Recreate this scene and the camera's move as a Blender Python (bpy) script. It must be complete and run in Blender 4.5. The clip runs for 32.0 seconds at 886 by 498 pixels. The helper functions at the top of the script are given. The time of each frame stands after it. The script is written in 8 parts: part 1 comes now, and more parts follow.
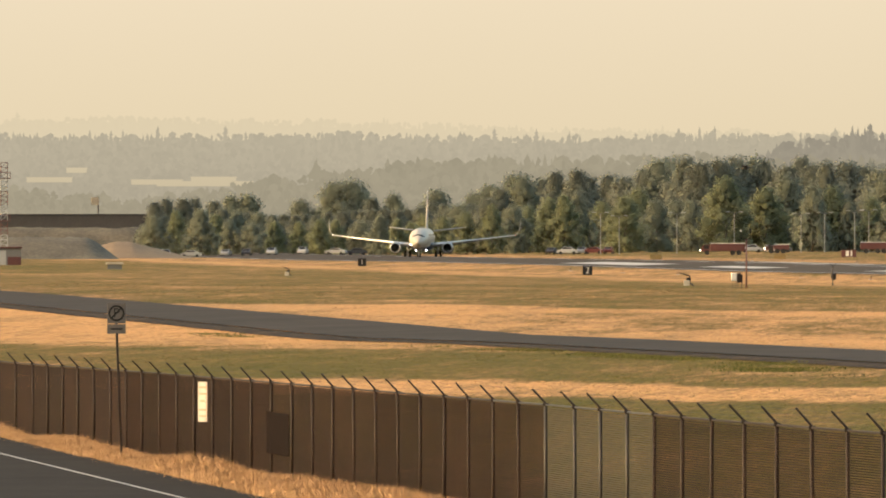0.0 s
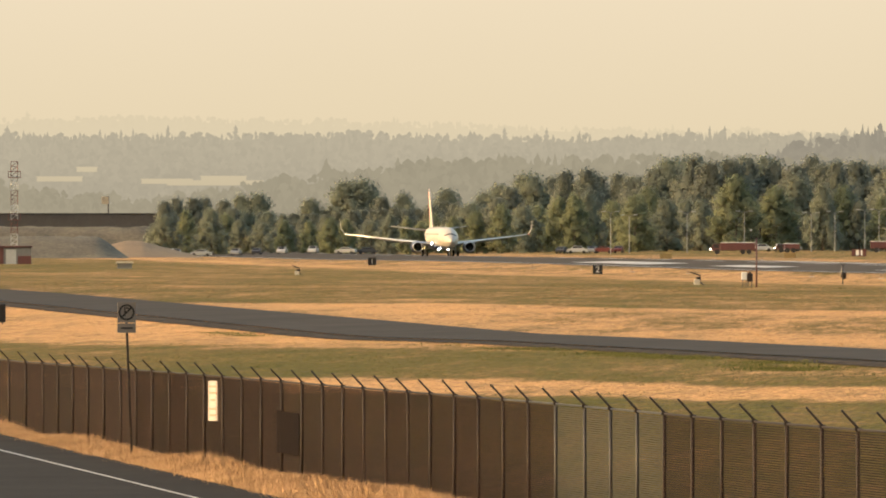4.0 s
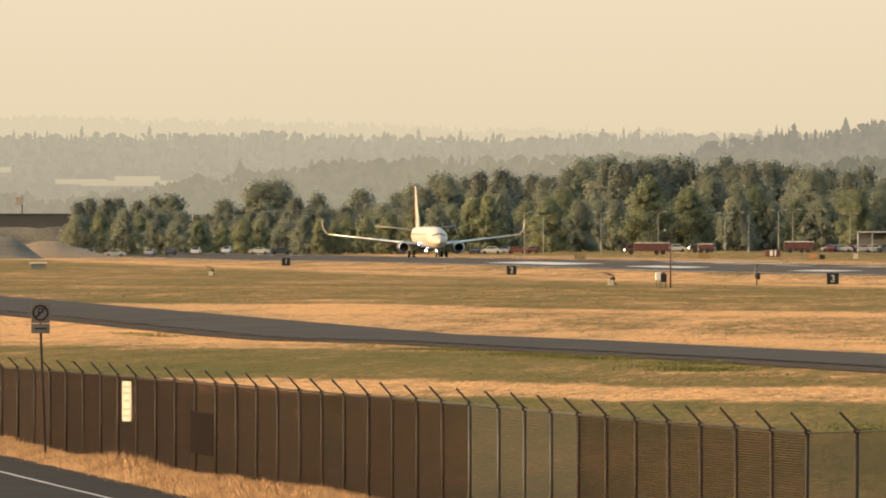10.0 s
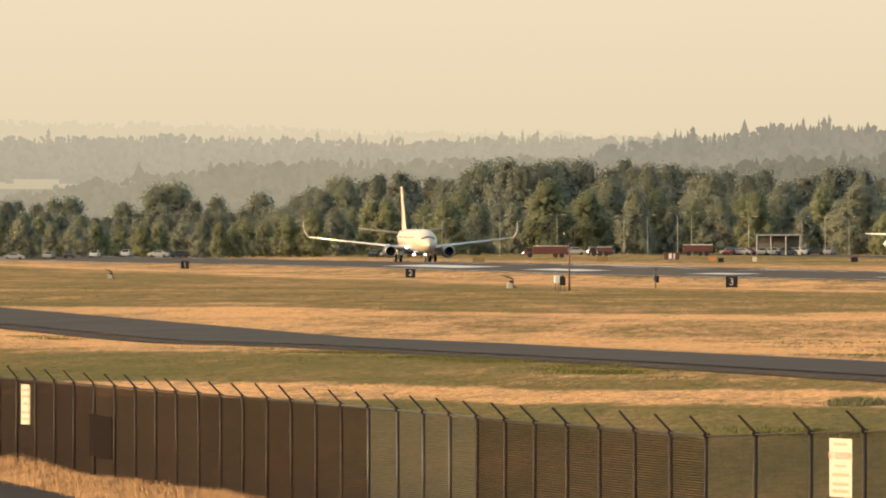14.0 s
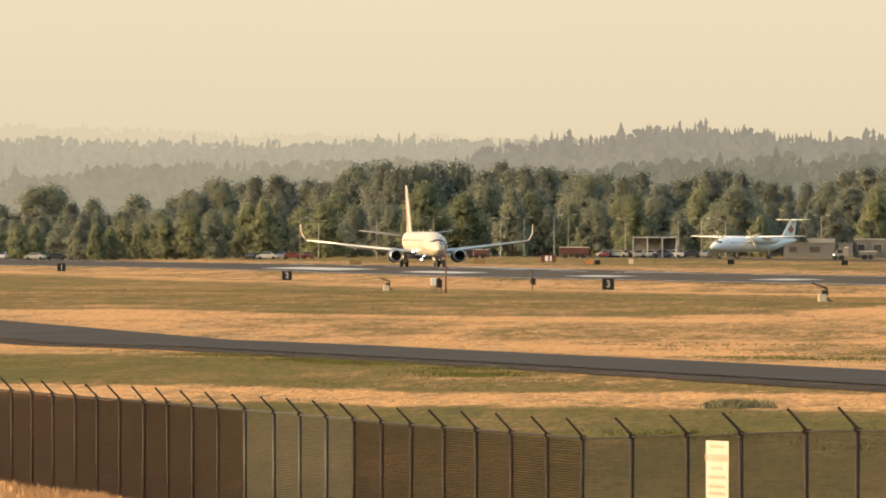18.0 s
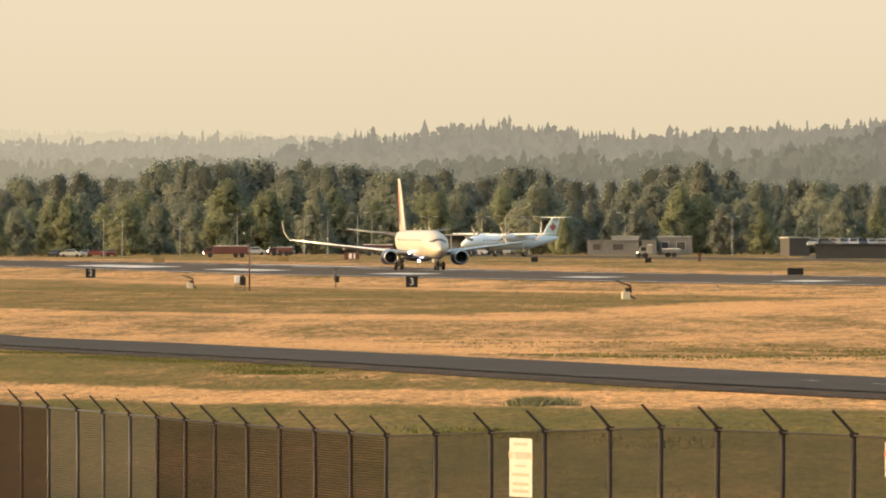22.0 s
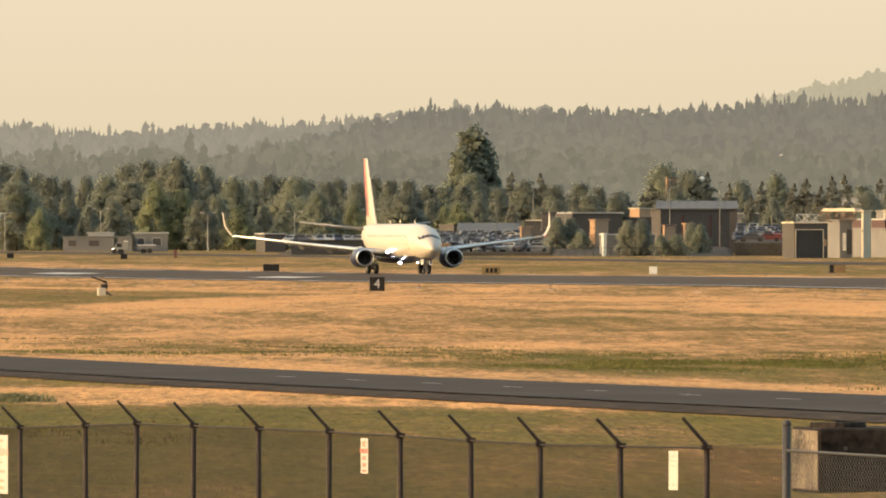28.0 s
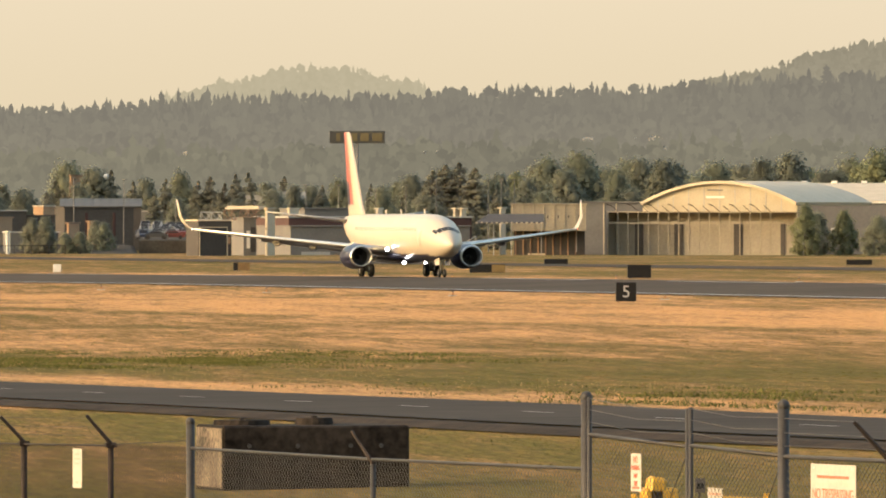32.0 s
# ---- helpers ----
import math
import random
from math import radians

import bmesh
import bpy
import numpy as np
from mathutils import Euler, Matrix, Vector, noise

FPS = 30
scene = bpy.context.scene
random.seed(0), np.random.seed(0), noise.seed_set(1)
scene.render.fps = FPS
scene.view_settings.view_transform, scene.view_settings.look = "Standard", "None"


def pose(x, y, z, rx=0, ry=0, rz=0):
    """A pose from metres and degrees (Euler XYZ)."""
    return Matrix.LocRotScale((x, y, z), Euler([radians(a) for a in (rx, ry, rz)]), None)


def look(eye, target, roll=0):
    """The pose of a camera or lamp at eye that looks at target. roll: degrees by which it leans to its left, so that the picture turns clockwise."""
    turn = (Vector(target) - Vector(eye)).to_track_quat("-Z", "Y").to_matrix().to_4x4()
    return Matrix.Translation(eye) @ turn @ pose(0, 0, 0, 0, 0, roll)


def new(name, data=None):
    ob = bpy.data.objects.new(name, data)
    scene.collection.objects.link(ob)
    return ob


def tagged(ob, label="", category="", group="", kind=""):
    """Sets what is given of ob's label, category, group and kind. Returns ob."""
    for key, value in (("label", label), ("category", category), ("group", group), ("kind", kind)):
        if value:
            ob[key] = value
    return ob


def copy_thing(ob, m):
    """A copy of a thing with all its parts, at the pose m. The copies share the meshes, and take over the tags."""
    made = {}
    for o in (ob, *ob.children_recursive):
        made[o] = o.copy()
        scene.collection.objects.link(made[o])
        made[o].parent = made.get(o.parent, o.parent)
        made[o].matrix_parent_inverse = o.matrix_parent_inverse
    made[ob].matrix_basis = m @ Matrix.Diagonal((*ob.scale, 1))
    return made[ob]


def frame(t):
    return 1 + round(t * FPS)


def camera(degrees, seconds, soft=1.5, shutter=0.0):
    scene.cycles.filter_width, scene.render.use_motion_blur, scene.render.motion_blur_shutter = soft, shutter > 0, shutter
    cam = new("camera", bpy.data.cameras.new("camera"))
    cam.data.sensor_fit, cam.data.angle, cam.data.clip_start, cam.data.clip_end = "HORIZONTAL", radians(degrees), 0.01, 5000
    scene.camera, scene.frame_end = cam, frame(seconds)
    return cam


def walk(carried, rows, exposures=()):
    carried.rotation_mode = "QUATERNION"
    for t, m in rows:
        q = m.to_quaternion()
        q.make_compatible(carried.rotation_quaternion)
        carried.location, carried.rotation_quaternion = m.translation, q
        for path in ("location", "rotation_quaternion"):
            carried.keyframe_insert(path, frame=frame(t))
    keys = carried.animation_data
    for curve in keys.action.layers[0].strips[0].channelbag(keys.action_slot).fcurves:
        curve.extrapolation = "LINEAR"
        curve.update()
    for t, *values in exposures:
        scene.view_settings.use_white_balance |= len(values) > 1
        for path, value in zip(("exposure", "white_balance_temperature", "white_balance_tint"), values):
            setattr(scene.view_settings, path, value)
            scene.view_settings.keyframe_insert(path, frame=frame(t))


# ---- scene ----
# World: metres, z up. The runway runs along y, its centre line at x = 249; the eye stands over x = 0, y = 0.
EYE = (0.0, 0.0, 6.5)
PAN = [
    (0.0, 6.278, -0.0986), (0.5, 6.247, -0.0969), (1.0, 6.224, -0.0950), (1.5, 6.220, -0.0986), (2.0, 6.224, -0.1021),
    (2.5, 6.225, -0.1023), (4.5, 6.240, -0.1030), (5.0, 6.272, -0.1050), (5.5, 6.312, -0.1036), (6.0, 6.346, -0.1034),
    (6.5, 6.377, -0.1030), (7.0, 6.404, -0.1028), (7.5, 6.434, -0.1028), (8.0, 6.466, -0.1028), (8.5, 6.501, -0.1020),
    (9.0, 6.539, -0.1018), (9.5, 6.582, -0.1012), (10.0, 6.628, -0.1005), (10.5, 6.682, -0.0989), (11.0, 6.739, -0.0972),
    (11.5, 6.798, -0.0955), (12.0, 6.863, -0.0947), (12.5, 6.929, -0.0930), (13.0, 6.989, -0.0906), (13.5, 7.042, -0.0875),
    (14.0, 7.094, -0.0864), (14.5, 7.149, -0.0834), (16.5, 7.423, -0.0708), (17.0, 7.495, -0.0714), (17.5, 7.574, -0.0738),
    (18.0, 7.663, -0.0754), (18.5, 7.751, -0.0773), (19.0, 7.842, -0.0782), (19.5, 7.942, -0.0785), (20.0, 8.047, -0.0792),
    (20.5, 8.162, -0.0817), (21.0, 8.285, -0.0831), (21.5, 8.421, -0.0852), (22.0, 8.568, -0.0867), (22.5, 8.720, -0.0887),
    (23.0, 8.879, -0.0904), (23.5, 9.037, -0.0913), (24.0, 9.190, -0.0935), (24.5, 9.350, -0.0951), (26.5, 10.094, -0.1028),
    (27.0, 10.355, -0.1031), (27.5, 10.662, -0.1035), (28.0, 10.984, -0.1040), (28.5, 11.309, -0.1043), (29.0, 11.640, -0.1042),
    (29.5, 11.966, -0.1045), (30.0, 12.291, -0.1048), (30.5, 12.620, -0.1062), (31.0, 12.940, -0.1076), (31.5, 13.322, -0.1108),
    (32.0, 13.731, -0.1146),
]
EXPOSURE = 1.62
cam = camera(4.0821, 32.0, soft=1.9)
walk(cam, [(t, pose(*EYE, 90 + el, 0, -az)) for t, az, el in PAN],
     exposures=[(0.0, EXPOSURE, 6500, 10), (32.0, EXPOSURE, 6500, 10)])

# ---- light: hazy late afternoon, the sun low on the west side ----
SUN_AZ, SUN_EL = -94.0, 16.0
sun = new("sun", bpy.data.lights.new("sun", "SUN"))
sun.data.energy, sun.data.angle, sun.data.color = 0.80, radians(8.0), (1.0, 0.68, 0.41)
a, e = radians(SUN_AZ), radians(SUN_EL)
sun_from = Vector((math.sin(a) * math.cos(e), math.cos(a) * math.cos(e), math.sin(e)))
sun.matrix_world = look(sun_from * 100, (0, 0, 0))
world = bpy.data.worlds.new("world")
scene.world = world
world.use_nodes = True
wn = world.node_tree
sky = wn.nodes.new("ShaderNodeTexSky")
sky.sky_type, sky.sun_disc = "NISHITA", False
sky.sun_elevation, sky.sun_rotation = e, a
sky.air_density, sky.dust_density, sky.ozone_density = 1.6, 6.0, 1.0
wn.nodes["Background"].inputs[1].default_value = 0.15
wn.links.new(sky.outputs[0], wn.nodes["Background"].inputs[0])


# ---- materials ----
def material(name, base, rough=0.7, metal=0.0, vary=0.0, size=1.0, bump=0.0, second=None, detail=4.0, spec=0.4, per_object=0.0):
    """A principled material with two scales of noise in colour and a fine relief."""
    m = bpy.data.materials.new(name)
    m.use_nodes = True
    nt = m.node_tree
    b = nt.nodes["Principled BSDF"]
    b.inputs["Roughness"].default_value, b.inputs["Metallic"].default_value = rough, metal
    b.inputs["Specular IOR Level"].default_value = spec
    b.inputs["Base Color"].default_value = (*base, 1)
    if vary or second:
        geo = nt.nodes.new("ShaderNodeNewGeometry")
        coarse, fine = nt.nodes.new("ShaderNodeTexNoise"), nt.nodes.new("ShaderNodeTexNoise")
        for n, s in ((coarse, size), (fine, size * 9)):
            n.inputs["Scale"].default_value, n.inputs["Detail"].default_value = s, detail
            nt.links.new(geo.outputs["Position"], n.inputs["Vector"])
        mean = nt.nodes.new("ShaderNodeMath")
        mean.operation = "MULTIPLY_ADD"
        mean.inputs[1].default_value = 0.5
        half = nt.nodes.new("ShaderNodeMath")
        half.operation = "MULTIPLY"
        half.inputs[1].default_value = 0.5
        nt.links.new(fine.outputs["Fac"], half.inputs[0])
        nt.links.new(coarse.outputs["Fac"], mean.inputs[0])
        nt.links.new(half.outputs[0], mean.inputs[2])
        ramp = nt.nodes.new("ShaderNodeValToRGB")
        ramp.color_ramp.elements[0].position, ramp.color_ramp.elements[1].position = 0.36, 0.64
        other = second if second else base
        ramp.color_ramp.elements[0].color = (*(c * (1 - vary) for c in base), 1)
        ramp.color_ramp.elements[1].color = (*(c * (1 + vary) for c in other), 1)
        nt.links.new(mean.outputs[0], ramp.inputs[0])
        colour = ramp.outputs[0]
        if per_object:
            info = nt.nodes.new("ShaderNodeObjectInfo")
            hsv = nt.nodes.new("ShaderNodeHueSaturation")
            scale = nt.nodes.new("ShaderNodeMapRange")
            scale.inputs["To Min"].default_value, scale.inputs["To Max"].default_value = 1 - per_object, 1 + per_object
            nt.links.new(info.outputs["Random"], scale.inputs["Value"])
            nt.links.new(scale.outputs[0], hsv.inputs["Value"])
            nt.links.new(colour, hsv.inputs["Color"])
            colour = hsv.outputs[0]
        nt.links.new(colour, b.inputs["Base Color"])
        if bump:
            bp = nt.nodes.new("ShaderNodeBump")
            bp.inputs["Strength"].default_value = bump
            nt.links.new(fine.outputs["Fac"], bp.inputs["Height"])
            nt.links.new(bp.outputs[0], b.inputs["Normal"])
    return m


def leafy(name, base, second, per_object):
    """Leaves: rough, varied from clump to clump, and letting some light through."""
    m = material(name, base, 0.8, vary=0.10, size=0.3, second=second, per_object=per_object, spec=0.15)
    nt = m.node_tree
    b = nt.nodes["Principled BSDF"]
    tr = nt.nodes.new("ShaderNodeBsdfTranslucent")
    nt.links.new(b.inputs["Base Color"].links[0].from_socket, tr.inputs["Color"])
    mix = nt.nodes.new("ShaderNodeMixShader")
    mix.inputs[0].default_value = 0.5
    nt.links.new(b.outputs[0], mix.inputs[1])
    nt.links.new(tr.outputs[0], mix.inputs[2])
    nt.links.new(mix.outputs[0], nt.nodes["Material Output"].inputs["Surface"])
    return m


def glow(name, colour, strength):
    m = bpy.data.materials.new(name)
    m.use_nodes = True
    b = m.node_tree.nodes["Principled BSDF"]
    b.inputs["Base Color"].default_value = (*colour, 1)
    b.inputs["Emission Color"].default_value = (*colour, 1)
    b.inputs["Emission Strength"].default_value = strength
    return m


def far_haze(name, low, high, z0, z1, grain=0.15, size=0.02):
    """A plain glow for the sky and far sheds, with kilometres of haze put into its colour, from low to high."""
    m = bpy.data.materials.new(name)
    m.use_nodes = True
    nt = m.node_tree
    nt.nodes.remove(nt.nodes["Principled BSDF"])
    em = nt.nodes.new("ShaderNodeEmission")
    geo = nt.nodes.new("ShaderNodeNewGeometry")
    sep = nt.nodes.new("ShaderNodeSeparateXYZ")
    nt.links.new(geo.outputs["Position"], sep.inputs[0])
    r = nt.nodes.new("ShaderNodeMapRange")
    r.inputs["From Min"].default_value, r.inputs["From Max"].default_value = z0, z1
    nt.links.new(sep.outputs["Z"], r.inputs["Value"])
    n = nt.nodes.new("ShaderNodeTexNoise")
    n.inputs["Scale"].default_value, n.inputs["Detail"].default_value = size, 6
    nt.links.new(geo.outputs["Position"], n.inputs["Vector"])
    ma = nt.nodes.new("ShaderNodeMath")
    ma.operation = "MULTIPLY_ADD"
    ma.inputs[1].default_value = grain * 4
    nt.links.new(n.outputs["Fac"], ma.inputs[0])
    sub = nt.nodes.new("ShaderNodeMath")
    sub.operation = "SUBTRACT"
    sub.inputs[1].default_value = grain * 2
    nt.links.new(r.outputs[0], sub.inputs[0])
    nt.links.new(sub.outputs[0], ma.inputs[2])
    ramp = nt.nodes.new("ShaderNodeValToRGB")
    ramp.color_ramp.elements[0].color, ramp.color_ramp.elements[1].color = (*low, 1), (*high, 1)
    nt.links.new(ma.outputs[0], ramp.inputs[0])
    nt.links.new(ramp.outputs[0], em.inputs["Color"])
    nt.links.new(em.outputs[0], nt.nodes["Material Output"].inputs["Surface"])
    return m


ASPHALT = material("asphalt", (0.060, 0.048, 0.038), 0.95, spec=0.08, vary=0.25, size=0.06, bump=0.15)
ROAD_ASPHALT = material("road_asphalt", (0.045, 0.038, 0.033), 0.95, spec=0.08, vary=0.22, size=0.09, bump=0.15)
NEW_ASPHALT = material("dark_road_asphalt", (0.027, 0.023, 0.020), 0.95, spec=0.08, vary=0.22, size=0.3, bump=0.15)
CONCRETE = material("concrete", (0.34, 0.31, 0.27), 0.85, vary=0.2, size=0.1, bump=0.2)
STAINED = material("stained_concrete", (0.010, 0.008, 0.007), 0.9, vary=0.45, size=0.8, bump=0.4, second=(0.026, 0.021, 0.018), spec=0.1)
PAINT_WHITE = material("road_paint", (0.38, 0.36, 0.33), 0.6, vary=0.12, size=0.5)
GALVANISED = material("galvanised_steel", (0.042, 0.039, 0.038), 0.6, 0.3, vary=0.25, size=3.0, bump=0.1)
RUSTY = material("weathered_post_steel", (0.024, 0.0155, 0.0120), 0.75, 0.25, vary=0.35, size=3.0, bump=0.2)
SLAT_BROWN = material("brown_privacy_slats", (0.0124, 0.0054, 0.0033), 0.8, vary=0.4, size=0.9, bump=0.1, per_object=0.22, spec=0.15)
SLAT_GREY = material("grey_privacy_slats", (0.024, 0.020, 0.015), 0.75, vary=0.2, size=1.2, bump=0.1)
BLACK = material("black_sign_face", (0.011, 0.0105, 0.011), 0.6, spec=0.2, vary=0.2, size=2.0)
DARK_PATCH = material("black_board", (0.0075, 0.0042, 0.0030), 0.9, vary=0.3, size=2.0, spec=0.05)
FENCE_SIGN = material("sun_bleached_sign_face", (0.37, 0.345, 0.32), 0.6, vary=0.10, size=3.0)
SIGN_WHITE = material("white_sign_face", (0.62, 0.60, 0.55), 0.5, vary=0.06, size=4.0)
SIGN_RED = material("red_sign_print", (0.62, 0.10, 0.06), 0.5, vary=0.1, size=4.0)
RED_PAINT = material("red_paint", (0.090, 0.031, 0.027), 0.5, vary=0.15, size=0.6)
ORANGE = material("orange_paint", (0.36, 0.15, 0.05), 0.5, vary=0.15, size=1.0)
YELLOW = material("yellow_paint", (0.55, 0.30, 0.025), 0.45, vary=0.12, size=1.0)
CREAM = material("cream_cladding", (0.44, 0.38, 0.285), 0.7, vary=0.1, size=0.4)
TAN = material("tan_wall", (0.34, 0.215, 0.13), 0.8, vary=0.12, size=0.3)
GREY_WALL = material("grey_wall", (0.130, 0.127, 0.124), 0.8, vary=0.12, size=0.3)
# Cloth of the car-park screen; also the painted shade in the hangar bay.
SCREEN_AND_BAY = material("screen_cloth_and_bay_shade", (0.024, 0.025, 0.028), 0.85, vary=0.2, size=0.5)
DARK_WALL = material("dark_wall", (0.052, 0.047, 0.045), 0.8, vary=0.15, size=0.3)
BROWN_ROOF = material("brown_roof", (0.20, 0.13, 0.09), 0.8, vary=0.15, size=0.4)
DARK_GLASS = material("dark_glass", (0.022, 0.021, 0.020), 0.30, spec=0.25)
RUBBER = material("tyre_rubber", (0.022, 0.021, 0.02), 0.85, vary=0.2, size=6.0)
STEEL = material("bare_steel", (0.55, 0.55, 0.54), 0.3, 0.9, vary=0.1, size=2.0)
PLANE_WHITE = material("white_aircraft_paint", (0.41, 0.365, 0.300), 0.35, vary=0.03, size=0.5, spec=0.5)
PLANE_GREY = material("grey_wing_paint", (0.27, 0.265, 0.255), 0.4, vary=0.06, size=0.5)
PLANE_NAVY = material("navy_aircraft_paint", (0.018, 0.020, 0.045), 0.3, vary=0.08, size=0.5, spec=0.5)
PLANE_RED = material("red_aircraft_paint", (0.40, 0.105, 0.085), 0.35, vary=0.06, size=0.5, spec=0.5)
# Paler than window glass: sun glare on the panes put into their colour.
GLARE_PANE = material("glare_pale_cabin_window", (0.34, 0.31, 0.26), 0.2, vary=0.1, size=2.0)
FAN_DARK = material("dark_fan_titanium", (0.11, 0.105, 0.10), 0.4, 0.7, vary=0.2, size=4.0)
LAMP_WHITE = glow("landing_light_glow", (1.0, 0.93, 0.95), 14.0)
LAMP_SMALL = glow("small_lamp_glow", (1.0, 0.85, 0.65), 4.0)
LAMP_RED = glow("red_position_light", (1.0, 0.12, 0.06), 0.8)
RED_BROWN = material("dark_red_cladding", (0.060, 0.030, 0.028), 0.8, vary=0.12, size=0.4)
ROOF_GREY = material("pale_grey_roof_sheet", (0.30, 0.30, 0.29), 0.7, vary=0.1, size=0.3)
BARK = material("bark", (0.16, 0.125, 0.095), 0.9, vary=0.3, size=1.5, bump=0.3)
# Paler and greyer than real foliage: distance haze put into the leaf colours.
HAZED_LEAVES = [leafy("hazed_olive_leaves", (0.212, 0.224, 0.160), (0.240, 0.248, 0.172), 0.08),
          leafy("hazed_dark_leaves", (0.188, 0.198, 0.152), (0.215, 0.220, 0.163), 0.08),
          leafy("hazed_yellow_green_leaves", (0.203, 0.216, 0.122), (0.238, 0.246, 0.136), 0.09),
          leafy("hazed_fir_needles", (0.182, 0.182, 0.143), (0.223, 0.218, 0.161), 0.15)]
DRY_GRASS = material("dry_grass_blades", (0.25, 0.155, 0.085), 0.9, vary=0.35, size=0.7, second=(0.45, 0.29, 0.165), spec=0.1)
SHRUB_GREEN = material("grey_green_shrub", (0.110, 0.108, 0.060), 0.9, vary=0.3, size=2.0, second=(0.15, 0.145, 0.08), spec=0.1)
GREEN_GRASS = material("green_weed_blades", (0.058, 0.066, 0.018), 0.9, vary=0.35, size=1.0, second=(0.100, 0.096, 0.030), spec=0.1)


# ---- shaping helpers ----
def part(name, bm, mat, parent=None, label="", smooth=False, at=None):
    """Links a bmesh as one mesh object, under a thing or a part where one is given."""
    me = bpy.data.meshes.new(name)
    if smooth:
        for f in bm.faces:
            f.smooth = True
    bm.to_mesh(me)
    bm.free()
    for m in (mat if isinstance(mat, (list, tuple)) else [mat]):
        me.materials.append(m)
    ob = new(name, me)
    if parent:
        ob.parent = parent
    if at is not None:
        ob.matrix_basis = at
    if label:
        ob["label"] = label
    return ob


def box(bm, x0, x1, y0, y1, z0, z1, bevel=0.0, m=None):
    """Adds a box, bevelled where asked, to a bmesh."""
    r = bmesh.ops.create_cube(bm, size=1.0, matrix=Matrix.LocRotScale(((x0 + x1) / 2, (y0 + y1) / 2, (z0 + z1) / 2), None, (x1 - x0, y1 - y0, z1 - z0)))
    vs = r["verts"]
    if bevel:
        es = list({e for v in vs for e in v.link_edges})
        out = bmesh.ops.bevel(bm, geom=es, offset=bevel, segments=1, affect="EDGES")
        vs = list({v for f in out["faces"] for v in f.verts} | {v for v in vs if v.is_valid})
    if m is not None:
        bmesh.ops.transform(bm, matrix=m, verts=[v for v in vs if v.is_valid])
    return bm


def rod(bm, a, b, r0, r1=None, sides=8):
    """Adds a tapered rod from a to b to a bmesh."""
    a, b = Vector(a), Vector(b)
    d = b - a
    m = Matrix.Translation((a + b) / 2) @ d.to_track_quat("Z", "Y").to_matrix().to_4x4()
    bmesh.ops.create_cone(bm, cap_ends=True, segments=sides, radius1=r0, radius2=r0 if r1 is None else r1, depth=d.length, matrix=m)
    return bm


def loft(bm, rings, cap=True):
    """Adds a skin over rings of equal point counts to a bmesh."""
    rows = [[bm.verts.new(p) for p in ring] for ring in rings]
    n = len(rows[0])
    for r0, r1 in zip(rows, rows[1:]):
        for i in range(n):
            bm.faces.new((r0[i], r0[(i + 1) % n], r1[(i + 1) % n], r1[i]))
    if cap:
        bm.faces.new(rows[0][::-1])
        bm.faces.new(rows[-1])
    return bm


def empty(name, m=None):
    ob = new(name)
    ob.empty_display_size = 0.2
    if m is not None:
        ob.matrix_basis = m
    return ob


def polar(az, d, z=0.0):
    """A place by its bearing from the runway's direction and its distance from the eye."""
    return Vector((d * math.sin(radians(az)), d * math.cos(radians(az)), z))


# ---- the lie of the land: how far the ground lies below the eye, along four lines parallel to the runway ----
LINE_FENCE = ((60, 90, 116, 135, 148, 157, 171, 190, 211, 239, 283, 332, 700), (3.8, 4.0, 4.14, 4.3, 4.41, 4.6, 4.89, 4.99, 5.06, 5.19, 5.39, 5.6, 5.9))
LINE_ROAD = ((150, 259, 304, 353, 400, 445, 500, 560, 600, 660, 720, 800, 880, 984, 1100, 2000), (3.9, 4.43, 4.57, 4.78, 4.98, 5.11, 5.25, 5.42, 5.52, 5.72, 5.62, 5.52, 5.42, 5.30, 5.30, 5.6))
ROAD_LEAN = ((250, 330, 480, 600, 690, 930, 1200), (0.10, 0.10, 0.03, 0.10, 0.36, 0.36, 0.1))
LINE_SIGNS = ((400, 802, 1107, 1411, 1716, 2021, 2600), (4.7, 5.2, 5.9, 6.6, 6.65, 6.35, 5.8))
LINE_RUNWAY = ((400, 1035, 1308, 1674, 1919, 2107, 2297, 3000), (4.3, 4.55, 5.14, 5.45, 5.25, 5.27, 5.52, 5.4))


def ground_z(x, y):
    hs = (np.interp(y, *LINE_FENCE), np.interp(y, *LINE_ROAD), np.interp(y, *LINE_SIGNS), np.interp(y, *LINE_RUNWAY))
    near = min(5.45, hs[0] + 0.25)
    h = np.interp(x, (-60, 2, 10, 23.7, 24.8, 26.5, 67, 80, 150, 209, 226, 249, 272, 335, 5000),
                  (8.5, 8.3, near + 0.1, near, hs[0], hs[0], hs[1] + 0.05 + np.interp(y, *ROAD_LEAN), hs[1] + 0.05, (hs[1] + hs[2]) / 2, hs[2], hs[3] + 0.6, hs[3], hs[3] + 0.3, 5.0, 5.0))
    if 67 < x < 80:
        h -= 0.05
    return 6.5 - float(h)


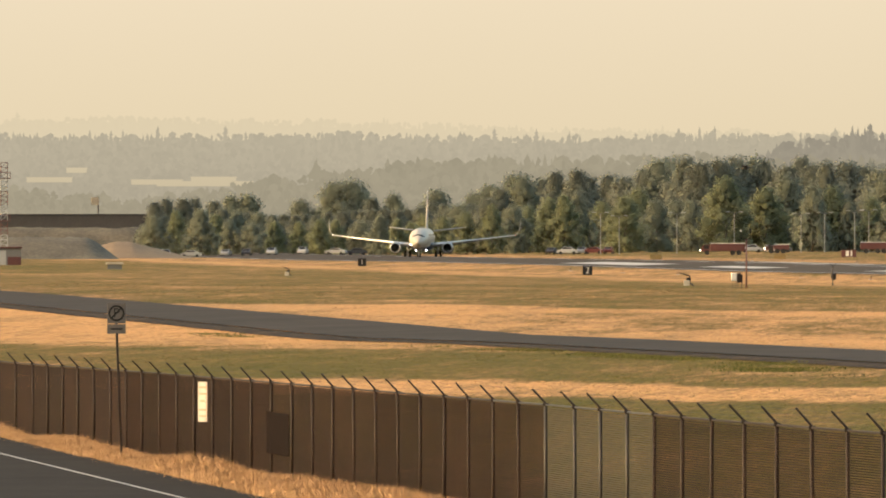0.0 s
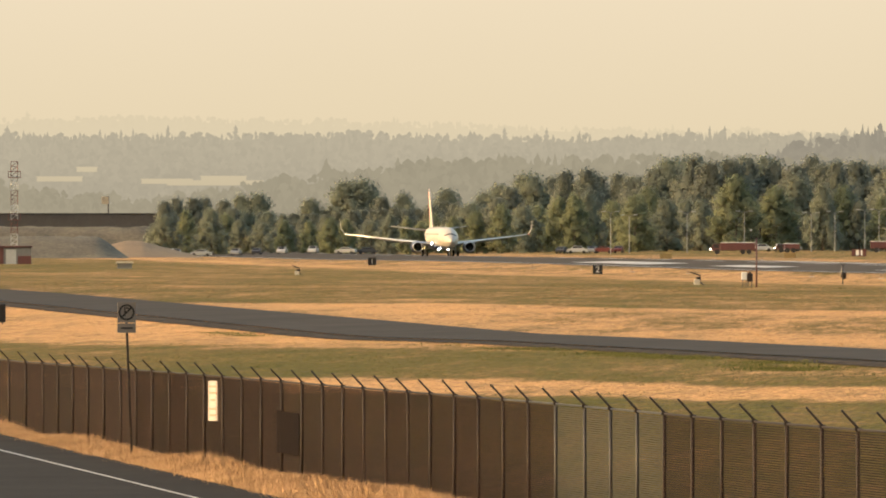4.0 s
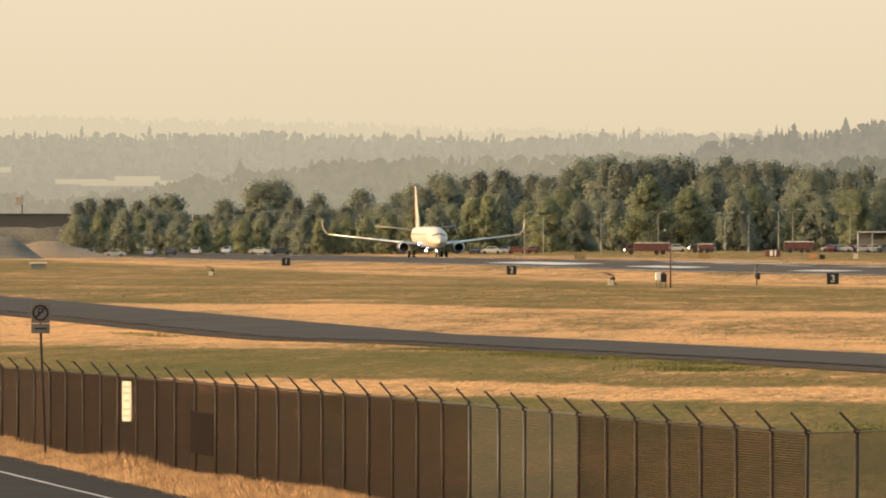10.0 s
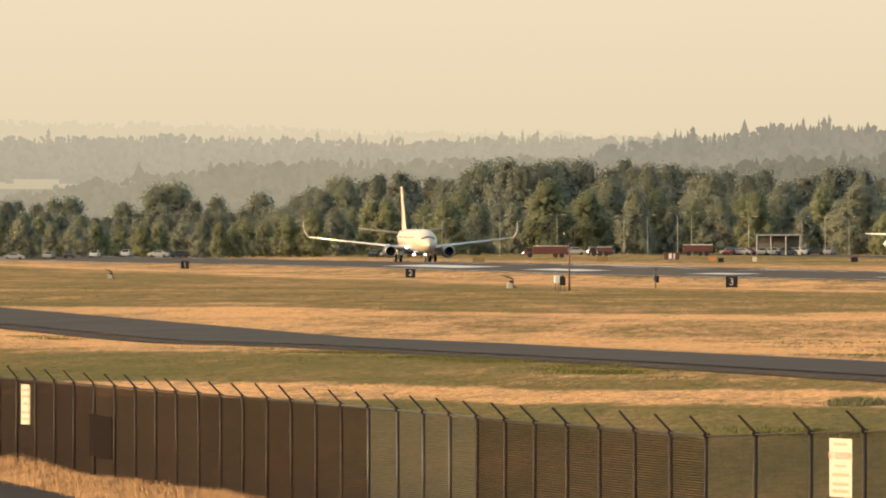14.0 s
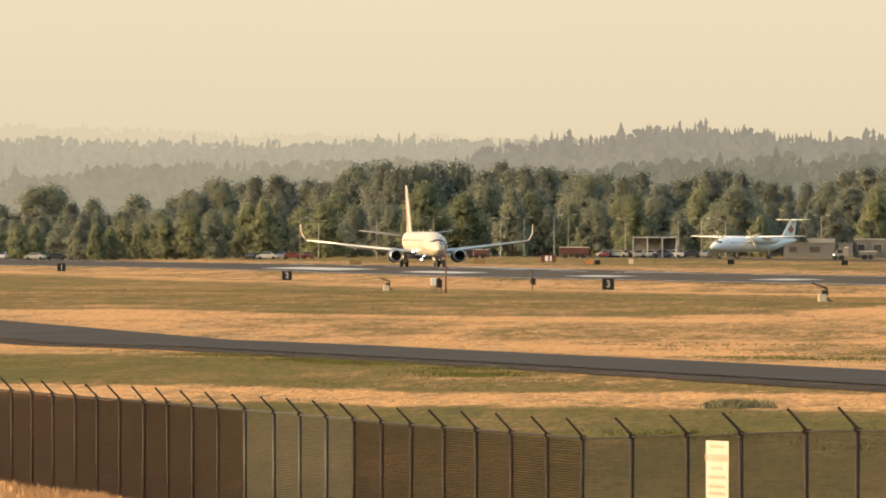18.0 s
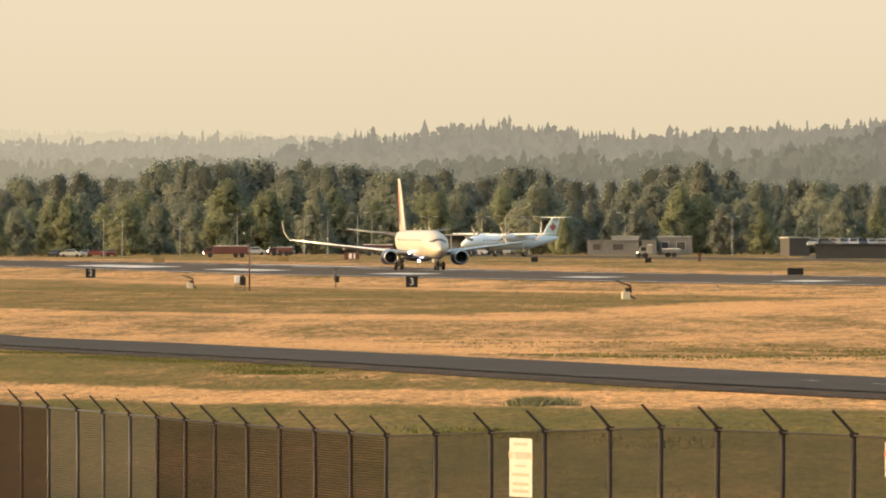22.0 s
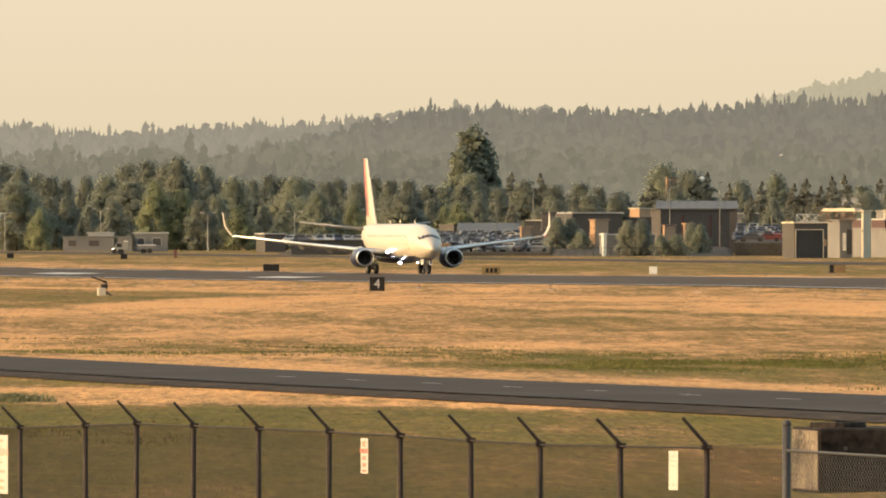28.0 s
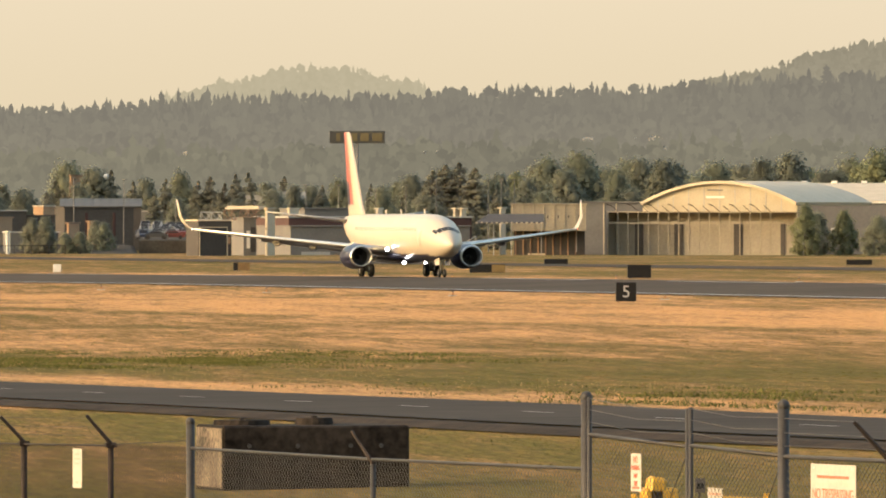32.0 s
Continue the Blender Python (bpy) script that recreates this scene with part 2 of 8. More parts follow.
# ---- ground, runway, roads ----
def bands_material(name="airfield_grass", clumps=0.0):
    """Mown airfield grass: dry straw and dull green in bands along the runway, broken up by patches."""
    m = bpy.data.materials.new(name)
    m.use_nodes = True
    nt = m.node_tree
    b = nt.nodes["Principled BSDF"]
    b.inputs["Roughness"].default_value, b.inputs["Specular IOR Level"].default_value = 0.95, 0.1
    geo = nt.nodes.new("ShaderNodeNewGeometry")
    sep = nt.nodes.new("ShaderNodeSeparateXYZ")
    nt.links.new(geo.outputs["Position"], sep.inputs[0])

    # the mower's tracks lie a little across the runway's line
    turn = nt.nodes.new("ShaderNodeMapping")
    turn.inputs["Rotation"].default_value = (0, 0, radians(9.5))
    nt.links.new(geo.outputs["Position"], turn.inputs[0])

    def noise_at(sx, sy, detail, rough=0.55):
        mp = nt.nodes.new("ShaderNodeMapping")
        mp.inputs["Scale"].default_value = (sx, sy, 1)
        nt.links.new(turn.outputs[0], mp.inputs[0])
        n = nt.nodes.new("ShaderNodeTexNoise")
        n.inputs["Scale"].default_value, n.inputs["Detail"].default_value, n.inputs["Roughness"].default_value = 1.0, detail, rough
        nt.links.new(mp.outputs[0], n.inputs["Vector"])
        return n.outputs["Fac"]

    def calc(op, a, c, d=None):
        n = nt.nodes.new("ShaderNodeMath")
        n.operation = op
        for i, v in enumerate((a, c, d)):
            if v is None:
                continue
            if isinstance(v, (int, float)):
                n.inputs[i].default_value = v
            else:
                nt.links.new(v, n.inputs[i])
        return n.outputs[0]

    def band_ramp(source, stops):
        r = nt.nodes.new("ShaderNodeValToRGB")
        els = r.color_ramp.elements
        for k, (p, v) in enumerate(stops):
            el = els[k] if k < 2 else els.new(p)
            el.position, el.color = p, (v, v, v, 1)
        nt.links.new(source, r.inputs[0])
        return r.outputs[0]

    def step(source, lo, hi, flip=False):
        n = nt.nodes.new("ShaderNodeMapRange")
        n.inputs["From Min"].default_value, n.inputs["From Max"].default_value = lo, hi
        n.inputs["To Min"].default_value, n.inputs["To Max"].default_value = (1, 0) if flip else (0, 1)
        nt.links.new(source, n.inputs["Value"])
        return n.outputs[0]

    x = calc("ADD", sep.outputs["X"], calc("MULTIPLY_ADD", noise_at(0.12, 0.02, 4), 7.0, -3.5))
    y = calc("ADD", sep.outputs["Y"], calc("MULTIPLY_ADD", noise_at(0.10, 0.02, 5), 34.0, -17.0))
    # this side of the service road: rough green, a slanting straw strip, straw again far off
    slant = calc("MULTIPLY_ADD", x, 3.3, calc("ADD", y, -165.0))
    near = band_ramp(calc("DIVIDE", slant, 1000.0), ((0.0, 0.80), (0.17, 0.74), (0.25, 0.72), (0.30, 0.74), (0.365, 0.76), (0.382, 0.12), (0.426, 0.12), (0.438, 0.66), (0.50, 0.72), (0.575, 0.66), (0.61, 0.30), (0.66, 0.12), (1.0, 0.14)))
    rough_side = calc("MULTIPLY", calc("MULTIPLY", step(x, 44, 58), step(y, 290, 340, True)), -0.06)
    near = calc("ADD", near, rough_side)
    # beyond it: straw up to a curving mown edge, dull olive past that edge
    edge_y = calc("MULTIPLY", band_ramp(calc("DIVIDE", x, 250.0), ((0.0, 0.60), (0.32, 0.59), (0.39, 0.582), (0.425, 0.541), (0.48, 0.531), (0.53, 0.545), (0.64, 0.613), (0.74, 0.665), (1.0, 0.80))), 1500.0)
    past = calc("SUBTRACT", y, edge_y)
    olive = calc("MULTIPLY", calc("MULTIPLY", step(past, -4, 10), step(x, 180, 196, True)), 0.42)
    brown = calc("MULTIPLY", calc("MULTIPLY", step(past, -60, -35, True), step(past, -560, -440)), calc("MULTIPLY", calc("MULTIPLY", step(x, 86, 96), step(x, 158, 168, True)), 0.19))
    weeds = calc("MULTIPLY", calc("MULTIPLY", calc("MULTIPLY", step(x, 83, 89), step(x, 116, 128, True)), step(y, 450, 500, True)), 0.62)
    scrub = calc("MULTIPLY", calc("MULTIPLY", calc("MULTIPLY", step(x, 104, 116), step(x, 146, 156, True)), step(y, 500, 580, True)), 0.30)
    lush = calc("MULTIPLY", calc("MULTIPLY", calc("MULTIPLY", step(x, 92, 97), step(x, 114, 121, True)), calc("MULTIPLY", step(y, 446, 458), step(y, 492, 506, True))), calc("MULTIPLY", step(noise_at(0.22, 0.035, 4), 0.47, 0.56), 0.80))
    ditch = calc("MULTIPLY", calc("MULTIPLY", calc("MULTIPLY", step(x, 152, 158), step(x, 161, 166, True)), step(y, 760, 820, True)), 0.34)
    shoulder = calc("MULTIPLY", step(x, 194, 206), 0.16)
    far = calc("MULTIPLY", step(x, 286, 300), 0.26)
    beyond = calc("ADD", calc("ADD", calc("MAXIMUM", calc("MAXIMUM", olive, calc("MAXIMUM", weeds, lush)), calc("MAXIMUM", calc("MAXIMUM", brown, scrub), ditch)), calc("ADD", far, shoulder)), 0.13)
    mix = nt.nodes.new("ShaderNodeMix")
    nt.links.new(step(sep.outputs["X"], 72, 73), mix.inputs["Factor"])
    nt.links.new(near, mix.inputs["A"])
    nt.links.new(beyond, mix.inputs["B"])
    patch = calc("MULTIPLY_ADD", noise_at(0.05, 0.012, 5, 0.62), 1.15, -0.575)
    middle = calc("MULTIPLY_ADD", noise_at(0.30, 0.03, 5, 0.6), 1.10, -0.55)
    fine = calc("MULTIPLY_ADD", noise_at(1.6, 0.11, 7, 0.78), 1.6, -0.8)
    green = calc("ADD", calc("ADD", calc("ADD", mix.outputs["Result"], patch), middle), fine)
    if clumps:
        green = calc("ADD", green, calc("MULTIPLY_ADD", geo.outputs["Random Per Island"], clumps, -0.42 * clumps))
    ramp = nt.nodes.new("ShaderNodeValToRGB")
    els = ramp.color_ramp.elements
    els[0].position, els[0].color = 0.06, (0.475, 0.258, 0.104, 1)
    els[1].position, els[1].color = 1.0, (0.080, 0.070, 0.013, 1)
    for at_, tone in ((0.70, (0.122, 0.089, 0.021, 1)), (0.27, (0.32, 0.182, 0.077, 1)), (0.46, (0.176, 0.108, 0.037, 1))):
        els.new(at_).color = tone
    nt.links.new(green, ramp.inputs[0])
    hsv = nt.nodes.new("ShaderNodeHueSaturation")
    nt.links.new(calc("MULTIPLY_ADD", noise_at(5.0, 0.35, 7, 0.85), 3.6, -0.80), hsv.inputs["Value"])
    nt.links.new(ramp.outputs[0], hsv.inputs["Color"])
    nt.links.new(hsv.outputs[0], b.inputs["Base Color"])
    bp = nt.nodes.new("ShaderNodeBump")
    bp.inputs["Strength"].default_value, bp.inputs["Distance"].default_value = 0.6, 0.3
    nt.links.new(noise_at(1.6, 1.6, 6, 0.7), bp.inputs["Height"])
    nt.links.new(bp.outputs[0], b.inputs["Normal"])
    return m


GRASS_FIELD = bands_material()
GRASS_CLUMPS = bands_material("grass_clumps", 0.34)


def axis(stops):
    """Coordinates from stop to stop, with a step for each stretch."""
    out = [stops[0][0]]
    for (p, _), (q, step) in zip(stops, stops[1:]):
        n = max(1, round((q - p) / step))
        out += [p + (q - p) * i / n for i in range(1, n + 1)]
    return out


def sheet(xs, ys, lift=0.0, rough=0.0):
    bm = bmesh.new()
    grid = [[bm.verts.new((x, y, ground_z(x, y) + lift + (rough * (noise.noise((x * 0.11, y * 0.02, 0)) + 0.5 * noise.noise((x * 0.4, y * 0.07, 3))) if rough else 0)))
             for x in xs] for y in ys]
    for r0, r1 in zip(grid, grid[1:]):
        for a, b, c, d in zip(r0, r0[1:], r1[1:], r1):
            bm.faces.new((a, b, c, d))
    return bm


gx = axis([(-5000, 1), (-200, 800), (-40, 40), (0, 10), (10, 2), (23.7, 2.3), (24.8, 0.55), (26.5, 0.85), (66.9, 4), (67.1, 0.2), (79.9, 3.2), (80.1, 0.2), (209, 5), (226, 4.25), (249, 11.5), (272, 11.5), (335, 15.75), (900, 80), (5000, 500)])
gy = axis([(-5000, 1), (-400, 900), (0, 80), (60, 30), (520, 10), (2700, 20), (5000, 150)])
tagged(part("ground", sheet(gx, gy), GRASS_FIELD, smooth=True), "flat airfield ground with dry straw and dull green mown grass", "grass field", kind="structure")

road_ys = axis([(120, 1), (2700, 15)])
tagged(part("runway", sheet(axis([(226, 1), (249, 11.5), (272, 11.5)]), axis([(300, 1), (2800, 15)]), 0.05), ASPHALT, smooth=True),
       "long dark grey asphalt runway with worn white markings", "runway", kind="structure")
tagged(part("taxiway", sheet(axis([(360, 1), (384, 12)]), axis([(300, 1), (2600, 40)]), 0.05), ASPHALT, smooth=True),
       "grey asphalt taxiway parallel to the runway", "taxiway", kind="structure")
tagged(part("service_road", sheet(axis([(68.6, 1), (77.4, 2)]), road_ys, 0.06), ROAD_ASPHALT, smooth=True),
       "two-lane asphalt service road across the airfield", "road", kind="structure")
tagged(part("near_road", sheet(axis([(10, 1), (23.7, 2.3)]), axis([(60, 1), (520, 10)]), 0.05), NEW_ASPHALT, smooth=True),
       "dark asphalt public road outside the airport fence", "road", kind="structure")


def strip(x0, x1, y0, y1, lift):
    return sheet([x0, x1], axis([(y0, 1), (y1, 12)]), lift)


marks = tagged(empty("runway_markings"), "worn white painted edge lines and bars on the runway", "road marking", kind="structure")
for x0, x1 in ((227.2, 227.9), (270.0, 270.7)):
    part("edge_line", strip(x0, x1, 300, 2800, 0.064), PAINT_WHITE, marks)
for k in range(40):
    part("centre_dash", strip(248.5, 249.5, 420 + k * 61, 456 + k * 61, 0.064), PAINT_WHITE, marks)
for x0, x1, y0, y1 in ((233, 240, 1855, 1950), (234, 239, 1728, 1788), (258, 265, 1805, 1937), (234, 238.5, 1582, 1622), (234, 238, 1434, 1466), (259, 263, 1690, 1740), (234, 238, 1290, 1318), (259, 263, 1560, 1600)):
    part("touchdown_bar", strip(x0, x1, y0, y1, 0.066), PAINT_WHITE, marks)
lane = tagged(empty("service_road_markings"), "white dashed centre line on the service road", "road marking", kind="structure")
for k in range(16):
    part("dash", strip(72.95, 73.05, 211.7 + k * 12.67, 214.7 + k * 12.67, 0.074), PAINT_WHITE, lane)
edge = tagged(empty("near_road_marking"), "white painted edge line along the near road", "road marking", kind="structure")
part("edge_line", strip(21.93, 22.03, 60, 520, 0.066), PAINT_WHITE, edge)

VERGE = material("dark_verge_soil", (0.020, 0.0135, 0.0100), 0.95, vary=0.4, size=0.5, bump=0.4, second=(0.042, 0.029, 0.019), spec=0.1)
tagged(part("road_verge", sheet([66.3, 66.95, 67.15, 67.9, 68.55], axis([(150, 1), (1500, 9)]), 0.03), VERGE, smooth=True), "dark bare soil verge along the service road", "verge", kind="structure")


# ---- sky and distance ----
def srgb(r, g, b):
    """Scene-linear light for a shown colour, at the exposure in use."""
    return tuple(2 ** -EXPOSURE * ((c / 255 + 0.055) / 1.055) ** 2.4 for c in (r, g, b))


bm = bmesh.new()
rows = []
for z in (-40, 20, 60, 100, 150, 220, 500):
    rows.append([bm.verts.new((4900 * math.sin(radians(b)), 4900 * math.cos(radians(b)), z)) for b in range(-30, 61, 3)])
for r0, r1 in zip(rows, rows[1:]):
    for a0, b0, c0, d0 in zip(r0, r0[1:], r1[1:], r1):
        bm.faces.new((a0, b0, c0, d0))
SKY_GLOW = far_haze("hazy_sky", srgb(229, 211, 175), srgb(243, 225, 195), 25, 125, grain=0.05, size=0.004)
tagged(part("backdrop_sky", bm, SKY_GLOW, smooth=True), "pale yellow hazy evening sky above the horizon", "sky", kind="structure")


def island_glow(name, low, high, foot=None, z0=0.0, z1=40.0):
    """Far woods with haze and valley mist put into a plain glow that differs from tree to tree and from stand to stand,
    and from the foot of the hill to its crest.
    """
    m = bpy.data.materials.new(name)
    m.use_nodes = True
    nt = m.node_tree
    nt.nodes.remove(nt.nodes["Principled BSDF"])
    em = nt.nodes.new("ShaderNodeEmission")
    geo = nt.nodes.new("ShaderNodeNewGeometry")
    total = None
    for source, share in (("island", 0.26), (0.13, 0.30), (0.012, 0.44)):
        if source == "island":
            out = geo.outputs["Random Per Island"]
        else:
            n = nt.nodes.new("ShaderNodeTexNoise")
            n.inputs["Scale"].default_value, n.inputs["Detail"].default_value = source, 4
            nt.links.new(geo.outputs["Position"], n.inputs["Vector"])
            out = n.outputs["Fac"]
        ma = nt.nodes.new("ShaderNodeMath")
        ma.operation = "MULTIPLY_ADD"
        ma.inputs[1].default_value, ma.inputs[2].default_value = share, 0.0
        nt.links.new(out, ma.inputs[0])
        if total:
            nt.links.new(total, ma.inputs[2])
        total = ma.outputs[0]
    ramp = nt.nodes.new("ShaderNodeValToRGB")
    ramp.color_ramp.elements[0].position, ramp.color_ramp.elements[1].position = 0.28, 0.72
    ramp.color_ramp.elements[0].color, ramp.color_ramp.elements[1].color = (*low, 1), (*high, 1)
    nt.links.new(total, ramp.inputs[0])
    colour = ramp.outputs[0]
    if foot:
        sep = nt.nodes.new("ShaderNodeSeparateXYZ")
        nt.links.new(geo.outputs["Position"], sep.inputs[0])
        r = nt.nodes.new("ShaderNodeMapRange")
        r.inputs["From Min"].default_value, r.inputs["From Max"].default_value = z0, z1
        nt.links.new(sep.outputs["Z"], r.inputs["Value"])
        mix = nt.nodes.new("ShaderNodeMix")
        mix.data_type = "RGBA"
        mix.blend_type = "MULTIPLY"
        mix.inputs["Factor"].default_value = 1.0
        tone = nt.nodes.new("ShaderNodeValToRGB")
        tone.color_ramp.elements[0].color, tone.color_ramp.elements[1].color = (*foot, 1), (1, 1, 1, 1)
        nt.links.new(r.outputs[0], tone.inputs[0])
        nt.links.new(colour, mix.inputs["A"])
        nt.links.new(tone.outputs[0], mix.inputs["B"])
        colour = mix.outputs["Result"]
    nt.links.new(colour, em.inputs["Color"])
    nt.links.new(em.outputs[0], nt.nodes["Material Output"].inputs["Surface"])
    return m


def height_at(el, d):
    return EYE[2] + d * math.tan(radians(el))


ball = bmesh.new()
bmesh.ops.create_icosphere(ball, subdivisions=1, radius=1.0)
BLOB, BLOB_FACES = [tuple(v.co) for v in ball.verts], [tuple(v.index for v in f.verts) for f in ball.faces]
ball.free()


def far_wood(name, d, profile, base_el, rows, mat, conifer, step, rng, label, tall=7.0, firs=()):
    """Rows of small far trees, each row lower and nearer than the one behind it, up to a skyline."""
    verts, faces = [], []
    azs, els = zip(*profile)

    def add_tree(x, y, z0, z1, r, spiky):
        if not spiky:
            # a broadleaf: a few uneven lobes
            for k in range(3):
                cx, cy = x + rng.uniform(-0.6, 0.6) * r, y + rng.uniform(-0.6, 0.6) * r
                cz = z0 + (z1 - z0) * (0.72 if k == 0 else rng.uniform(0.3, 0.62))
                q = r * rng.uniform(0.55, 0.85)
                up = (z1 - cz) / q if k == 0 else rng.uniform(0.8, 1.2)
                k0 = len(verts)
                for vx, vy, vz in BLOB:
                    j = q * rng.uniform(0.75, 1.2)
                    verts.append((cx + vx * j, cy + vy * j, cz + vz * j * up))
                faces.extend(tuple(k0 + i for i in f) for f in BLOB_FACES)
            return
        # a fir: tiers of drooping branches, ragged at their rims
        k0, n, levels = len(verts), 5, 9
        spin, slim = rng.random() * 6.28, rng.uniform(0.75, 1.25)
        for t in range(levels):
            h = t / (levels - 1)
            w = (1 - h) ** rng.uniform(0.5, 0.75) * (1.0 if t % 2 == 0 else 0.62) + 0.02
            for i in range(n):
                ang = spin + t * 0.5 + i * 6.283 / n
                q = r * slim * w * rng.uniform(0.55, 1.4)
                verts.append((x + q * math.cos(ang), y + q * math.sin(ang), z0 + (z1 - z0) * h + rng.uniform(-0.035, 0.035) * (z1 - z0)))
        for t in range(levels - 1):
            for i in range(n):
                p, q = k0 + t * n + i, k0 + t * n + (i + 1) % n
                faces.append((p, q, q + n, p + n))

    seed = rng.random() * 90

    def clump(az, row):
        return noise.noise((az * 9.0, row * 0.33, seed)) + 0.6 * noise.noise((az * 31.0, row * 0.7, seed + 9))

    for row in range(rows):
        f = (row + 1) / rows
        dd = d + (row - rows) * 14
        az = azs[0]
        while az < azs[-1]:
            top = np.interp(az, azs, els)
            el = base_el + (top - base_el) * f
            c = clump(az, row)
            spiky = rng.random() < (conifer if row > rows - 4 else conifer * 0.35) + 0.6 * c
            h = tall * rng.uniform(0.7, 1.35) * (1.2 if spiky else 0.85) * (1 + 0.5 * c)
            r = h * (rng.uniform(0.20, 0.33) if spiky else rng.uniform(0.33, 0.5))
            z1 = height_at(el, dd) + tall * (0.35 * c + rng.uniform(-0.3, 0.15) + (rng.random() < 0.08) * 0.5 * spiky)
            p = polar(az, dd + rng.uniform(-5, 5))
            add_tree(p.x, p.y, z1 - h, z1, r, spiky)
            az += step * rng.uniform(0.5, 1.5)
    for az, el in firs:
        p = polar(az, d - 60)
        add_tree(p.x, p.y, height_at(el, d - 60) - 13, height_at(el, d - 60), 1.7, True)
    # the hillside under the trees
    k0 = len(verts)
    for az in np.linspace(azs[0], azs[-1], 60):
        p = polar(az, d + 4)
        verts.append((p.x, p.y, -20))
        verts.append((p.x, p.y, height_at(float(np.interp(az, azs, els)), d) - 0.55 * tall))
    for i in range(59):
        q = k0 + 2 * i
        faces.append((q, q + 2, q + 3, q + 1))
    me = bpy.data.meshes.new(name)
    me.from_pydata(verts, [], faces)
    me.materials.append(mat)
    ob = new(name, me)
    tagged(ob, label, "wooded hill", kind="structure")
    return ob


rng = random.Random(11)
# Each ridge's haze is its own emission colour, mostly paler the farther it stands.
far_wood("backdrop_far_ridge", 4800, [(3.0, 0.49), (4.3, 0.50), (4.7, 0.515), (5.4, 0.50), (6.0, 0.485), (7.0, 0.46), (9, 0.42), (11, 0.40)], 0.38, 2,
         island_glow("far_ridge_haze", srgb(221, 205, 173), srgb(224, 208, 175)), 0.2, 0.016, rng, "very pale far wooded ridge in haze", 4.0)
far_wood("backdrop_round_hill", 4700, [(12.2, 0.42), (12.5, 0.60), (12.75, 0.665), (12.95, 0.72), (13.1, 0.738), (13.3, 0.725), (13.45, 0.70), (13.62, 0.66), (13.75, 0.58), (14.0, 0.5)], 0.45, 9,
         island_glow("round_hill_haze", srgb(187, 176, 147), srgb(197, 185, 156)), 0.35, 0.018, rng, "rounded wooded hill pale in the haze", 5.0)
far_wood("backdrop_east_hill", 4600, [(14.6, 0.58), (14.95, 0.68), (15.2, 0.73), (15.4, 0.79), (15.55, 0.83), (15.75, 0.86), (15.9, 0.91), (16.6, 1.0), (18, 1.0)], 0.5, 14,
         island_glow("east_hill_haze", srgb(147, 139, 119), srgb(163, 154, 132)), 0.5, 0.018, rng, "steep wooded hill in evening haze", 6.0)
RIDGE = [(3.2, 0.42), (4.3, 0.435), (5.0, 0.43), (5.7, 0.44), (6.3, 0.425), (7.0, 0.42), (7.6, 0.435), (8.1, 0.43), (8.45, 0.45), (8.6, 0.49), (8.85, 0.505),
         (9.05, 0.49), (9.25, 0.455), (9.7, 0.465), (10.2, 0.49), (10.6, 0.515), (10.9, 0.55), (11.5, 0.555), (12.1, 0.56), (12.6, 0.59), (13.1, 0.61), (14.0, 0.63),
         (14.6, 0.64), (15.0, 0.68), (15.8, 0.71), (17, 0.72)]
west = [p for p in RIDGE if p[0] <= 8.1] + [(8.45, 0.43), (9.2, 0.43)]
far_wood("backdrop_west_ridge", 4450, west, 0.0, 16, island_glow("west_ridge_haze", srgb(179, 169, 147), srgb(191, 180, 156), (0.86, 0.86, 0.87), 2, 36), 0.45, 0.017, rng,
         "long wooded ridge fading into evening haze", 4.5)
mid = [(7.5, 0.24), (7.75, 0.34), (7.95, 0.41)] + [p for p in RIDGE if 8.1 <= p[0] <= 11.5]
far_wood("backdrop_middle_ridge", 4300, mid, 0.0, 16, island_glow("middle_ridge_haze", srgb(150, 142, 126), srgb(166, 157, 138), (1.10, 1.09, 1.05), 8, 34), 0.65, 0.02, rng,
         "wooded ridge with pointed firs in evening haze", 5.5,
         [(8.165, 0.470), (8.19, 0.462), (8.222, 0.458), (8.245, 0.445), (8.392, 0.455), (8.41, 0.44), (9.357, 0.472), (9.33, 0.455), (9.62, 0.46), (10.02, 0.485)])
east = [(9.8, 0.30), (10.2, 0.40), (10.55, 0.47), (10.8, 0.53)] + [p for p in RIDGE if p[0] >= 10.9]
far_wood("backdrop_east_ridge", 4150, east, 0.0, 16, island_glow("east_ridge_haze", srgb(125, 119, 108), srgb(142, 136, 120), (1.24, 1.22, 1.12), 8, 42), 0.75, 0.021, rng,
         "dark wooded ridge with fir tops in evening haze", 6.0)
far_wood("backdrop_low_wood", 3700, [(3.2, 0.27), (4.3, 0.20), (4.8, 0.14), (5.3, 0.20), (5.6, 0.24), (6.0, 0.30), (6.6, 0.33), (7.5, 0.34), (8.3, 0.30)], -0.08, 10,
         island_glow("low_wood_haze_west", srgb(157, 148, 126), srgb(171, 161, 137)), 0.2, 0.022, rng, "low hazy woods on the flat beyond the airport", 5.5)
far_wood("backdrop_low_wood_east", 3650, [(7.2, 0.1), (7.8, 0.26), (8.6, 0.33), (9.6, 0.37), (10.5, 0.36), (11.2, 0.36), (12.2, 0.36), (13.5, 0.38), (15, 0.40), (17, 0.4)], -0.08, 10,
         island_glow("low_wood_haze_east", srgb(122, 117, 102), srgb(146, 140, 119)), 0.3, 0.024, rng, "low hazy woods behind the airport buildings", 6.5)


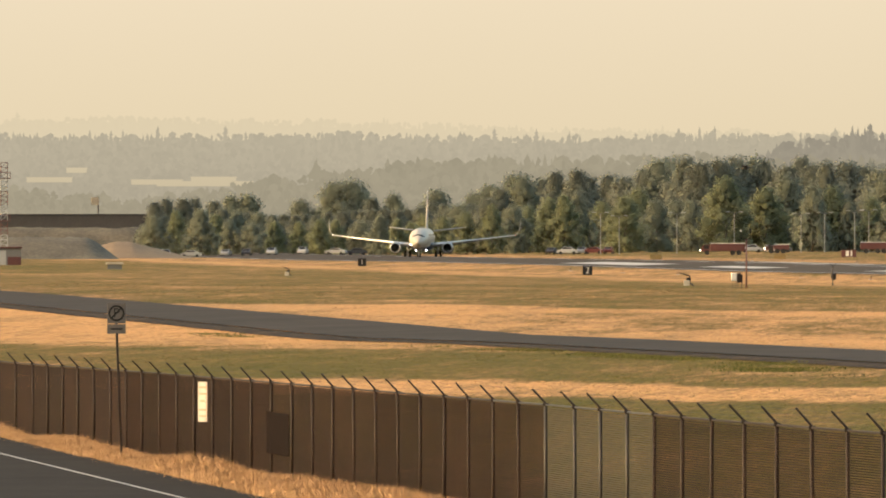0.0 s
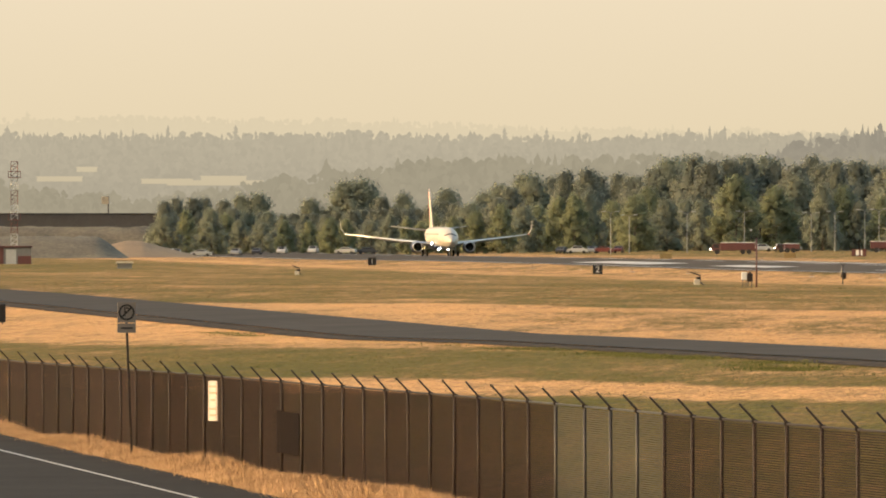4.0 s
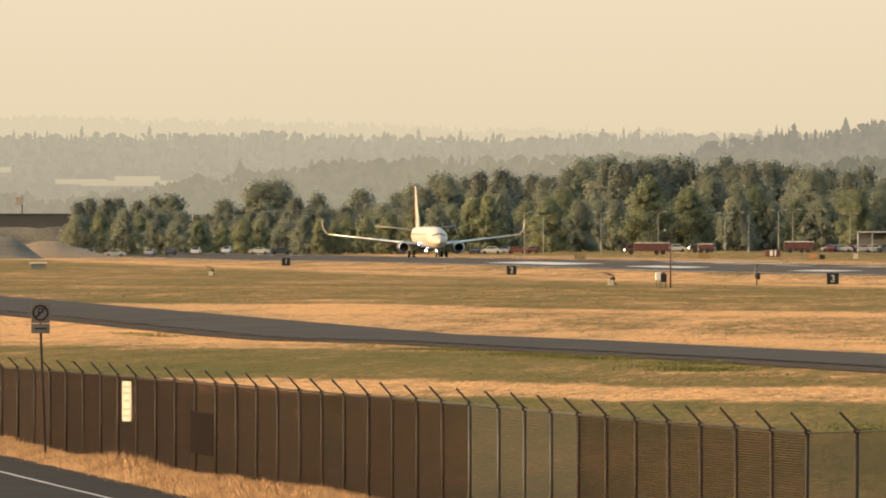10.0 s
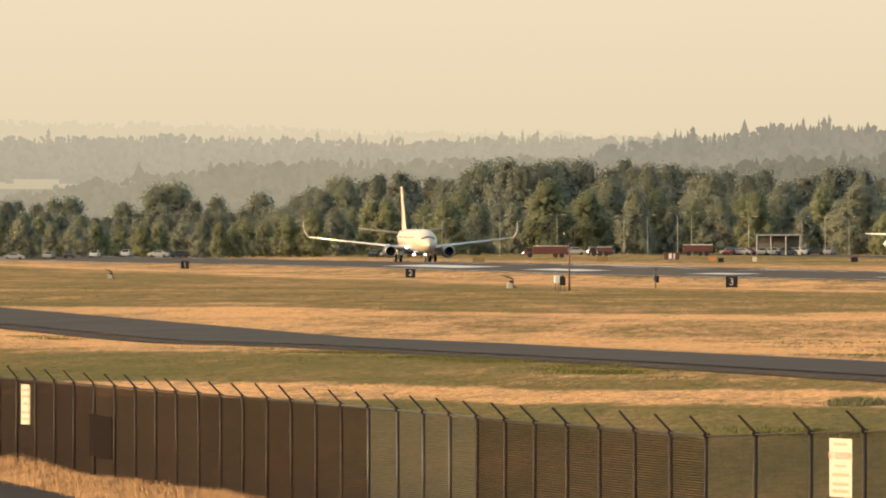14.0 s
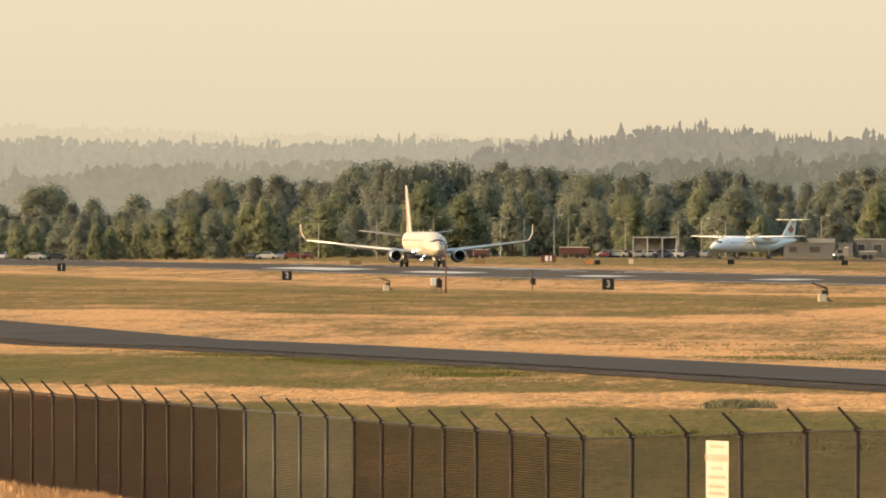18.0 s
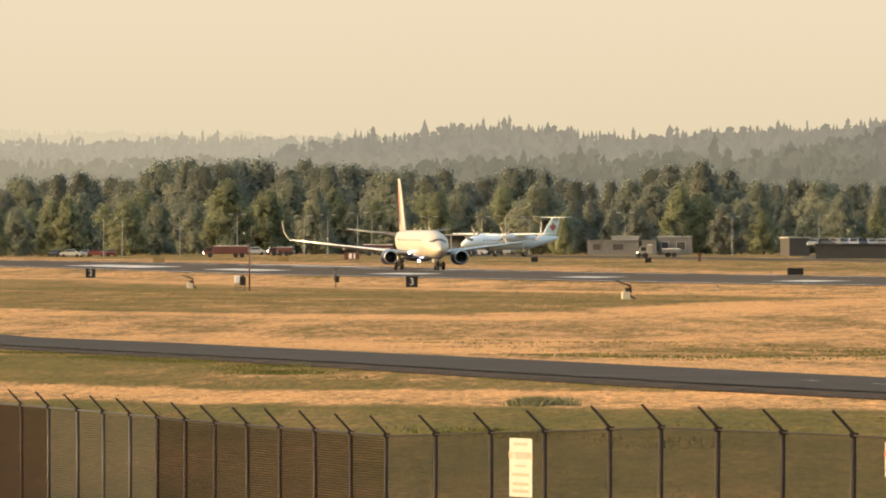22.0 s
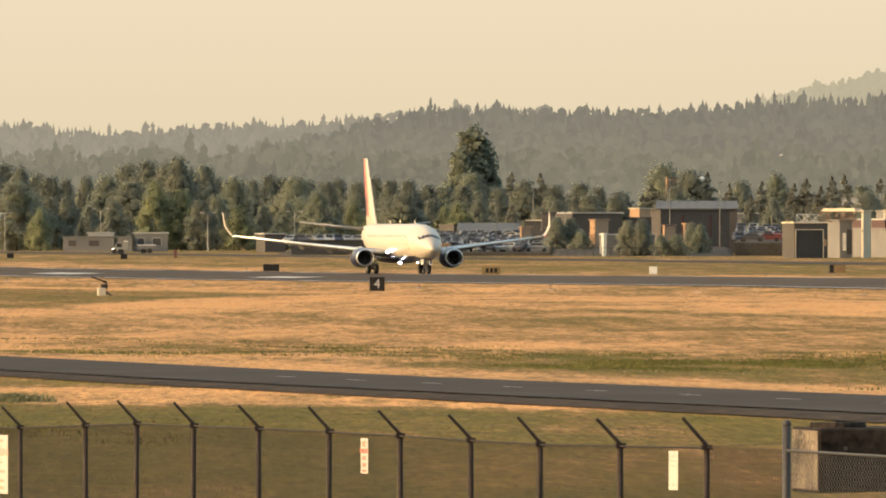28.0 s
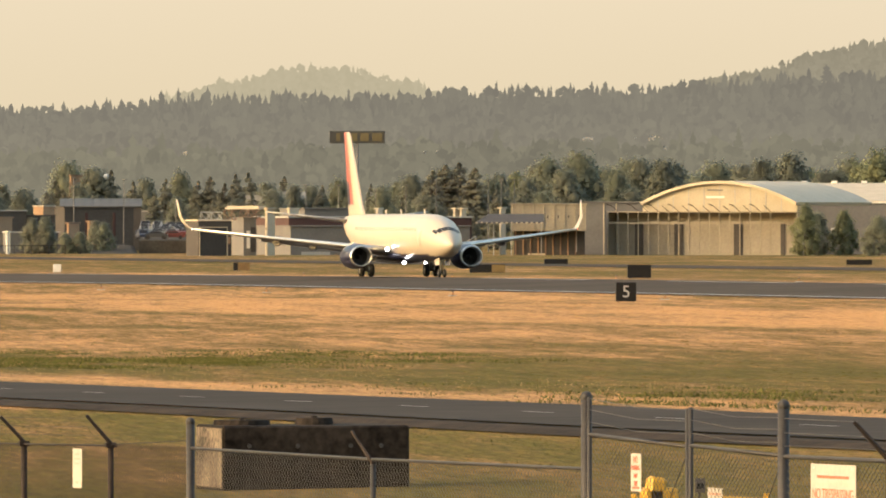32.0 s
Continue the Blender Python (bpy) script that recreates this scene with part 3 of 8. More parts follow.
# ---- trees ----
def leaf_cloud(bm, centres, count, leaf, rng, axis_h):
    """Small leaf clumps scattered over a cluster of lobes; returns the way each corner faces."""
    facing_out = []
    for _ in range(count):
        c, r = rng.choice(centres)
        d = Vector((rng.gauss(0, 1), rng.gauss(0, 1), rng.gauss(0, 1) + 0.15)).normalized()
        p = c + Vector((d.x * r[0], d.y * r[0], d.z * r[1])) * rng.uniform(0.5, 1.38)
        nrm = (d + Vector((rng.uniform(-0.7, 0.7), rng.uniform(-0.7, 0.7), rng.uniform(-0.4, 0.8)))).normalized()
        u = nrm.orthogonal().normalized()
        u.rotate(Matrix.Rotation(rng.uniform(0, 6.28), 3, nrm))
        v = nrm.cross(u)
        s = leaf * rng.uniform(0.6, 1.5)
        vs = [bm.verts.new(p + u * s * a0 + v * s * b0) for a0, b0 in ((-0.6, -0.4), (0.65, -0.3), (0.0, 0.7))]
        bm.faces.new(vs)
        away = Vector((p.x, p.y, 0.6 * (p.z - axis_h)))
        soft = (d * 0.15 + away.normalized() * 0.42 + Vector((rng.uniform(-0.1, 0.1), rng.uniform(-0.1, 0.1), 0.8 + rng.uniform(-0.1, 0.1)))).normalized()
        facing_out += [soft] * 3
    return facing_out


def make_tree(name, height, width, mat, rng, label, kind="round"):
    """A tapered trunk with limbs and an uneven crown; it stands at its own origin."""
    tree = empty(name)
    tagged(tree, label, "tree")
    bm = bmesh.new()
    rod(bm, (0, 0, -0.3), (0, 0, height * 0.55), height * 0.018, height * 0.009, 7)
    centres = []
    if kind == "conifer":
        rod(bm, (0, 0, height * 0.5), (0, 0, height * 0.97), height * 0.009, height * 0.002, 6)
        for i in range(15):
            f = i / 14
            z = height * (0.10 + 0.86 * f)
            reach = width * 0.5 * (1 - f) ** 0.8 + 0.25
            for k in range(5 if f < 0.8 else 2):
                ang = rng.uniform(0, 6.28)
                q = Vector((math.cos(ang) * reach * 0.6, math.sin(ang) * reach * 0.6, z - reach * 0.12))
                centres.append((q, (reach * 0.5, height * 0.035)))
    else:
        n = {"round": 44, "tall": 44, "bush": 26, "poplar": 40}[kind]
        base = {"round": 0.09, "tall": 0.11, "bush": 0.08, "poplar": 0.10}[kind]
        for i in range(n):
            f = (i + 0.5) / n
            z = height * (base + (0.95 - base) * f)
            wide = math.sin(math.pi * min(1, 0.26 + 0.74 * f) ** 0.9) if kind != "poplar" else math.sin(math.pi * (0.12 + 0.8 * f)) * 0.9
            ang = i * 2.4 + rng.uniform(-0.5, 0.5)
            off = width * 0.5 * wide * rng.uniform(0.3, 0.85)
            q = Vector((math.cos(ang) * off, math.sin(ang) * off, z - height * 0.06))
            r = width * rng.uniform(0.075, 0.155)
            centres.append((q, (r, r * rng.uniform(0.75, 1.1) * (1.5 if kind in ("poplar", "tall") else 1.0))))
            if i % 5 == 0:
                rod(bm, (0, 0, z * 0.62), q, height * 0.006, height * 0.002, 5)
        centres.append((Vector((0, 0, height * 0.55)), (width * 0.26, height * 0.22)))
        centres.append((Vector((0, 0, height * 0.90)), (width * 0.15, height * 0.09)))
    part("trunk", bm, BARK, tree, smooth=True)
    bm = bmesh.new()
    out = leaf_cloud(bm, centres, 6000 if kind != "conifer" else 3600, height * (0.024 if kind != "conifer" else 0.019), rng, height * 0.5)
    for c, r in centres:
        lobe = bmesh.ops.create_icosphere(bm, subdivisions=1, radius=1, matrix=Matrix.LocRotScale(c, None, (r[0] * 0.58, r[0] * 0.58, r[1] * 0.58)))
        out += [((v.co - c).normalized() * 0.5 + Vector((0, 0, 0.8))).normalized() for v in lobe["verts"]]
    crown = part("crown", bm, mat, tree, smooth=True)
    crown.data.normals_split_custom_set_from_vertices(out)
    return tree


rng = random.Random(5)
SPECIES = [make_tree("broadleaf_tree", 10, 9.5, HAZED_LEAVES[0], rng, "round olive-green broadleaf tree in the belt beyond the runway"),
           make_tree("broadleaf_tree", 10, 8.5, HAZED_LEAVES[1], rng, "dark green broadleaf tree in the belt beyond the runway"),
           make_tree("broadleaf_tree", 10, 7.5, HAZED_LEAVES[0], rng, "olive-green broadleaf tree with an uneven crown", "tall"),
           make_tree("broadleaf_tree", 10, 7.0, HAZED_LEAVES[1], rng, "tall dark broadleaf tree with an uneven crown", "tall"),
           make_tree("broadleaf_tree", 10, 8.0, HAZED_LEAVES[2], rng, "yellow-green broadleaf tree lit by low sun"),
           make_tree("shrub", 10, 15, HAZED_LEAVES[0], rng, "wide olive-green shrub at the edge of the trees", "bush"),
           make_tree("conifer", 10, 4.2, HAZED_LEAVES[3], rng, "dark narrow fir standing beyond the airport", "conifer"),
           make_tree("conifer", 10, 3.4, HAZED_LEAVES[3], rng, "slender dark conifer beyond the airport", "conifer"),
           make_tree("poplar", 10, 3.6, HAZED_LEAVES[0], rng, "tall poplar rising above the tree belt", "poplar")]
used = set()


def plant(which, az, d, height, wide=1.0, group="trees beyond the runway"):
    p = polar(az, d)
    m = Matrix.LocRotScale((p.x, p.y, ground_z(p.x, p.y)), Euler((0, 0, rng.uniform(0, 6.28))), (height / 10 * wide, height / 10 * wide, height / 10))
    if which in used:
        s = SPECIES[which].scale
        ob = copy_thing(SPECIES[which], m @ Matrix.Diagonal((1 / s.x, 1 / s.y, 1 / s.z, 1)))
    else:
        used.add(which)
        ob = SPECIES[which]
        ob.matrix_basis = m
    tagged(ob, group=group)
    return ob


def tall_to(el, d):
    return d * math.tan(radians(el)) + 5.0


BELT = [(4.93, 0.15), (5.05, 0.165), (5.2, 0.155), (5.3, 0.09), (5.6, 0.085), (5.85, 0.10), (6.1, 0.11), (6.3, 0.14), (6.45, 0.12), (6.55, 0.22), (6.7, 0.27), (6.85, 0.295), (6.98, 0.26), (7.15, 0.27), (7.3, 0.345), (7.5, 0.35),
        (7.65, 0.34), (8.0, 0.34), (8.3, 0.31), (8.6, 0.30), (8.72, 0.24), (8.85, 0.31), (9.0, 0.31), (9.15, 0.25), (9.4, 0.25), (9.55, 0.34), (9.7, 0.35), (9.85, 0.30), (10.0, 0.25),
        (10.4, 0.24), (10.7, 0.24), (11.0, 0.20), (11.3, 0.19)]
baz, bel = zip(*BELT)
az = 4.95
while az < 11.3:
    top = float(np.interp(az, baz, bel))
    d = rng.uniform(2700, 2850)
    h = tall_to(top * rng.uniform(0.86, 1.0), d)
    plant(rng.choice((0, 1, 3, 3, 1, 3)), az, d, h, rng.uniform(0.85, 1.2) * (1.25 if h < 12 else 1.0))
    az += rng.uniform(0.05, 0.10) * (0.75 if h < 12 else 1.0)
az = 4.95
while az < 11.2:
    top = float(np.interp(az, baz, bel))
    d = rng.uniform(2560, 2640)
    h = tall_to(top * rng.uniform(0.35, 0.72), d)
    plant(rng.choice((4, 4, 0, 2, 5 if h < 8 else 4) if az < 8.9 else (1, 0, 3, 4, 1)), az, d, h, rng.uniform(0.9, 1.25))
    az += rng.uniform(0.06, 0.12)


# ---- airliner ----
AIRLINER_ROWS = [(0.0, 2297.5, -9.0), (0.5, 2297.3, -5.6), (1.0, 2297.1, -3.0), (1.5, 2296.8, -1.3), (2.0, 2296.4, -0.4), (2.5, 2295.6, 0), (4.5, 2279.8, 0), (5.0, 2273.6, 0), (6.0, 2259.0, 0),
                 (7.0, 2241.5, 0), (8.0, 2220.0, 0), (9.0, 2194.8, 0), (10.0, 2166.3, 0), (11.0, 2137.8, 0), (12.0, 2107.2, 0), (13.0, 2073.2, 0),
                 (14.0, 2037.7, 0), (14.5, 2018.7, 0), (16.5, 1939.3, 0), (17.0, 1918.7, 0), (18.0, 1873.9, 0), (19.0, 1827.6, 0), (20.0, 1778.9, 0), (21.0, 1727.0, 0),
                 (22.0, 1674.2, 0), (23.0, 1618.1, 0), (24.0, 1559.9, 0), (24.5, 1529.7, 0), (26.5, 1405.0, 0), (27.0, 1372.9, 0), (28.0, 1307.9, 0), (29.0, 1241.4, 0),
                 (30.0, 1173.3, 0), (31.0, 1105.0, 0), (32.0, 1035.0, 0)]
airliner = tagged(empty("airliner"), "white twin-engine jet airliner with red tail rolling on the runway", "airplane")
STATIONS = [(19.6, 2.72, 0.04, 0.04), (19.4, 2.74, 0.34, 0.32), (18.9, 2.80, 0.68, 0.66), (18.2, 2.90, 1.02, 1.0), (17.3, 3.03, 1.34, 1.34), (16.2, 3.16, 1.58, 1.64),
            (14.8, 3.28, 1.78, 1.86), (13.0, 3.34, 1.87, 1.98), (10.5, 3.36, 1.88, 2.0), (4.0, 3.36, 1.88, 2.0), (-2.0, 3.36, 1.88, 2.0), (-6.0, 3.38, 1.88, 1.98),
            (-9.5, 3.52, 1.78, 1.84), (-12.5, 3.80, 1.52, 1.55), (-15.2, 4.14, 1.14, 1.18), (-17.5, 4.46, 0.74, 0.80), (-19.2, 4.72, 0.36, 0.44), (-19.9, 4.82, 0.12, 0.18)]
SX = [s[0] for s in STATIONS][::-1]


def hull(x, ang, out=0.0, st=STATIONS):
    """A point of the fuselage skin at station x; ang in degrees, 0 to the left, 90 upwards."""
    xs = [s[0] for s in st][::-1]
    zc, w, h = (float(np.interp(x, xs, [s[k] for s in st][::-1])) for k in (1, 2, 3))
    c, s_ = math.cos(radians(ang)), math.sin(radians(ang))
    return Vector((x, (w + out) * c, zc + (h + out) * s_))


def hull_patch(x0, x1, a0, a1, out, n=2, st=STATIONS):
    """A thin curved plate lying on the skin, with its edge turned down into it."""
    bm = bmesh.new()
    grid = [[bm.verts.new(hull(x0 + (x1 - x0) * i / n, a0 + (a1 - a0) * j / n, out, st)) for j in range(n + 1)] for i in range(n + 1)]
    for i in range(n):
        for j in range(n):
            bm.faces.new((grid[i][j], grid[i][j + 1], grid[i + 1][j + 1], grid[i + 1][j]))
    rim = [grid[0][j] for j in range(n + 1)] + [grid[i][n] for i in range(1, n + 1)] + [grid[n][j] for j in range(n - 1, -1, -1)] + [grid[i][0] for i in range(n - 1, 0, -1)]
    low = [bm.verts.new(hull(v.co.x, math.degrees(math.atan2((v.co.z - hull(v.co.x, 0, 0, st).z) / 1.0, v.co.y)), -0.03, st)) for v in rim]
    for k in range(len(rim)):
        k2 = (k + 1) % len(rim)
        bm.faces.new((rim[k], rim[k2], low[k2], low[k]))
    bmesh.ops.recalc_face_normals(bm, faces=bm.faces)
    return bm


def body(st, n=40, fine=0.8):
    xs = []
    for (p, *_), (q, *_) in zip(st, st[1:]):
        k = max(1, round((p - q) / fine))
        xs += [p + (q - p) * i / k for i in range(k)]
    xs.append(st[-1][0])
    bm = bmesh.new()
    loft(bm, [[hull(x, 360 * i / n, 0, st) for i in range(n)] for x in xs])
    bmesh.ops.recalc_face_normals(bm, faces=bm.faces)
    return bm


bm = body(STATIONS)
for f in bm.faces:
    c = f.calc_center_median()
    dip = c.z - hull(c.x, 0).z
    if dip < -1.32 + (0.35 if c.x < 4 else 0.0) and 17.0 > c.x > -13:
        f.material_index = 1
part("fuselage", bm, [PLANE_WHITE, PLANE_NAVY], airliner, "white fuselage with navy belly", smooth=True)
cockpit = [(17.52, 18.02, 64, 89), (17.40, 17.95, 45, 62.5), (16.95, 17.66, 33, 43.5)]
for side in (1, -1):
    for x0, x1, a0, a1 in cockpit:
        b0, b1 = (a0, a1) if side > 0 else (180 - a1, 180 - a0)
        part("cockpit_pane", hull_patch(x0, x1, b0, b1, 0.014), DARK_GLASS, airliner, "dark cockpit window pane", smooth=False)
    pane = None
    for k in range(46):
        x = 13.2 - k * 0.52
        if x < -9.6:
            break
        a0 = 16 if side > 0 else 180 - 25
        part("cabin_window", hull_patch(x, x + 0.24, a0, a0 + 9, 0.012, 1), GLARE_PANE, airliner, "small cabin window painted pale with glare")
    part("cabin_door", hull_patch(14.2, 15.05, -22 if side > 0 else 158, 22 if side > 0 else 202, 0.010, 4), PLANE_WHITE, airliner, "white cabin door", smooth=True)


def wing_bm(stations, n=9):
    """An aerofoil skin through stations of (y, leading edge x, chord, z, thickness)."""
    rings = []
    for y, le, chord, z, thick in stations:
        ring = []
        for i in range(2 * n):
            f = i / n if i < n else (2 * n - i) / n
            yt = 0.5 * thick * (2.97 * math.sqrt(max(f, 0)) - 1.26 * f - 3.516 * f * f + 2.843 * f ** 3 - 1.036 * f ** 4)
            ring.append((le - chord * f, y, z + (yt if i < n else -yt * 0.8)))
        rings.append(ring)
    bm = bmesh.new()
    loft(bm, rings)
    bmesh.ops.recalc_face_normals(bm, faces=bm.faces)
    return bm


for side in (1, -1):
    wing = part("wing", wing_bm([(side * 1.2, 4.6, 8.2, 2.15, 1.0), (side * 1.9, 3.9, 7.4, 2.2, 0.9), (side * 5.2, 2.0, 5.1, 2.62, 0.62), (side * 11, -1.35, 3.2, 3.30, 0.36), (side * 17.0, -4.85, 1.65, 4.05, 0.18)]),
                PLANE_GREY, airliner, "pale grey swept wing", smooth=True)
    part("leading_edge", wing_bm([(side * 2.0, 3.93, 0.55, 2.24, 0.55), (side * 5.2, 2.08, 0.45, 2.65, 0.42), (side * 11, -1.29, 0.32, 3.33, 0.28), (side * 16.9, -4.75, 0.22, 4.06, 0.15)]),
         STEEL, wing, "bare metal leading edge", smooth=True)
    rings = []
    for f in (0.0, 0.12, 0.28, 0.5, 0.75, 1.0):
        out = side * (17.0 + 0.62 * min(1, f * 2.2) + 0.28 * f)
        up = 4.05 + 2.55 * f ** 1.25
        le, ch, th = -4.85 - 1.9 * f, 1.65 - 1.0 * f, 0.16 - 0.08 * f
        lean = side * (1 - min(1, f * 3.2))
        ring = []
        for i in range(12):
            g = i / 6 if i < 6 else (12 - i) / 6
            yt = th * 2.0 * (math.sqrt(g) - g) * (1 if i < 6 else -1)
            tilt = min(1.0, f * 3.5)
            ring.append((le - ch * g, out - side * yt * tilt, up + yt * (1 - tilt)))
        rings.append(ring)
    bm = bmesh.new()
    loft(bm, rings)
    bmesh.ops.recalc_face_normals(bm, faces=bm.faces)
    part("winglet", bm, PLANE_WHITE, wing, "upturned white winglet", smooth=True)
    bm = bmesh.new()
    bmesh.ops.create_icosphere(bm, subdivisions=2, radius=0.045, matrix=Matrix.Translation((-4.8, side * 17.05, 4.08)))
    part("position_light", bm, LAMP_SMALL if side < 0 else LAMP_RED, wing, "small glowing wing-tip light", smooth=True)
    for y, x, z in ((3.7, -3.1, 2.1), (6.9, -3.0, 2.5), (9.9, -3.6, 2.88)):
        bm = bmesh.new()
        loft(bm, [[(x + dx, side * y + r * 0.22 * math.cos(a0), z + r * 0.3 * math.sin(a0)) for a0 in (0, 0.785, 1.571, 2.356, 3.142, 3.927, 4.712, 5.498)]
                  for dx, r in ((1.6, 0.1), (1.1, 0.8), (0.2, 1.0), (-0.8, 0.7), (-1.6, 0.08))])
        bmesh.ops.recalc_face_normals(bm, faces=bm.faces)
        part("flap_fairing", bm, PLANE_GREY, wing, "slim flap track fairing", smooth=True)
    # slightly lowered take-off flaps
    bm = bmesh.new()
    loft(bm, [[(-4.1 - 0.75 * 0, side * y, z + 0.06) if k == 0 else (p, side * y, q) for k, (p, q) in enumerate(((te + 0.3, z + 0.06), (te - 0.8, z - 0.18), (te - 0.78, z - 0.24), (te + 0.25, z - 0.08)))]
              for y, te, z in ((2.1, -3.5, 2.05), (5.2, -3.2, 2.52), (11.0, -4.55, 3.26))])
    bmesh.ops.recalc_face_normals(bm, faces=bm.faces)
    part("flap", bm, PLANE_GREY, wing, "lowered grey flap")
    stab = part("tailplane", wing_bm([(side * 0.5, -14.9, 4.3, 4.72, 0.42), (side * 7.15, -18.7, 1.5, 5.55, 0.15)]), PLANE_GREY, airliner, "pale grey tailplane", smooth=True)
    # engine: nacelle, lip, fan, cone, exhaust, pylon
    ey, ez = side * 4.83, 1.72
    n = 32

    def ring_at(x, r, flat=0.0):
        return [(x, ey + r * 1.02 * math.cos(2 * math.pi * i / n), ez + r * math.sin(2 * math.pi * i / n) * (1 - flat if math.sin(2 * math.pi * i / n) < 0 else 1)) for i in range(n)]

    bm = bmesh.new()
    loft(bm, [ring_at(x, r, fl) for x, r, fl in ((6.3, 0.98, 0.12), (5.9, 1.06, 0.1), (5.0, 1.12, 0.08), (4.0, 1.1, 0.05), (3.0, 1.0, 0), (2.2, 0.86, 0), (2.2, 0.80, 0))], cap=False)
    bmesh.ops.recalc_face_normals(bm, faces=bm.faces)
    engine = part("engine", bm, PLANE_NAVY, airliner, "navy blue engine nacelle under the wing", smooth=True)
    bm = bmesh.new()
    loft(bm, [ring_at(x, r, fl) for x, r, fl in ((6.30, 0.985, 0.12), (6.48, 0.95, 0.12), (6.56, 0.89, 0.12), (6.5, 0.82, 0.1), (6.3, 0.79, 0.08))], cap=False)
    bmesh.ops.recalc_face_normals(bm, faces=bm.faces)
    part("intake_lip", bm, STEEL, engine, "polished metal intake lip", smooth=True)
    bm = bmesh.new()
    loft(bm, [ring_at(x, r, fl) for x, r, fl in ((6.3, 0.79, 0.08), (5.7, 0.78, 0.03), (5.2, 0.78, 0))], cap=False)
    bmesh.ops.recalc_face_normals(bm, faces=bm.faces)
    part("intake_duct", bm, PLANE_GREY, engine, "grey intake duct", smooth=True)
    bm = bmesh.new()
    loft(bm, [ring_at(5.12, 0.79), ring_at(5.08, 0.79)])
    part("fan_disc", bm, FAN_DARK, engine, "dark disc behind the fan")
    for k in range(24):
        bm = bmesh.new()
        a0 = 2 * math.pi * k / 24
        ca, sa = math.cos(a0), math.sin(a0)
        vs = [bm.verts.new((5.3, ey + 0.2 * ca, ez + 0.2 * sa)), bm.verts.new((5.15, ey + 0.2 * ca - 0.05 * sa, ez + 0.2 * sa + 0.05 * ca)),
              bm.verts.new((5.16, ey + 0.77 * ca - 0.14 * sa, ez + 0.77 * sa + 0.14 * ca)), bm.verts.new((5.36, ey + 0.77 * ca, ez + 0.77 * sa))]
        f = bm.faces.new(vs)
        ex = bmesh.ops.extrude_face_region(bm, geom=[f])
        for v in [g for g in ex["geom"] if isinstance(g, bmesh.types.BMVert)]:
            v.co.x -= 0.02
        bmesh.ops.recalc_face_normals(bm, faces=bm.faces)
        part("fan_blade", bm, FAN_DARK, engine)
    bm = bmesh.new()
    rod(bm, (5.2, ey, ez), (5.75, ey, ez), 0.24, 0.02, 16)
    part("spinner", bm, FAN_DARK, engine, "dark fan spinner", smooth=True)
    bm = bmesh.new()
    loft(bm, [ring_at(x, r) for x, r in ((2.6, 0.62), (1.6, 0.5), (0.9, 0.36), (0.85, 0.30))])
    bmesh.ops.recalc_face_normals(bm, faces=bm.faces)
    part("exhaust", bm, STEEL, engine, "bare metal exhaust nozzle", smooth=True)
    bm = bmesh.new()
    loft(bm, [[(x + 0.9, ey - 0.18, z0), (x + 0.9, ey + 0.18, z0), (x - 1.2, ey + 0.14, z1), (x - 1.2, ey - 0.14, z1)] for x, z0, z1 in ((4.1, 2.6, 2.4), (2.6, 2.95, 2.55))])
    bmesh.ops.recalc_face_normals(bm, faces=bm.faces)
    part("pylon", bm, PLANE_WHITE, engine, "white engine pylon")

bm = bmesh.new()
rings = []
for z, le, te, th in ((4.9, -9.5, -18.6, 0.06), (5.35, -12.2, -18.7, 0.34), (6.2, -13.2, -18.9, 0.42), (12.2, -17.75, -20.35, 0.2), (12.5, -18.3, -20.4, 0.1)):
    ring = []
    for i in range(16):
        g = i / 8 if i < 8 else (16 - i) / 8
        yt = th * 1.7 * (math.sqrt(g) - g) * (1 if i < 8 else -1) + (0.02 * (1 if i < 8 else -1) if 0 < i % 8 else 0)
        ring.append((le + (te - le) * g, yt, z))
    rings.append(ring)
rows = []
for r0, r1 in zip(rings, rings[1:]):
    k = 6
    rows += [[tuple(np.array(p) + (np.array(q) - np.array(p)) * i / k) for p, q in zip(r0, r1)] for i in range(k)]
rows.append(rings[-1])
loft(bm, rows)
bmesh.ops.recalc_face_normals(bm, faces=bm.faces)
for f in bm.faces:
    c = f.calc_center_median()
    le = float(np.interp(c.z, (4.9, 5.35, 6.2, 12.2, 12.5), (-9.5, -12.2, -13.2, -17.75, -18.3)))
    te = float(np.interp(c.z, (4.9, 6.2, 12.5), (-18.6, -18.9, -20.4)))
    g = (c.x - le) / (te - le)
    if c.z > 6.4 and g > 0.52:
        f.material_index = 1 if g < 0.8 or c.z > 8.5 else 2
part("fin", bm, [PLANE_WHITE, PLANE_RED, PLANE_NAVY], airliner, "tail fin painted red and navy over white", smooth=True)
bm = bmesh.new()
loft(bm, [[(x, w * math.cos(a0), 1.75 + h * math.sin(a0)) for a0 in [2 * math.pi * i / 16 for i in range(16)]] for x, w, h in ((7.2, 0.2, 0.1), (5.6, 1.5, 0.45), (3.0, 1.95, 0.62), (-3.0, 1.95, 0.62), (-5.6, 1.4, 0.4), (-7.4, 0.2, 0.1))])
bmesh.ops.recalc_face_normals(bm, faces=bm.faces)
part("belly_fairing", bm, PLANE_NAVY, airliner, "navy wing-to-body fairing", smooth=True)
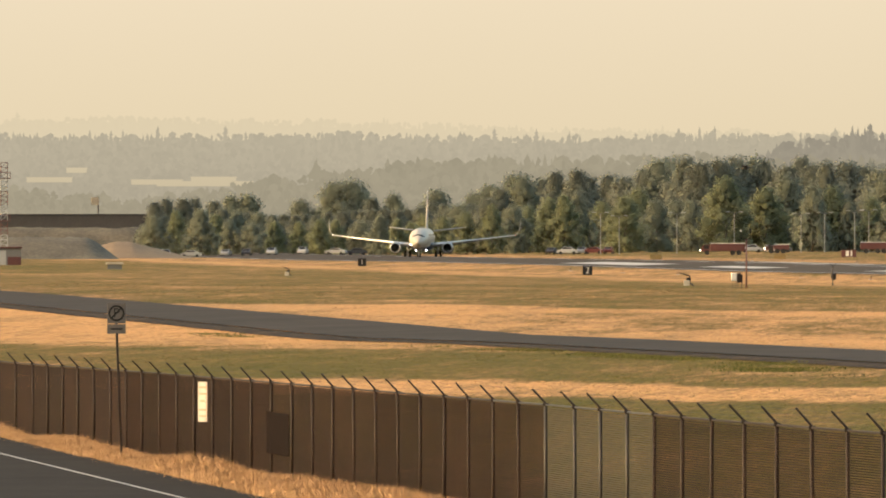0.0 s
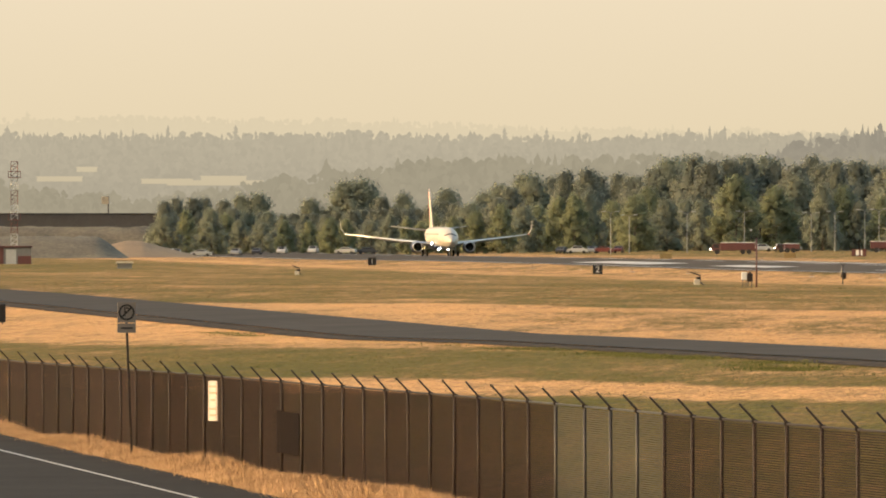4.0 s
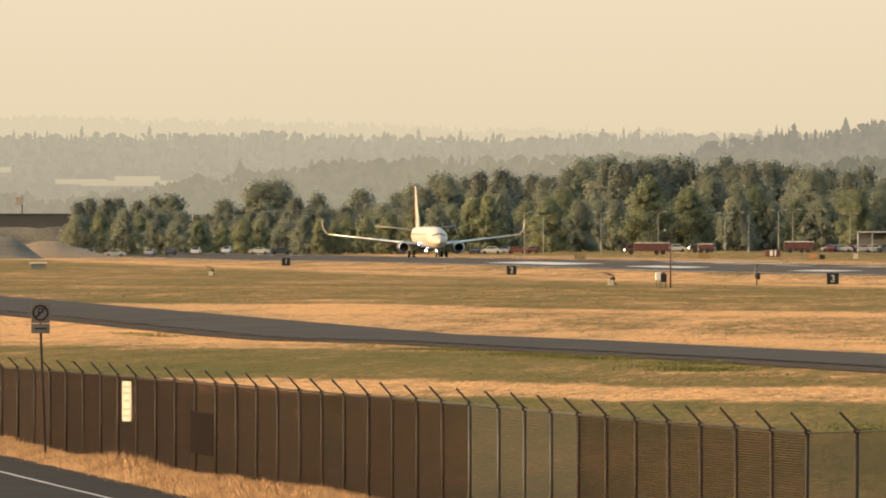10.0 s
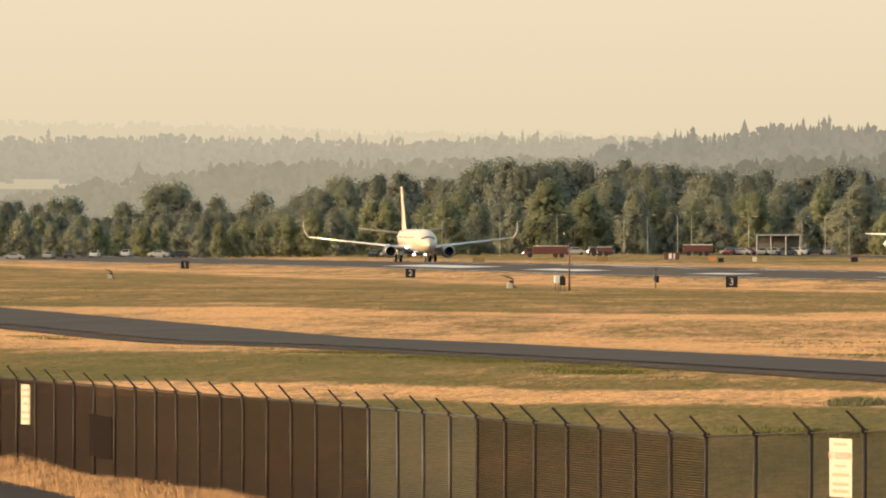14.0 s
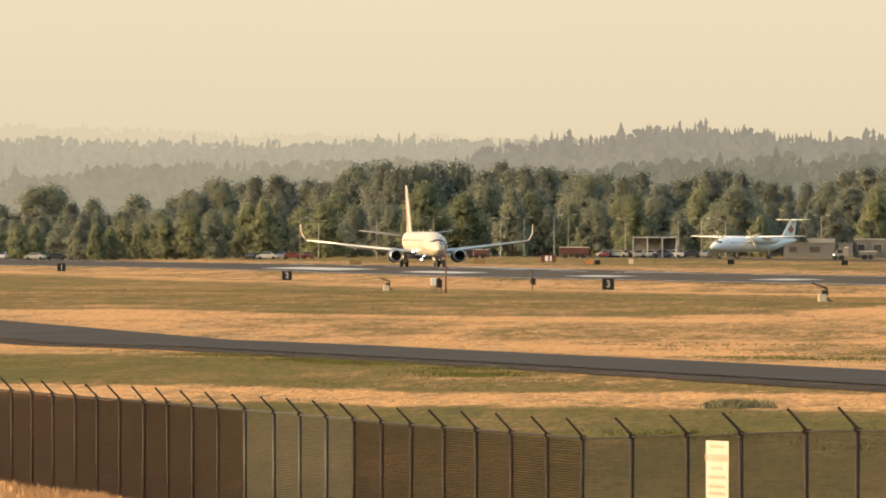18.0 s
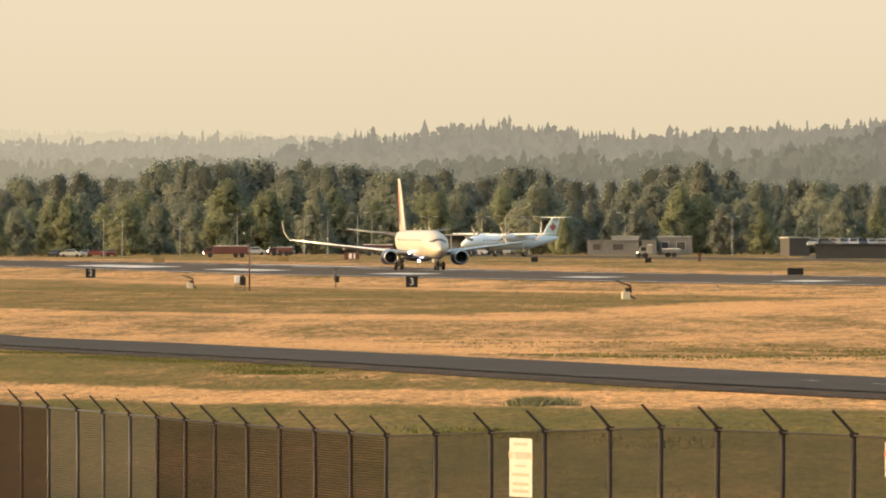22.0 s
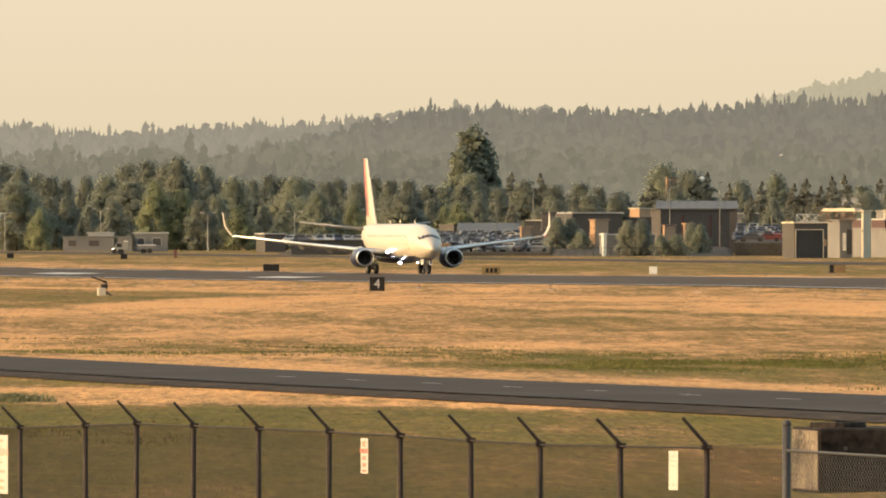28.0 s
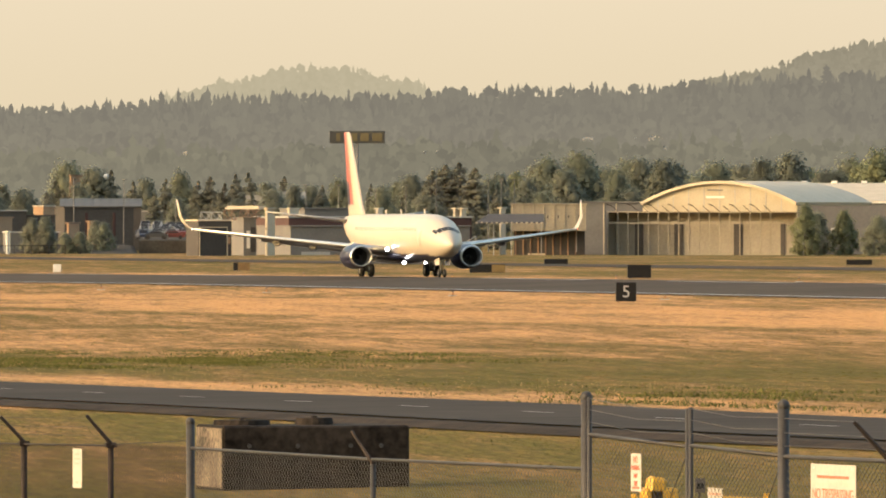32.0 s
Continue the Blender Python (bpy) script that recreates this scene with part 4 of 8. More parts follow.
for x, z in ((9.5, 5.38), (1.0, 5.38), (-4.5, 5.36)):
    bm = bmesh.new()
    loft(bm, [[(x + 0.3 * s - 0.25 * f, dy * (1 - 0.4 * f), z + 0.42 * f - 0.06) for s, dy in ((1, 0), (0, 0.05), (-1, 0), (0, -0.05))] for f in (0, 1)])
    bmesh.ops.recalc_face_normals(bm, faces=bm.faces)
    part("blade_antenna", bm, PLANE_WHITE, airliner)


def wheel(parent, x, y, r, w):
    """A tyre with rounded shoulders on its rim, turning on its own centre."""
    n = 24
    prof = ((0.55, -0.42), (0.86, -0.5), (0.97, -0.36), (1.0, 0.0), (0.97, 0.36), (0.86, 0.5), (0.55, 0.42))
    bm = bmesh.new()
    loft(bm, [[(r * q * math.cos(2 * math.pi * i / n), w * s, r * q * math.sin(2 * math.pi * i / n)) for i in range(n)] for q, s in prof], cap=False)
    bmesh.ops.recalc_face_normals(bm, faces=bm.faces)
    tyre = part("wheel", bm, RUBBER, parent, "black tyre", smooth=True, at=Matrix.Translation((x, y, r)))
    bm = bmesh.new()
    loft(bm, [[(r * q * math.cos(2 * math.pi * i / n), w * s, r * q * math.sin(2 * math.pi * i / n)) for i in range(n)] for q, s in ((0.56, -0.41), (0.4, -0.3), (0.4, 0.3), (0.56, 0.41))])
    bmesh.ops.recalc_face_normals(bm, faces=bm.faces)
    part("rim", bm, STEEL, tyre, "metal wheel rim", smooth=True)


for side in (1, -1):
    bm = bmesh.new()
    rod(bm, (0, side * 2.86, 0.45), (0.0, side * 2.86, 2.3), 0.14, 0.16, 10)
    rod(bm, (0, side * 2.3, 0.56), (0, side * 3.42, 0.56), 0.09, None, 8)
    rod(bm, (0, side * 2.86, 1.1), (0.1, side * 1.5, 1.9), 0.08, None, 8)
    leg = part("main_gear", bm, STEEL, airliner, "main landing gear leg", smooth=True)
    for y in (2.43, 3.29):
        wheel(leg, 0, side * y, 0.565, 0.40)
bm = bmesh.new()
rod(bm, (15.55, 0, 0.3), (15.7, 0, 2.1), 0.09, 0.12, 10)
rod(bm, (15.55, -0.3, 0.345), (15.55, 0.3, 0.345), 0.06, None, 8)
rod(bm, (15.6, 0, 0.9), (16.6, 0, 1.8), 0.05, None, 8)
nose_leg = part("nose_gear", bm, STEEL, airliner, "nose landing gear leg", smooth=True)
for y in (-0.24, 0.24):
    wheel(nose_leg, 15.55, y, 0.345, 0.22)
for side in (1, -1):
    bm = bmesh.new()
    loft(bm, [[(15.0, side * 0.42, 1.0), (16.6, side * 0.42, 1.05), (16.6, side * 0.45, 1.75), (15.0, side * 0.45, 1.75)], [(15.0, side * 0.46, 1.0), (16.6, side * 0.46, 1.05), (16.6, side * 0.49, 1.75), (15.0, side * 0.49, 1.75)]])
    bmesh.ops.recalc_face_normals(bm, faces=bm.faces)
    part("gear_door", bm, PLANE_WHITE, airliner, "open nose gear door")
for x, y, z, r in ((4.15, -2.0, 2.36, 0.15), (5.9, -0.95, 1.22, 0.15), (5.9, 0.95, 1.22, 0.09)):
    bm = bmesh.new()
    rod(bm, (x - 0.12, y, z), (x, y, z), r * 1.15, None, 16)
    lamp = part("landing_light", bm, STEEL, airliner, "round landing light housing")
    bm = bmesh.new()
    bmesh.ops.create_uvsphere(bm, u_segments=14, v_segments=8, radius=r, matrix=Matrix.LocRotScale((x + 0.02, y, z), None, (0.35, 1, 1)))
    part("lens", bm, LAMP_WHITE, lamp, "glowing white landing light", smooth=True)


# ---- perimeter fence ----
FENCE_X = 25.0
POSTS = [4.008, 4.081, 4.156, 4.232, 4.310, 4.388, 4.457, 4.527, 4.596, 4.670, 4.746, 4.818, 4.893, 4.971, 5.052, 5.133, 5.217, 5.306, 5.395, 5.488, 5.583, 5.677, 5.771, 5.866, 5.968, 6.070, 6.174, 6.286,
         6.395, 6.510, 6.626, 6.752, 6.885, 7.004, 7.127, 7.252, 7.382, 7.518, 7.667, 7.817, 7.978, 8.143, 8.307, 8.534, 8.789, 9.036, 9.336, 9.572, 9.835, 10.134, 10.460, 10.785,
         11.111, 11.431, 11.800, 12.199]
TOP_Y = (60, 95, 116, 124, 135, 148, 157, 171, 190, 211, 239, 283, 332, 420)
TOP_H = (1.75, 1.95, 2.09, 2.20, 2.25, 2.36, 2.55, 2.84, 2.94, 3.01, 3.14, 3.34, 3.60, 3.95)


def fence_top(y):
    return 6.5 - float(np.interp(y, TOP_Y, TOP_H))


def fence_y(az):
    return FENCE_X / math.tan(radians(az))


def link_mesh(y0, y1, x, bottom, top, pitch=0.07, r=0.0028):
    """Woven chain-link wire: zigzag strands of thin three-sided wire."""
    verts, faces = [], []
    n = max(1, round(abs(y1 - y0) / pitch))
    for k in range(n):
        ya, yb = y0 + (y1 - y0) * k / n, y0 + (y1 - y0) * (k + 1) / n
        z0, z1 = bottom((ya + yb) / 2) + 0.04, top((ya + yb) / 2)
        m = max(2, round((z1 - z0) / (pitch * 0.5)))
        base = len(verts)
        for j in range(m + 1):
            y = ya - (yb - ya) * 0.06 if (j + k) % 2 else yb + (yb - ya) * 0.06
            z = z0 + (z1 - z0) * j / m
            w = r * (1 if k % 2 else -1)
            verts += [(x + w + r, y, z), (x + w - r, y - r, z + r), (x + w - r, y + r, z - r)]
        for j in range(m):
            a, b = base + 3 * j, base + 3 * j + 3
            faces += [(a, a + 1, b + 1, b), (a + 1, a + 2, b + 2, b + 1), (a + 2, a, b, b + 2)]
    bm = bmesh.new()
    me = bpy.data.meshes.new("wire")
    me.from_pydata(verts, [], faces)
    bm.from_mesh(me)
    bpy.data.meshes.remove(me)
    return bm


WIRE = material("rusted_wire", (0.055, 0.026, 0.015), 0.7, 0.3, vary=0.3, size=3.0)
WIRE_NEW = material("galvanised_wire", (0.075, 0.066, 0.056), 0.6, 0.3, vary=0.2, size=3.0)
fence = tagged(empty("perimeter_fence", Matrix.Translation((FENCE_X, 0, 0))), "chain-link airport fence with brown privacy slats and slanted barbed-wire arms", "fence")
rng = random.Random(21)
ground_at = lambda y: ground_z(FENCE_X, y)
for k, az in enumerate(POSTS):
    y = fence_y(az)
    top, low = fence_top(y), ground_at(y)
    new_steel = 6.74 < az < 7.2
    steel = GALVANISED if new_steel else RUSTY
    bm = bmesh.new()
    r = 0.030 if az > 8.2 else 0.034
    rod(bm, (rng.uniform(-0.02, 0.02), y + rng.uniform(-0.06, 0.02), low - 0.3), (0, y, top), r, None, 10)
    post = part("post", bm, steel, fence, "grey galvanised post" if new_steel else "weathered brown steel post", smooth=True)
    bm = bmesh.new()
    rod(bm, (0.02, y, top - 0.02), (-0.235, y + rng.uniform(-0.01, 0.01), top + 0.255 + rng.uniform(-0.01, 0.015)), 0.020, 0.016, 6)
    box(bm, -0.05, 0.05, y - 0.04, y + 0.04, top - 0.04, top + 0.01)
    part("arm", bm, RUSTY if az > 5 else STAINED, post, "slanted barbed-wire arm")
ends = [fence_y(a0) for a0 in POSTS]
for k, (ya, yb) in enumerate(zip(ends, ends[1:])):
    az = POSTS[k]
    new_steel = 6.74 < az < 7.2
    bm = bmesh.new()
    rod(bm, (0, ya, fence_top(ya) - 0.02), (0, yb, fence_top(yb) - 0.02), 0.019 if new_steel or az < 8.3 else 0.010, None, 6)
    part("top_rail", bm, GALVANISED if 6.4 < az < 7.2 else RUSTY, fence)
    bm = bmesh.new()
    for f in (0.3, 0.62, 0.95):
        off = Vector((-0.235 * f, 0, 0.255 * f))
        rod(bm, Vector((0, ya, fence_top(ya))) + off, Vector((0, yb, fence_top(yb))) + off, 0.0022, None, 3)
    part("barbed_wire", bm, RUSTY, fence)
    if az < 8.3:
        # woven slats: level ribbons, a little uneven, with thin gaps
        verts, faces = [], []
        n = 54
        gap = 0.72 if new_steel else float(np.interp(az, (5.0, 5.9, 6.7, 7.2, 8.3), (0.97, 0.92, 0.80, 0.66, 0.58))) + rng.uniform(-0.05, 0.05)
        for j in range(n):
            for s in range(4):
                y0, y1 = ya + (yb - ya) * s / 4, ya + (yb - ya) * (s + 1) / 4
                b = len(verts)
                bulge = 0.003
                for y in (y0, y1):
                    lo, hi = ground_at(y) + 0.03, fence_top(y) - 0.05
                    z0 = lo + (hi - lo) * j / n
                    z1 = lo + (hi - lo) * (j + gap) / n
                    verts += [(0.03 + bulge, y, z0), (0.018 - bulge, y, z1), (0.022 + bulge, y, z0)]
                faces += [(b, b + 3, b + 4, b + 1), (b + 1, b + 4, b + 5, b + 2)]
        me = bpy.data.meshes.new("privacy_slats")
        me.from_pydata(verts, [], faces)
        me.materials.append(SLAT_GREY if new_steel else SLAT_BROWN)
        ob = new("privacy_slats", me)
        ob.parent = fence
        ob["label"] = "faded grey privacy slats" if new_steel else "brown woven privacy slats"
        if az > 4.8 and not new_steel:
            part("chain_link", link_mesh(ya, yb, -0.012, ground_at, lambda y: fence_top(y) - 0.02, 0.10 if az > 5.9 else 0.15, 0.0020), WIRE, fence, "rusty chain-link mesh")
    else:
        part("chain_link", link_mesh(ya, yb, 0.035, ground_at, lambda y: fence_top(y) - 0.02, 0.055, 0.0020), WIRE, fence, "rusty chain-link mesh")

bm = bmesh.new()
ya, yb = fence_y(5.575), fence_y(5.472)
box(bm, -0.036, -0.026, ya, yb, ground_at(ya) + 0.52, ground_at(ya) + 1.40, 0.004)
part("patch_panel", bm, DARK_PATCH, fence, "dark square patch board")

# ---- the gate and its fence ----
def on_fence(az):
    return fence_y(az)


gate_fence = tagged(empty("gate_fence", Matrix.Translation((FENCE_X, 0, 0))), "galvanised chain-link fence beside the airport gate", "fence")


def stout_post(name, parent, az, top_h, r, dome=True, x=0.0, lean=0.0):
    y = on_fence(az)
    z = 6.5 - top_h
    bm = bmesh.new()
    rod(bm, (x, y - lean, ground_z(FENCE_X, y) - 0.3), (x, y, z), r, None, 14)
    if dome:
        bmesh.ops.create_uvsphere(bm, u_segments=14, v_segments=8, radius=r * 1.12, matrix=Matrix.Translation((x, y, z)))
    return part(name, bm, GALVANISED, parent, "stout galvanised post with a domed cap", smooth=True)


stout_post("post", gate_fence, 12.567, 1.83, 0.040)
stout_post("post", gate_fence, 13.408, 2.08, 0.024, dome=False)
y_a, y_m, y_b = on_fence(12.567), on_fence(13.408), on_fence(14.398)
y_k = on_fence(13.35)
bm = bmesh.new()
rod(bm, (0, y_m, 6.5 - 2.08), (-0.12, y_m + 0.3, 6.5 - 1.80), 0.018, 0.012, 6)
part("arm", bm, RUSTY, gate_fence, "bent barbed-wire arm")
bm = bmesh.new()
rod(bm, (0, y_a, 6.5 - 2.07), (0, y_m, 6.5 - 2.04), 0.014, None, 8)
rod(bm, (0, y_m, 6.5 - 2.04), (0, y_b, 6.5 - 1.98), 0.014, None, 8)
part("top_rail", bm, GALVANISED, gate_fence)
part("chain_link", link_mesh(y_a, y_b, 0.03, ground_at, lambda y: 6.5 - float(np.interp(y, (y_b, y_m, y_a), (1.99, 2.05, 2.08))), 0.055, 0.0018), WIRE_NEW, gate_fence, "galvanised chain-link mesh")
bm = bmesh.new()
rod(bm, (0, fence_y(12.199), fence_top(fence_y(12.199)) - 0.01), (0, y_a, 6.5 - 2.0), 0.004, None, 4)
part("barbed_wire", bm, RUSTY, gate_fence)

part("chain_link", link_mesh(fence_y(POSTS[-1]), y_a, 0.03, ground_at, lambda y: 6.5 - float(np.interp(y, (y_a, fence_y(POSTS[-1])), (2.06, 6.5 - fence_top(fence_y(POSTS[-1]))))), 0.055, 0.0028), WIRE, gate_fence, "rusty chain-link mesh")

gate = tagged(empty("airport_gate", Matrix.Translation((FENCE_X, 0, 0))), "double-leaf galvanised chain-link gate with domed posts and barbed wire", "gate")
stout_post("gate_post", gate, 14.392, 1.40, 0.045)
stout_post("gate_post", gate, 15.300, 1.385, 0.045)
y_c, y_d = on_fence(14.866), on_fence(15.300)
for ya, yb, t0, t1 in ((y_b - 0.06, y_c + 0.05, 1.70, 1.745), (y_c - 0.05, y_d + 0.06, 1.735, 1.765)):
    bm = bmesh.new()
    for y, h in ((ya, t0), (yb, t1)):
        rod(bm, (0, y, 6.5 - h + 0.30), (0, y, ground_at(y) + 0.06), 0.019, None, 10)
    rod(bm, (0, ya, 6.5 - t0), (0, yb, 6.5 - t1), 0.016, None, 8)
    rod(bm, (0, ya, ground_at(ya) + 0.1), (0, yb, ground_at(yb) + 0.1), 0.016, None, 8)
    rod(bm, (0, ya, ground_at(ya) + 0.15), (0, yb, 6.5 - t1 - 0.05), 0.005, None, 5)
    leaf = part("gate_leaf", bm, GALVANISED, gate, "tubular gate leaf", smooth=True)
    f_top = (lambda p, q, a, b: (lambda y: 6.5 - (a + (b - a) * (y - p) / (q - p))))(ya, yb, t0, t1)
    part("chain_link", link_mesh(ya, yb, 0.02, ground_at, f_top, 0.055, 0.0018), WIRE_NEW, leaf, "galvanised chain-link mesh")
    bm = bmesh.new()
    for h in (0.1, 0.2, 0.29):
        rod(bm, (0, ya, 6.5 - t0 + h), (0, (ya + yb) / 2, 6.5 - (t0 + t1) / 2 + h - 0.03), 0.003, None, 4)
        rod(bm, (0, (ya + yb) / 2, 6.5 - (t0 + t1) / 2 + h - 0.03), (0, yb, 6.5 - t1 + h), 0.003, None, 4)
    part("barbed_wire", bm, WIRE_NEW, leaf)
side = tagged(empty("gate_fence", Matrix.Translation((FENCE_X, 0, 0))), "chain-link fence running on past the airport gate", "fence")
y_e, y_f = on_fence(15.79), on_fence(17.5)
bm = bmesh.new()
rod(bm, (0, y_d, 6.5 - 1.77), (0, y_f, 6.5 - 1.70), 0.017, None, 8)
part("top_rail", bm, GALVANISED, side)
part("chain_link", link_mesh(y_d, y_f, 0.02, ground_at, lambda y: 6.5 - 1.77, 0.055, 0.0018), WIRE_NEW, side, "galvanised chain-link mesh")
bm = bmesh.new()
rod(bm, (0, y_e, ground_at(y_e) - 0.2), (0, y_e, 6.5 - 1.75), 0.03, None, 8)
part("post", bm, RUSTY, side)
bm = bmesh.new()
rod(bm, (0, y_e, 6.5 - 1.75), (-0.26, y_e + 0.05, 6.5 - 1.46), 0.02, 0.016, 6)
part("arm", bm, RUSTY, side)
bm = bmesh.new()
for h in (0.08, 0.18, 0.29):
    rod(bm, (0, y_d, 6.5 - 1.77 + h), (-0.26 * h / 0.3, y_e, 6.5 - 1.75 + h), 0.003, None, 4)
part("barbed_wire", bm, WIRE_NEW, side)


# ---- signs on and before the fence ----
def text_part(words, size, mat, parent, m, name="lettering", squeeze=1.0):
    """Flat lettering in the built-in font, as a mesh with a little depth."""
    cu = bpy.data.curves.new(name, "FONT")
    cu.body, cu.size, cu.align_x, cu.align_y, cu.extrude = words, size, "CENTER", "CENTER", 0.002
    tmp = bpy.data.objects.new(name, cu)
    scene.collection.objects.link(tmp)
    bpy.context.view_layer.update()
    me = bpy.data.meshes.new_from_object(tmp.evaluated_get(bpy.context.evaluated_depsgraph_get()))
    bpy.data.objects.remove(tmp)
    bpy.data.curves.remove(cu)
    me.name = name
    me.materials.clear()
    me.materials.append(mat)
    ob = new(name, me)
    ob.parent = parent
    ob.matrix_basis = m @ Matrix.Diagonal((squeeze, 1, 1, 1))
    return ob


# a frame whose x runs along a plate, y up it and z out of it, for plates on the fence that face the road
FACE_ROAD = Matrix(((0, 0, -1, 0), (-1, 0, 0, 0), (0, 1, 0, 0), (0, 0, 0, 1)))


def plate(name, az, top_h, low_h, width, label, swing=0.0, x=-0.06):
    """A sign plate hung on the fence; swing turns it towards the approaching road."""
    y = (FENCE_X + x) / math.tan(radians(az))
    m = Matrix.Translation((FENCE_X + x, y, 6.5 - (top_h + low_h) / 2)) @ Matrix.Rotation(radians(swing), 4, "Z") @ FACE_ROAD
    sign = tagged(empty(name, m), label, "sign")
    h = low_h - top_h
    bm = bmesh.new()
    box(bm, -width / 2, width / 2, -h / 2, h / 2, -0.003, 0.003, 0.002)
    part("panel", bm, FENCE_SIGN, sign)
    for sx in (-1, 1):
        for sy in (-1, 1):
            bm = bmesh.new()
            rod(bm, (sx * width * 0.42, sy * h * 0.45, 0), (sx * width * 0.42, sy * h * 0.45, 0.008), 0.008, None, 8)
            part("bolt", bm, STEEL, sign)
    return sign, width, h


def bars(sign, w, h, rows, mat):
    for y, hh, ww in rows:
        bm = bmesh.new()
        box(bm, -w * ww / 2, w * ww / 2, h * (y - hh / 2), h * (y + hh / 2), 0.003, 0.0055)
        part("print_bar", bm, mat, sign)


def below_eye(el, az):
    return -FENCE_X / math.sin(radians(az)) * math.tan(radians(el))


FAINT = material("faint_pink_print", (0.37, 0.27, 0.24), 0.6, vary=0.1, size=5.0)
PRINT = material("faded_red_print", (0.45, 0.22, 0.16), 0.6, vary=0.1, size=5.0)
s, w, h = plate("fence_sign", 5.172, 3.43, 4.32, 0.44, "white warning sign with faded red print on the brown fence", 24)
bars(s, w, h, ((0.36, 0.05, 0.8), (0.2, 0.05, 0.8), (0.02, 0.06, 0.5), (-0.2, 0.05, 0.8), (-0.36, 0.05, 0.7)), PRINT)
s, w, h = plate("fence_sign", 8.927, 2.69, 3.45, 0.90, "white no-trespassing sign with faded orange print on the fence", 10)
text_part("NO TRESPASSING", 0.13, PRINT, s, Matrix.Translation((0, h * 0.2, 0.004)), squeeze=0.95)
bars(s, w, h, ((0.4, 0.04, 0.6), (0.03, 0.03, 0.5), (-0.12, 0.05, 0.75), (-0.28, 0.05, 0.7), (-0.40, 0.05, 0.7)), PRINT)
s, w, h = plate("fence_sign", 10.622, 2.305, 2.69, 0.19, "narrow white no-parking sign with red print on the fence", 14)
for k, wd in enumerate(("NO", "PARKING", "ANY", "TIME")):
    text_part(wd, 0.075 if k else 0.1, SIGN_RED, s, Matrix.Translation((0, h * (0.33 - 0.2 * k), 0.004)), squeeze=0.7)
bars(s, w, h, ((-0.42, 0.06, 0.6),), SIGN_RED)
s, w, h = plate("fence_sign", 12.046, 2.156, 2.535, 0.235, "narrow white sign with worn print on the fence", 10)
bars(s, w, h, ((0.36, 0.05, 0.5), (0.24, 0.04, 0.6), (0.12, 0.04, 0.5), (-0.36, 0.06, 0.3)), FAINT)
s, w, h = plate("fence_sign", 14.621, 1.823, 2.125, 0.23, "white no-parking sign with red print on the gate", 6)
for k, wd in enumerate(("NO", "PARKING", "ANY", "TIME")):
    text_part(wd, 0.06 if k else 0.085, SIGN_RED, s, Matrix.Translation((0, h * (0.33 - 0.21 * k), 0.004)), squeeze=0.75)
bars(s, w, h, ((-0.40, 0.06, 0.7),), SIGN_RED)
s, w, h = plate("fence_sign", 15.530, 1.80, 2.4, 0.92, "large white no-trespassing sign with red letters beside the gate", 6)
text_part("NO TRESPASSING", 0.115, SIGN_RED, s, Matrix.Translation((0, h * 0.12, 0.004)), squeeze=0.93)
bars(s, w, h, ((0.34, 0.035, 0.7), (-0.12, 0.1, 0.8), (-0.33, 0.1, 0.7)), SIGN_RED)
s, w, h = plate("fence_sign", 14.985, 2.055, 2.3, 0.32, "small white sign with red print behind the gate", 6, 0.06)
bars(s, w, h, ((0.3, 0.06, 0.7), (0.1, 0.06, 0.7)), PRINT)

y = 24.3 / math.tan(radians(4.797))
pole = tagged(empty("parking_sign", Matrix.Translation((24.3, y, ground_z(24.3, y)))), "no-parking sign with arrow plate on a leaning roadside pole", "sign")
bm = bmesh.new()
top = 6.5 - 1.78 - ground_z(24.3, y)
box(bm, -0.027, 0.027, -0.025, 0.025, -0.3, top, 0.006, Matrix.Translation((0, 0, 0)) @ Matrix.Rotation(radians(-2.2), 4, "Y"))
part("pole", bm, RUSTY, pole)
# White plates in dark grey: the shade on this side is put into the colour.
PLATE_GREY = material("dark_grey_plate", (0.092, 0.080, 0.074), 0.5, vary=0.15, size=5.0)
tilt = Matrix.Rotation(radians(-6), 4, "Z")
for z0, z1, nm in ((top - 0.46, top + 0.02, "upper_plate"), (top - 0.70, top - 0.475, "lower_plate")):
    bm = bmesh.new()
    box(bm, -0.215 - 0.12, 0.215 - 0.12, -0.045, -0.037, z0, z1, 0.003)
    pl = part(nm, bm, PLATE_GREY, pole, "white sign plate coloured dark for its shaded side", at=tilt)
    if nm == "upper_plate":
        zc = (z0 + z1) / 2
        bm = bmesh.new()
        ring = [[(-0.12 + q * math.cos(2 * math.pi * i / 28), yy, zc + q * math.sin(2 * math.pi * i / 28)) for i in range(28)] for q, yy in ((0.19, -0.046), (0.19, -0.05), (0.145, -0.05), (0.145, -0.046))]
        loft(bm, ring, cap=False)
        box(bm, -0.02, 0.02, -0.05, -0.046, -0.16, 0.16, 0, Matrix.Translation((-0.12, 0, zc)) @ Matrix.Rotation(radians(45), 4, "Y"))
        bmesh.ops.recalc_face_normals(bm, faces=bm.faces)
        part("symbol", bm, BLACK, pl, "dark ring-and-slash symbol")
        text_part("P", 0.3, BLACK, pl, Matrix.Translation((-0.12, -0.046, zc)) @ Matrix.Rotation(radians(90), 4, "X"))
    else:
        bm = bmesh.new()
        zc = (z0 + z1) / 2
        box(bm, -0.25, 0.02, -0.05, -0.046, zc - 0.018, zc + 0.018)
        part("arrow", bm, BLACK, pl)

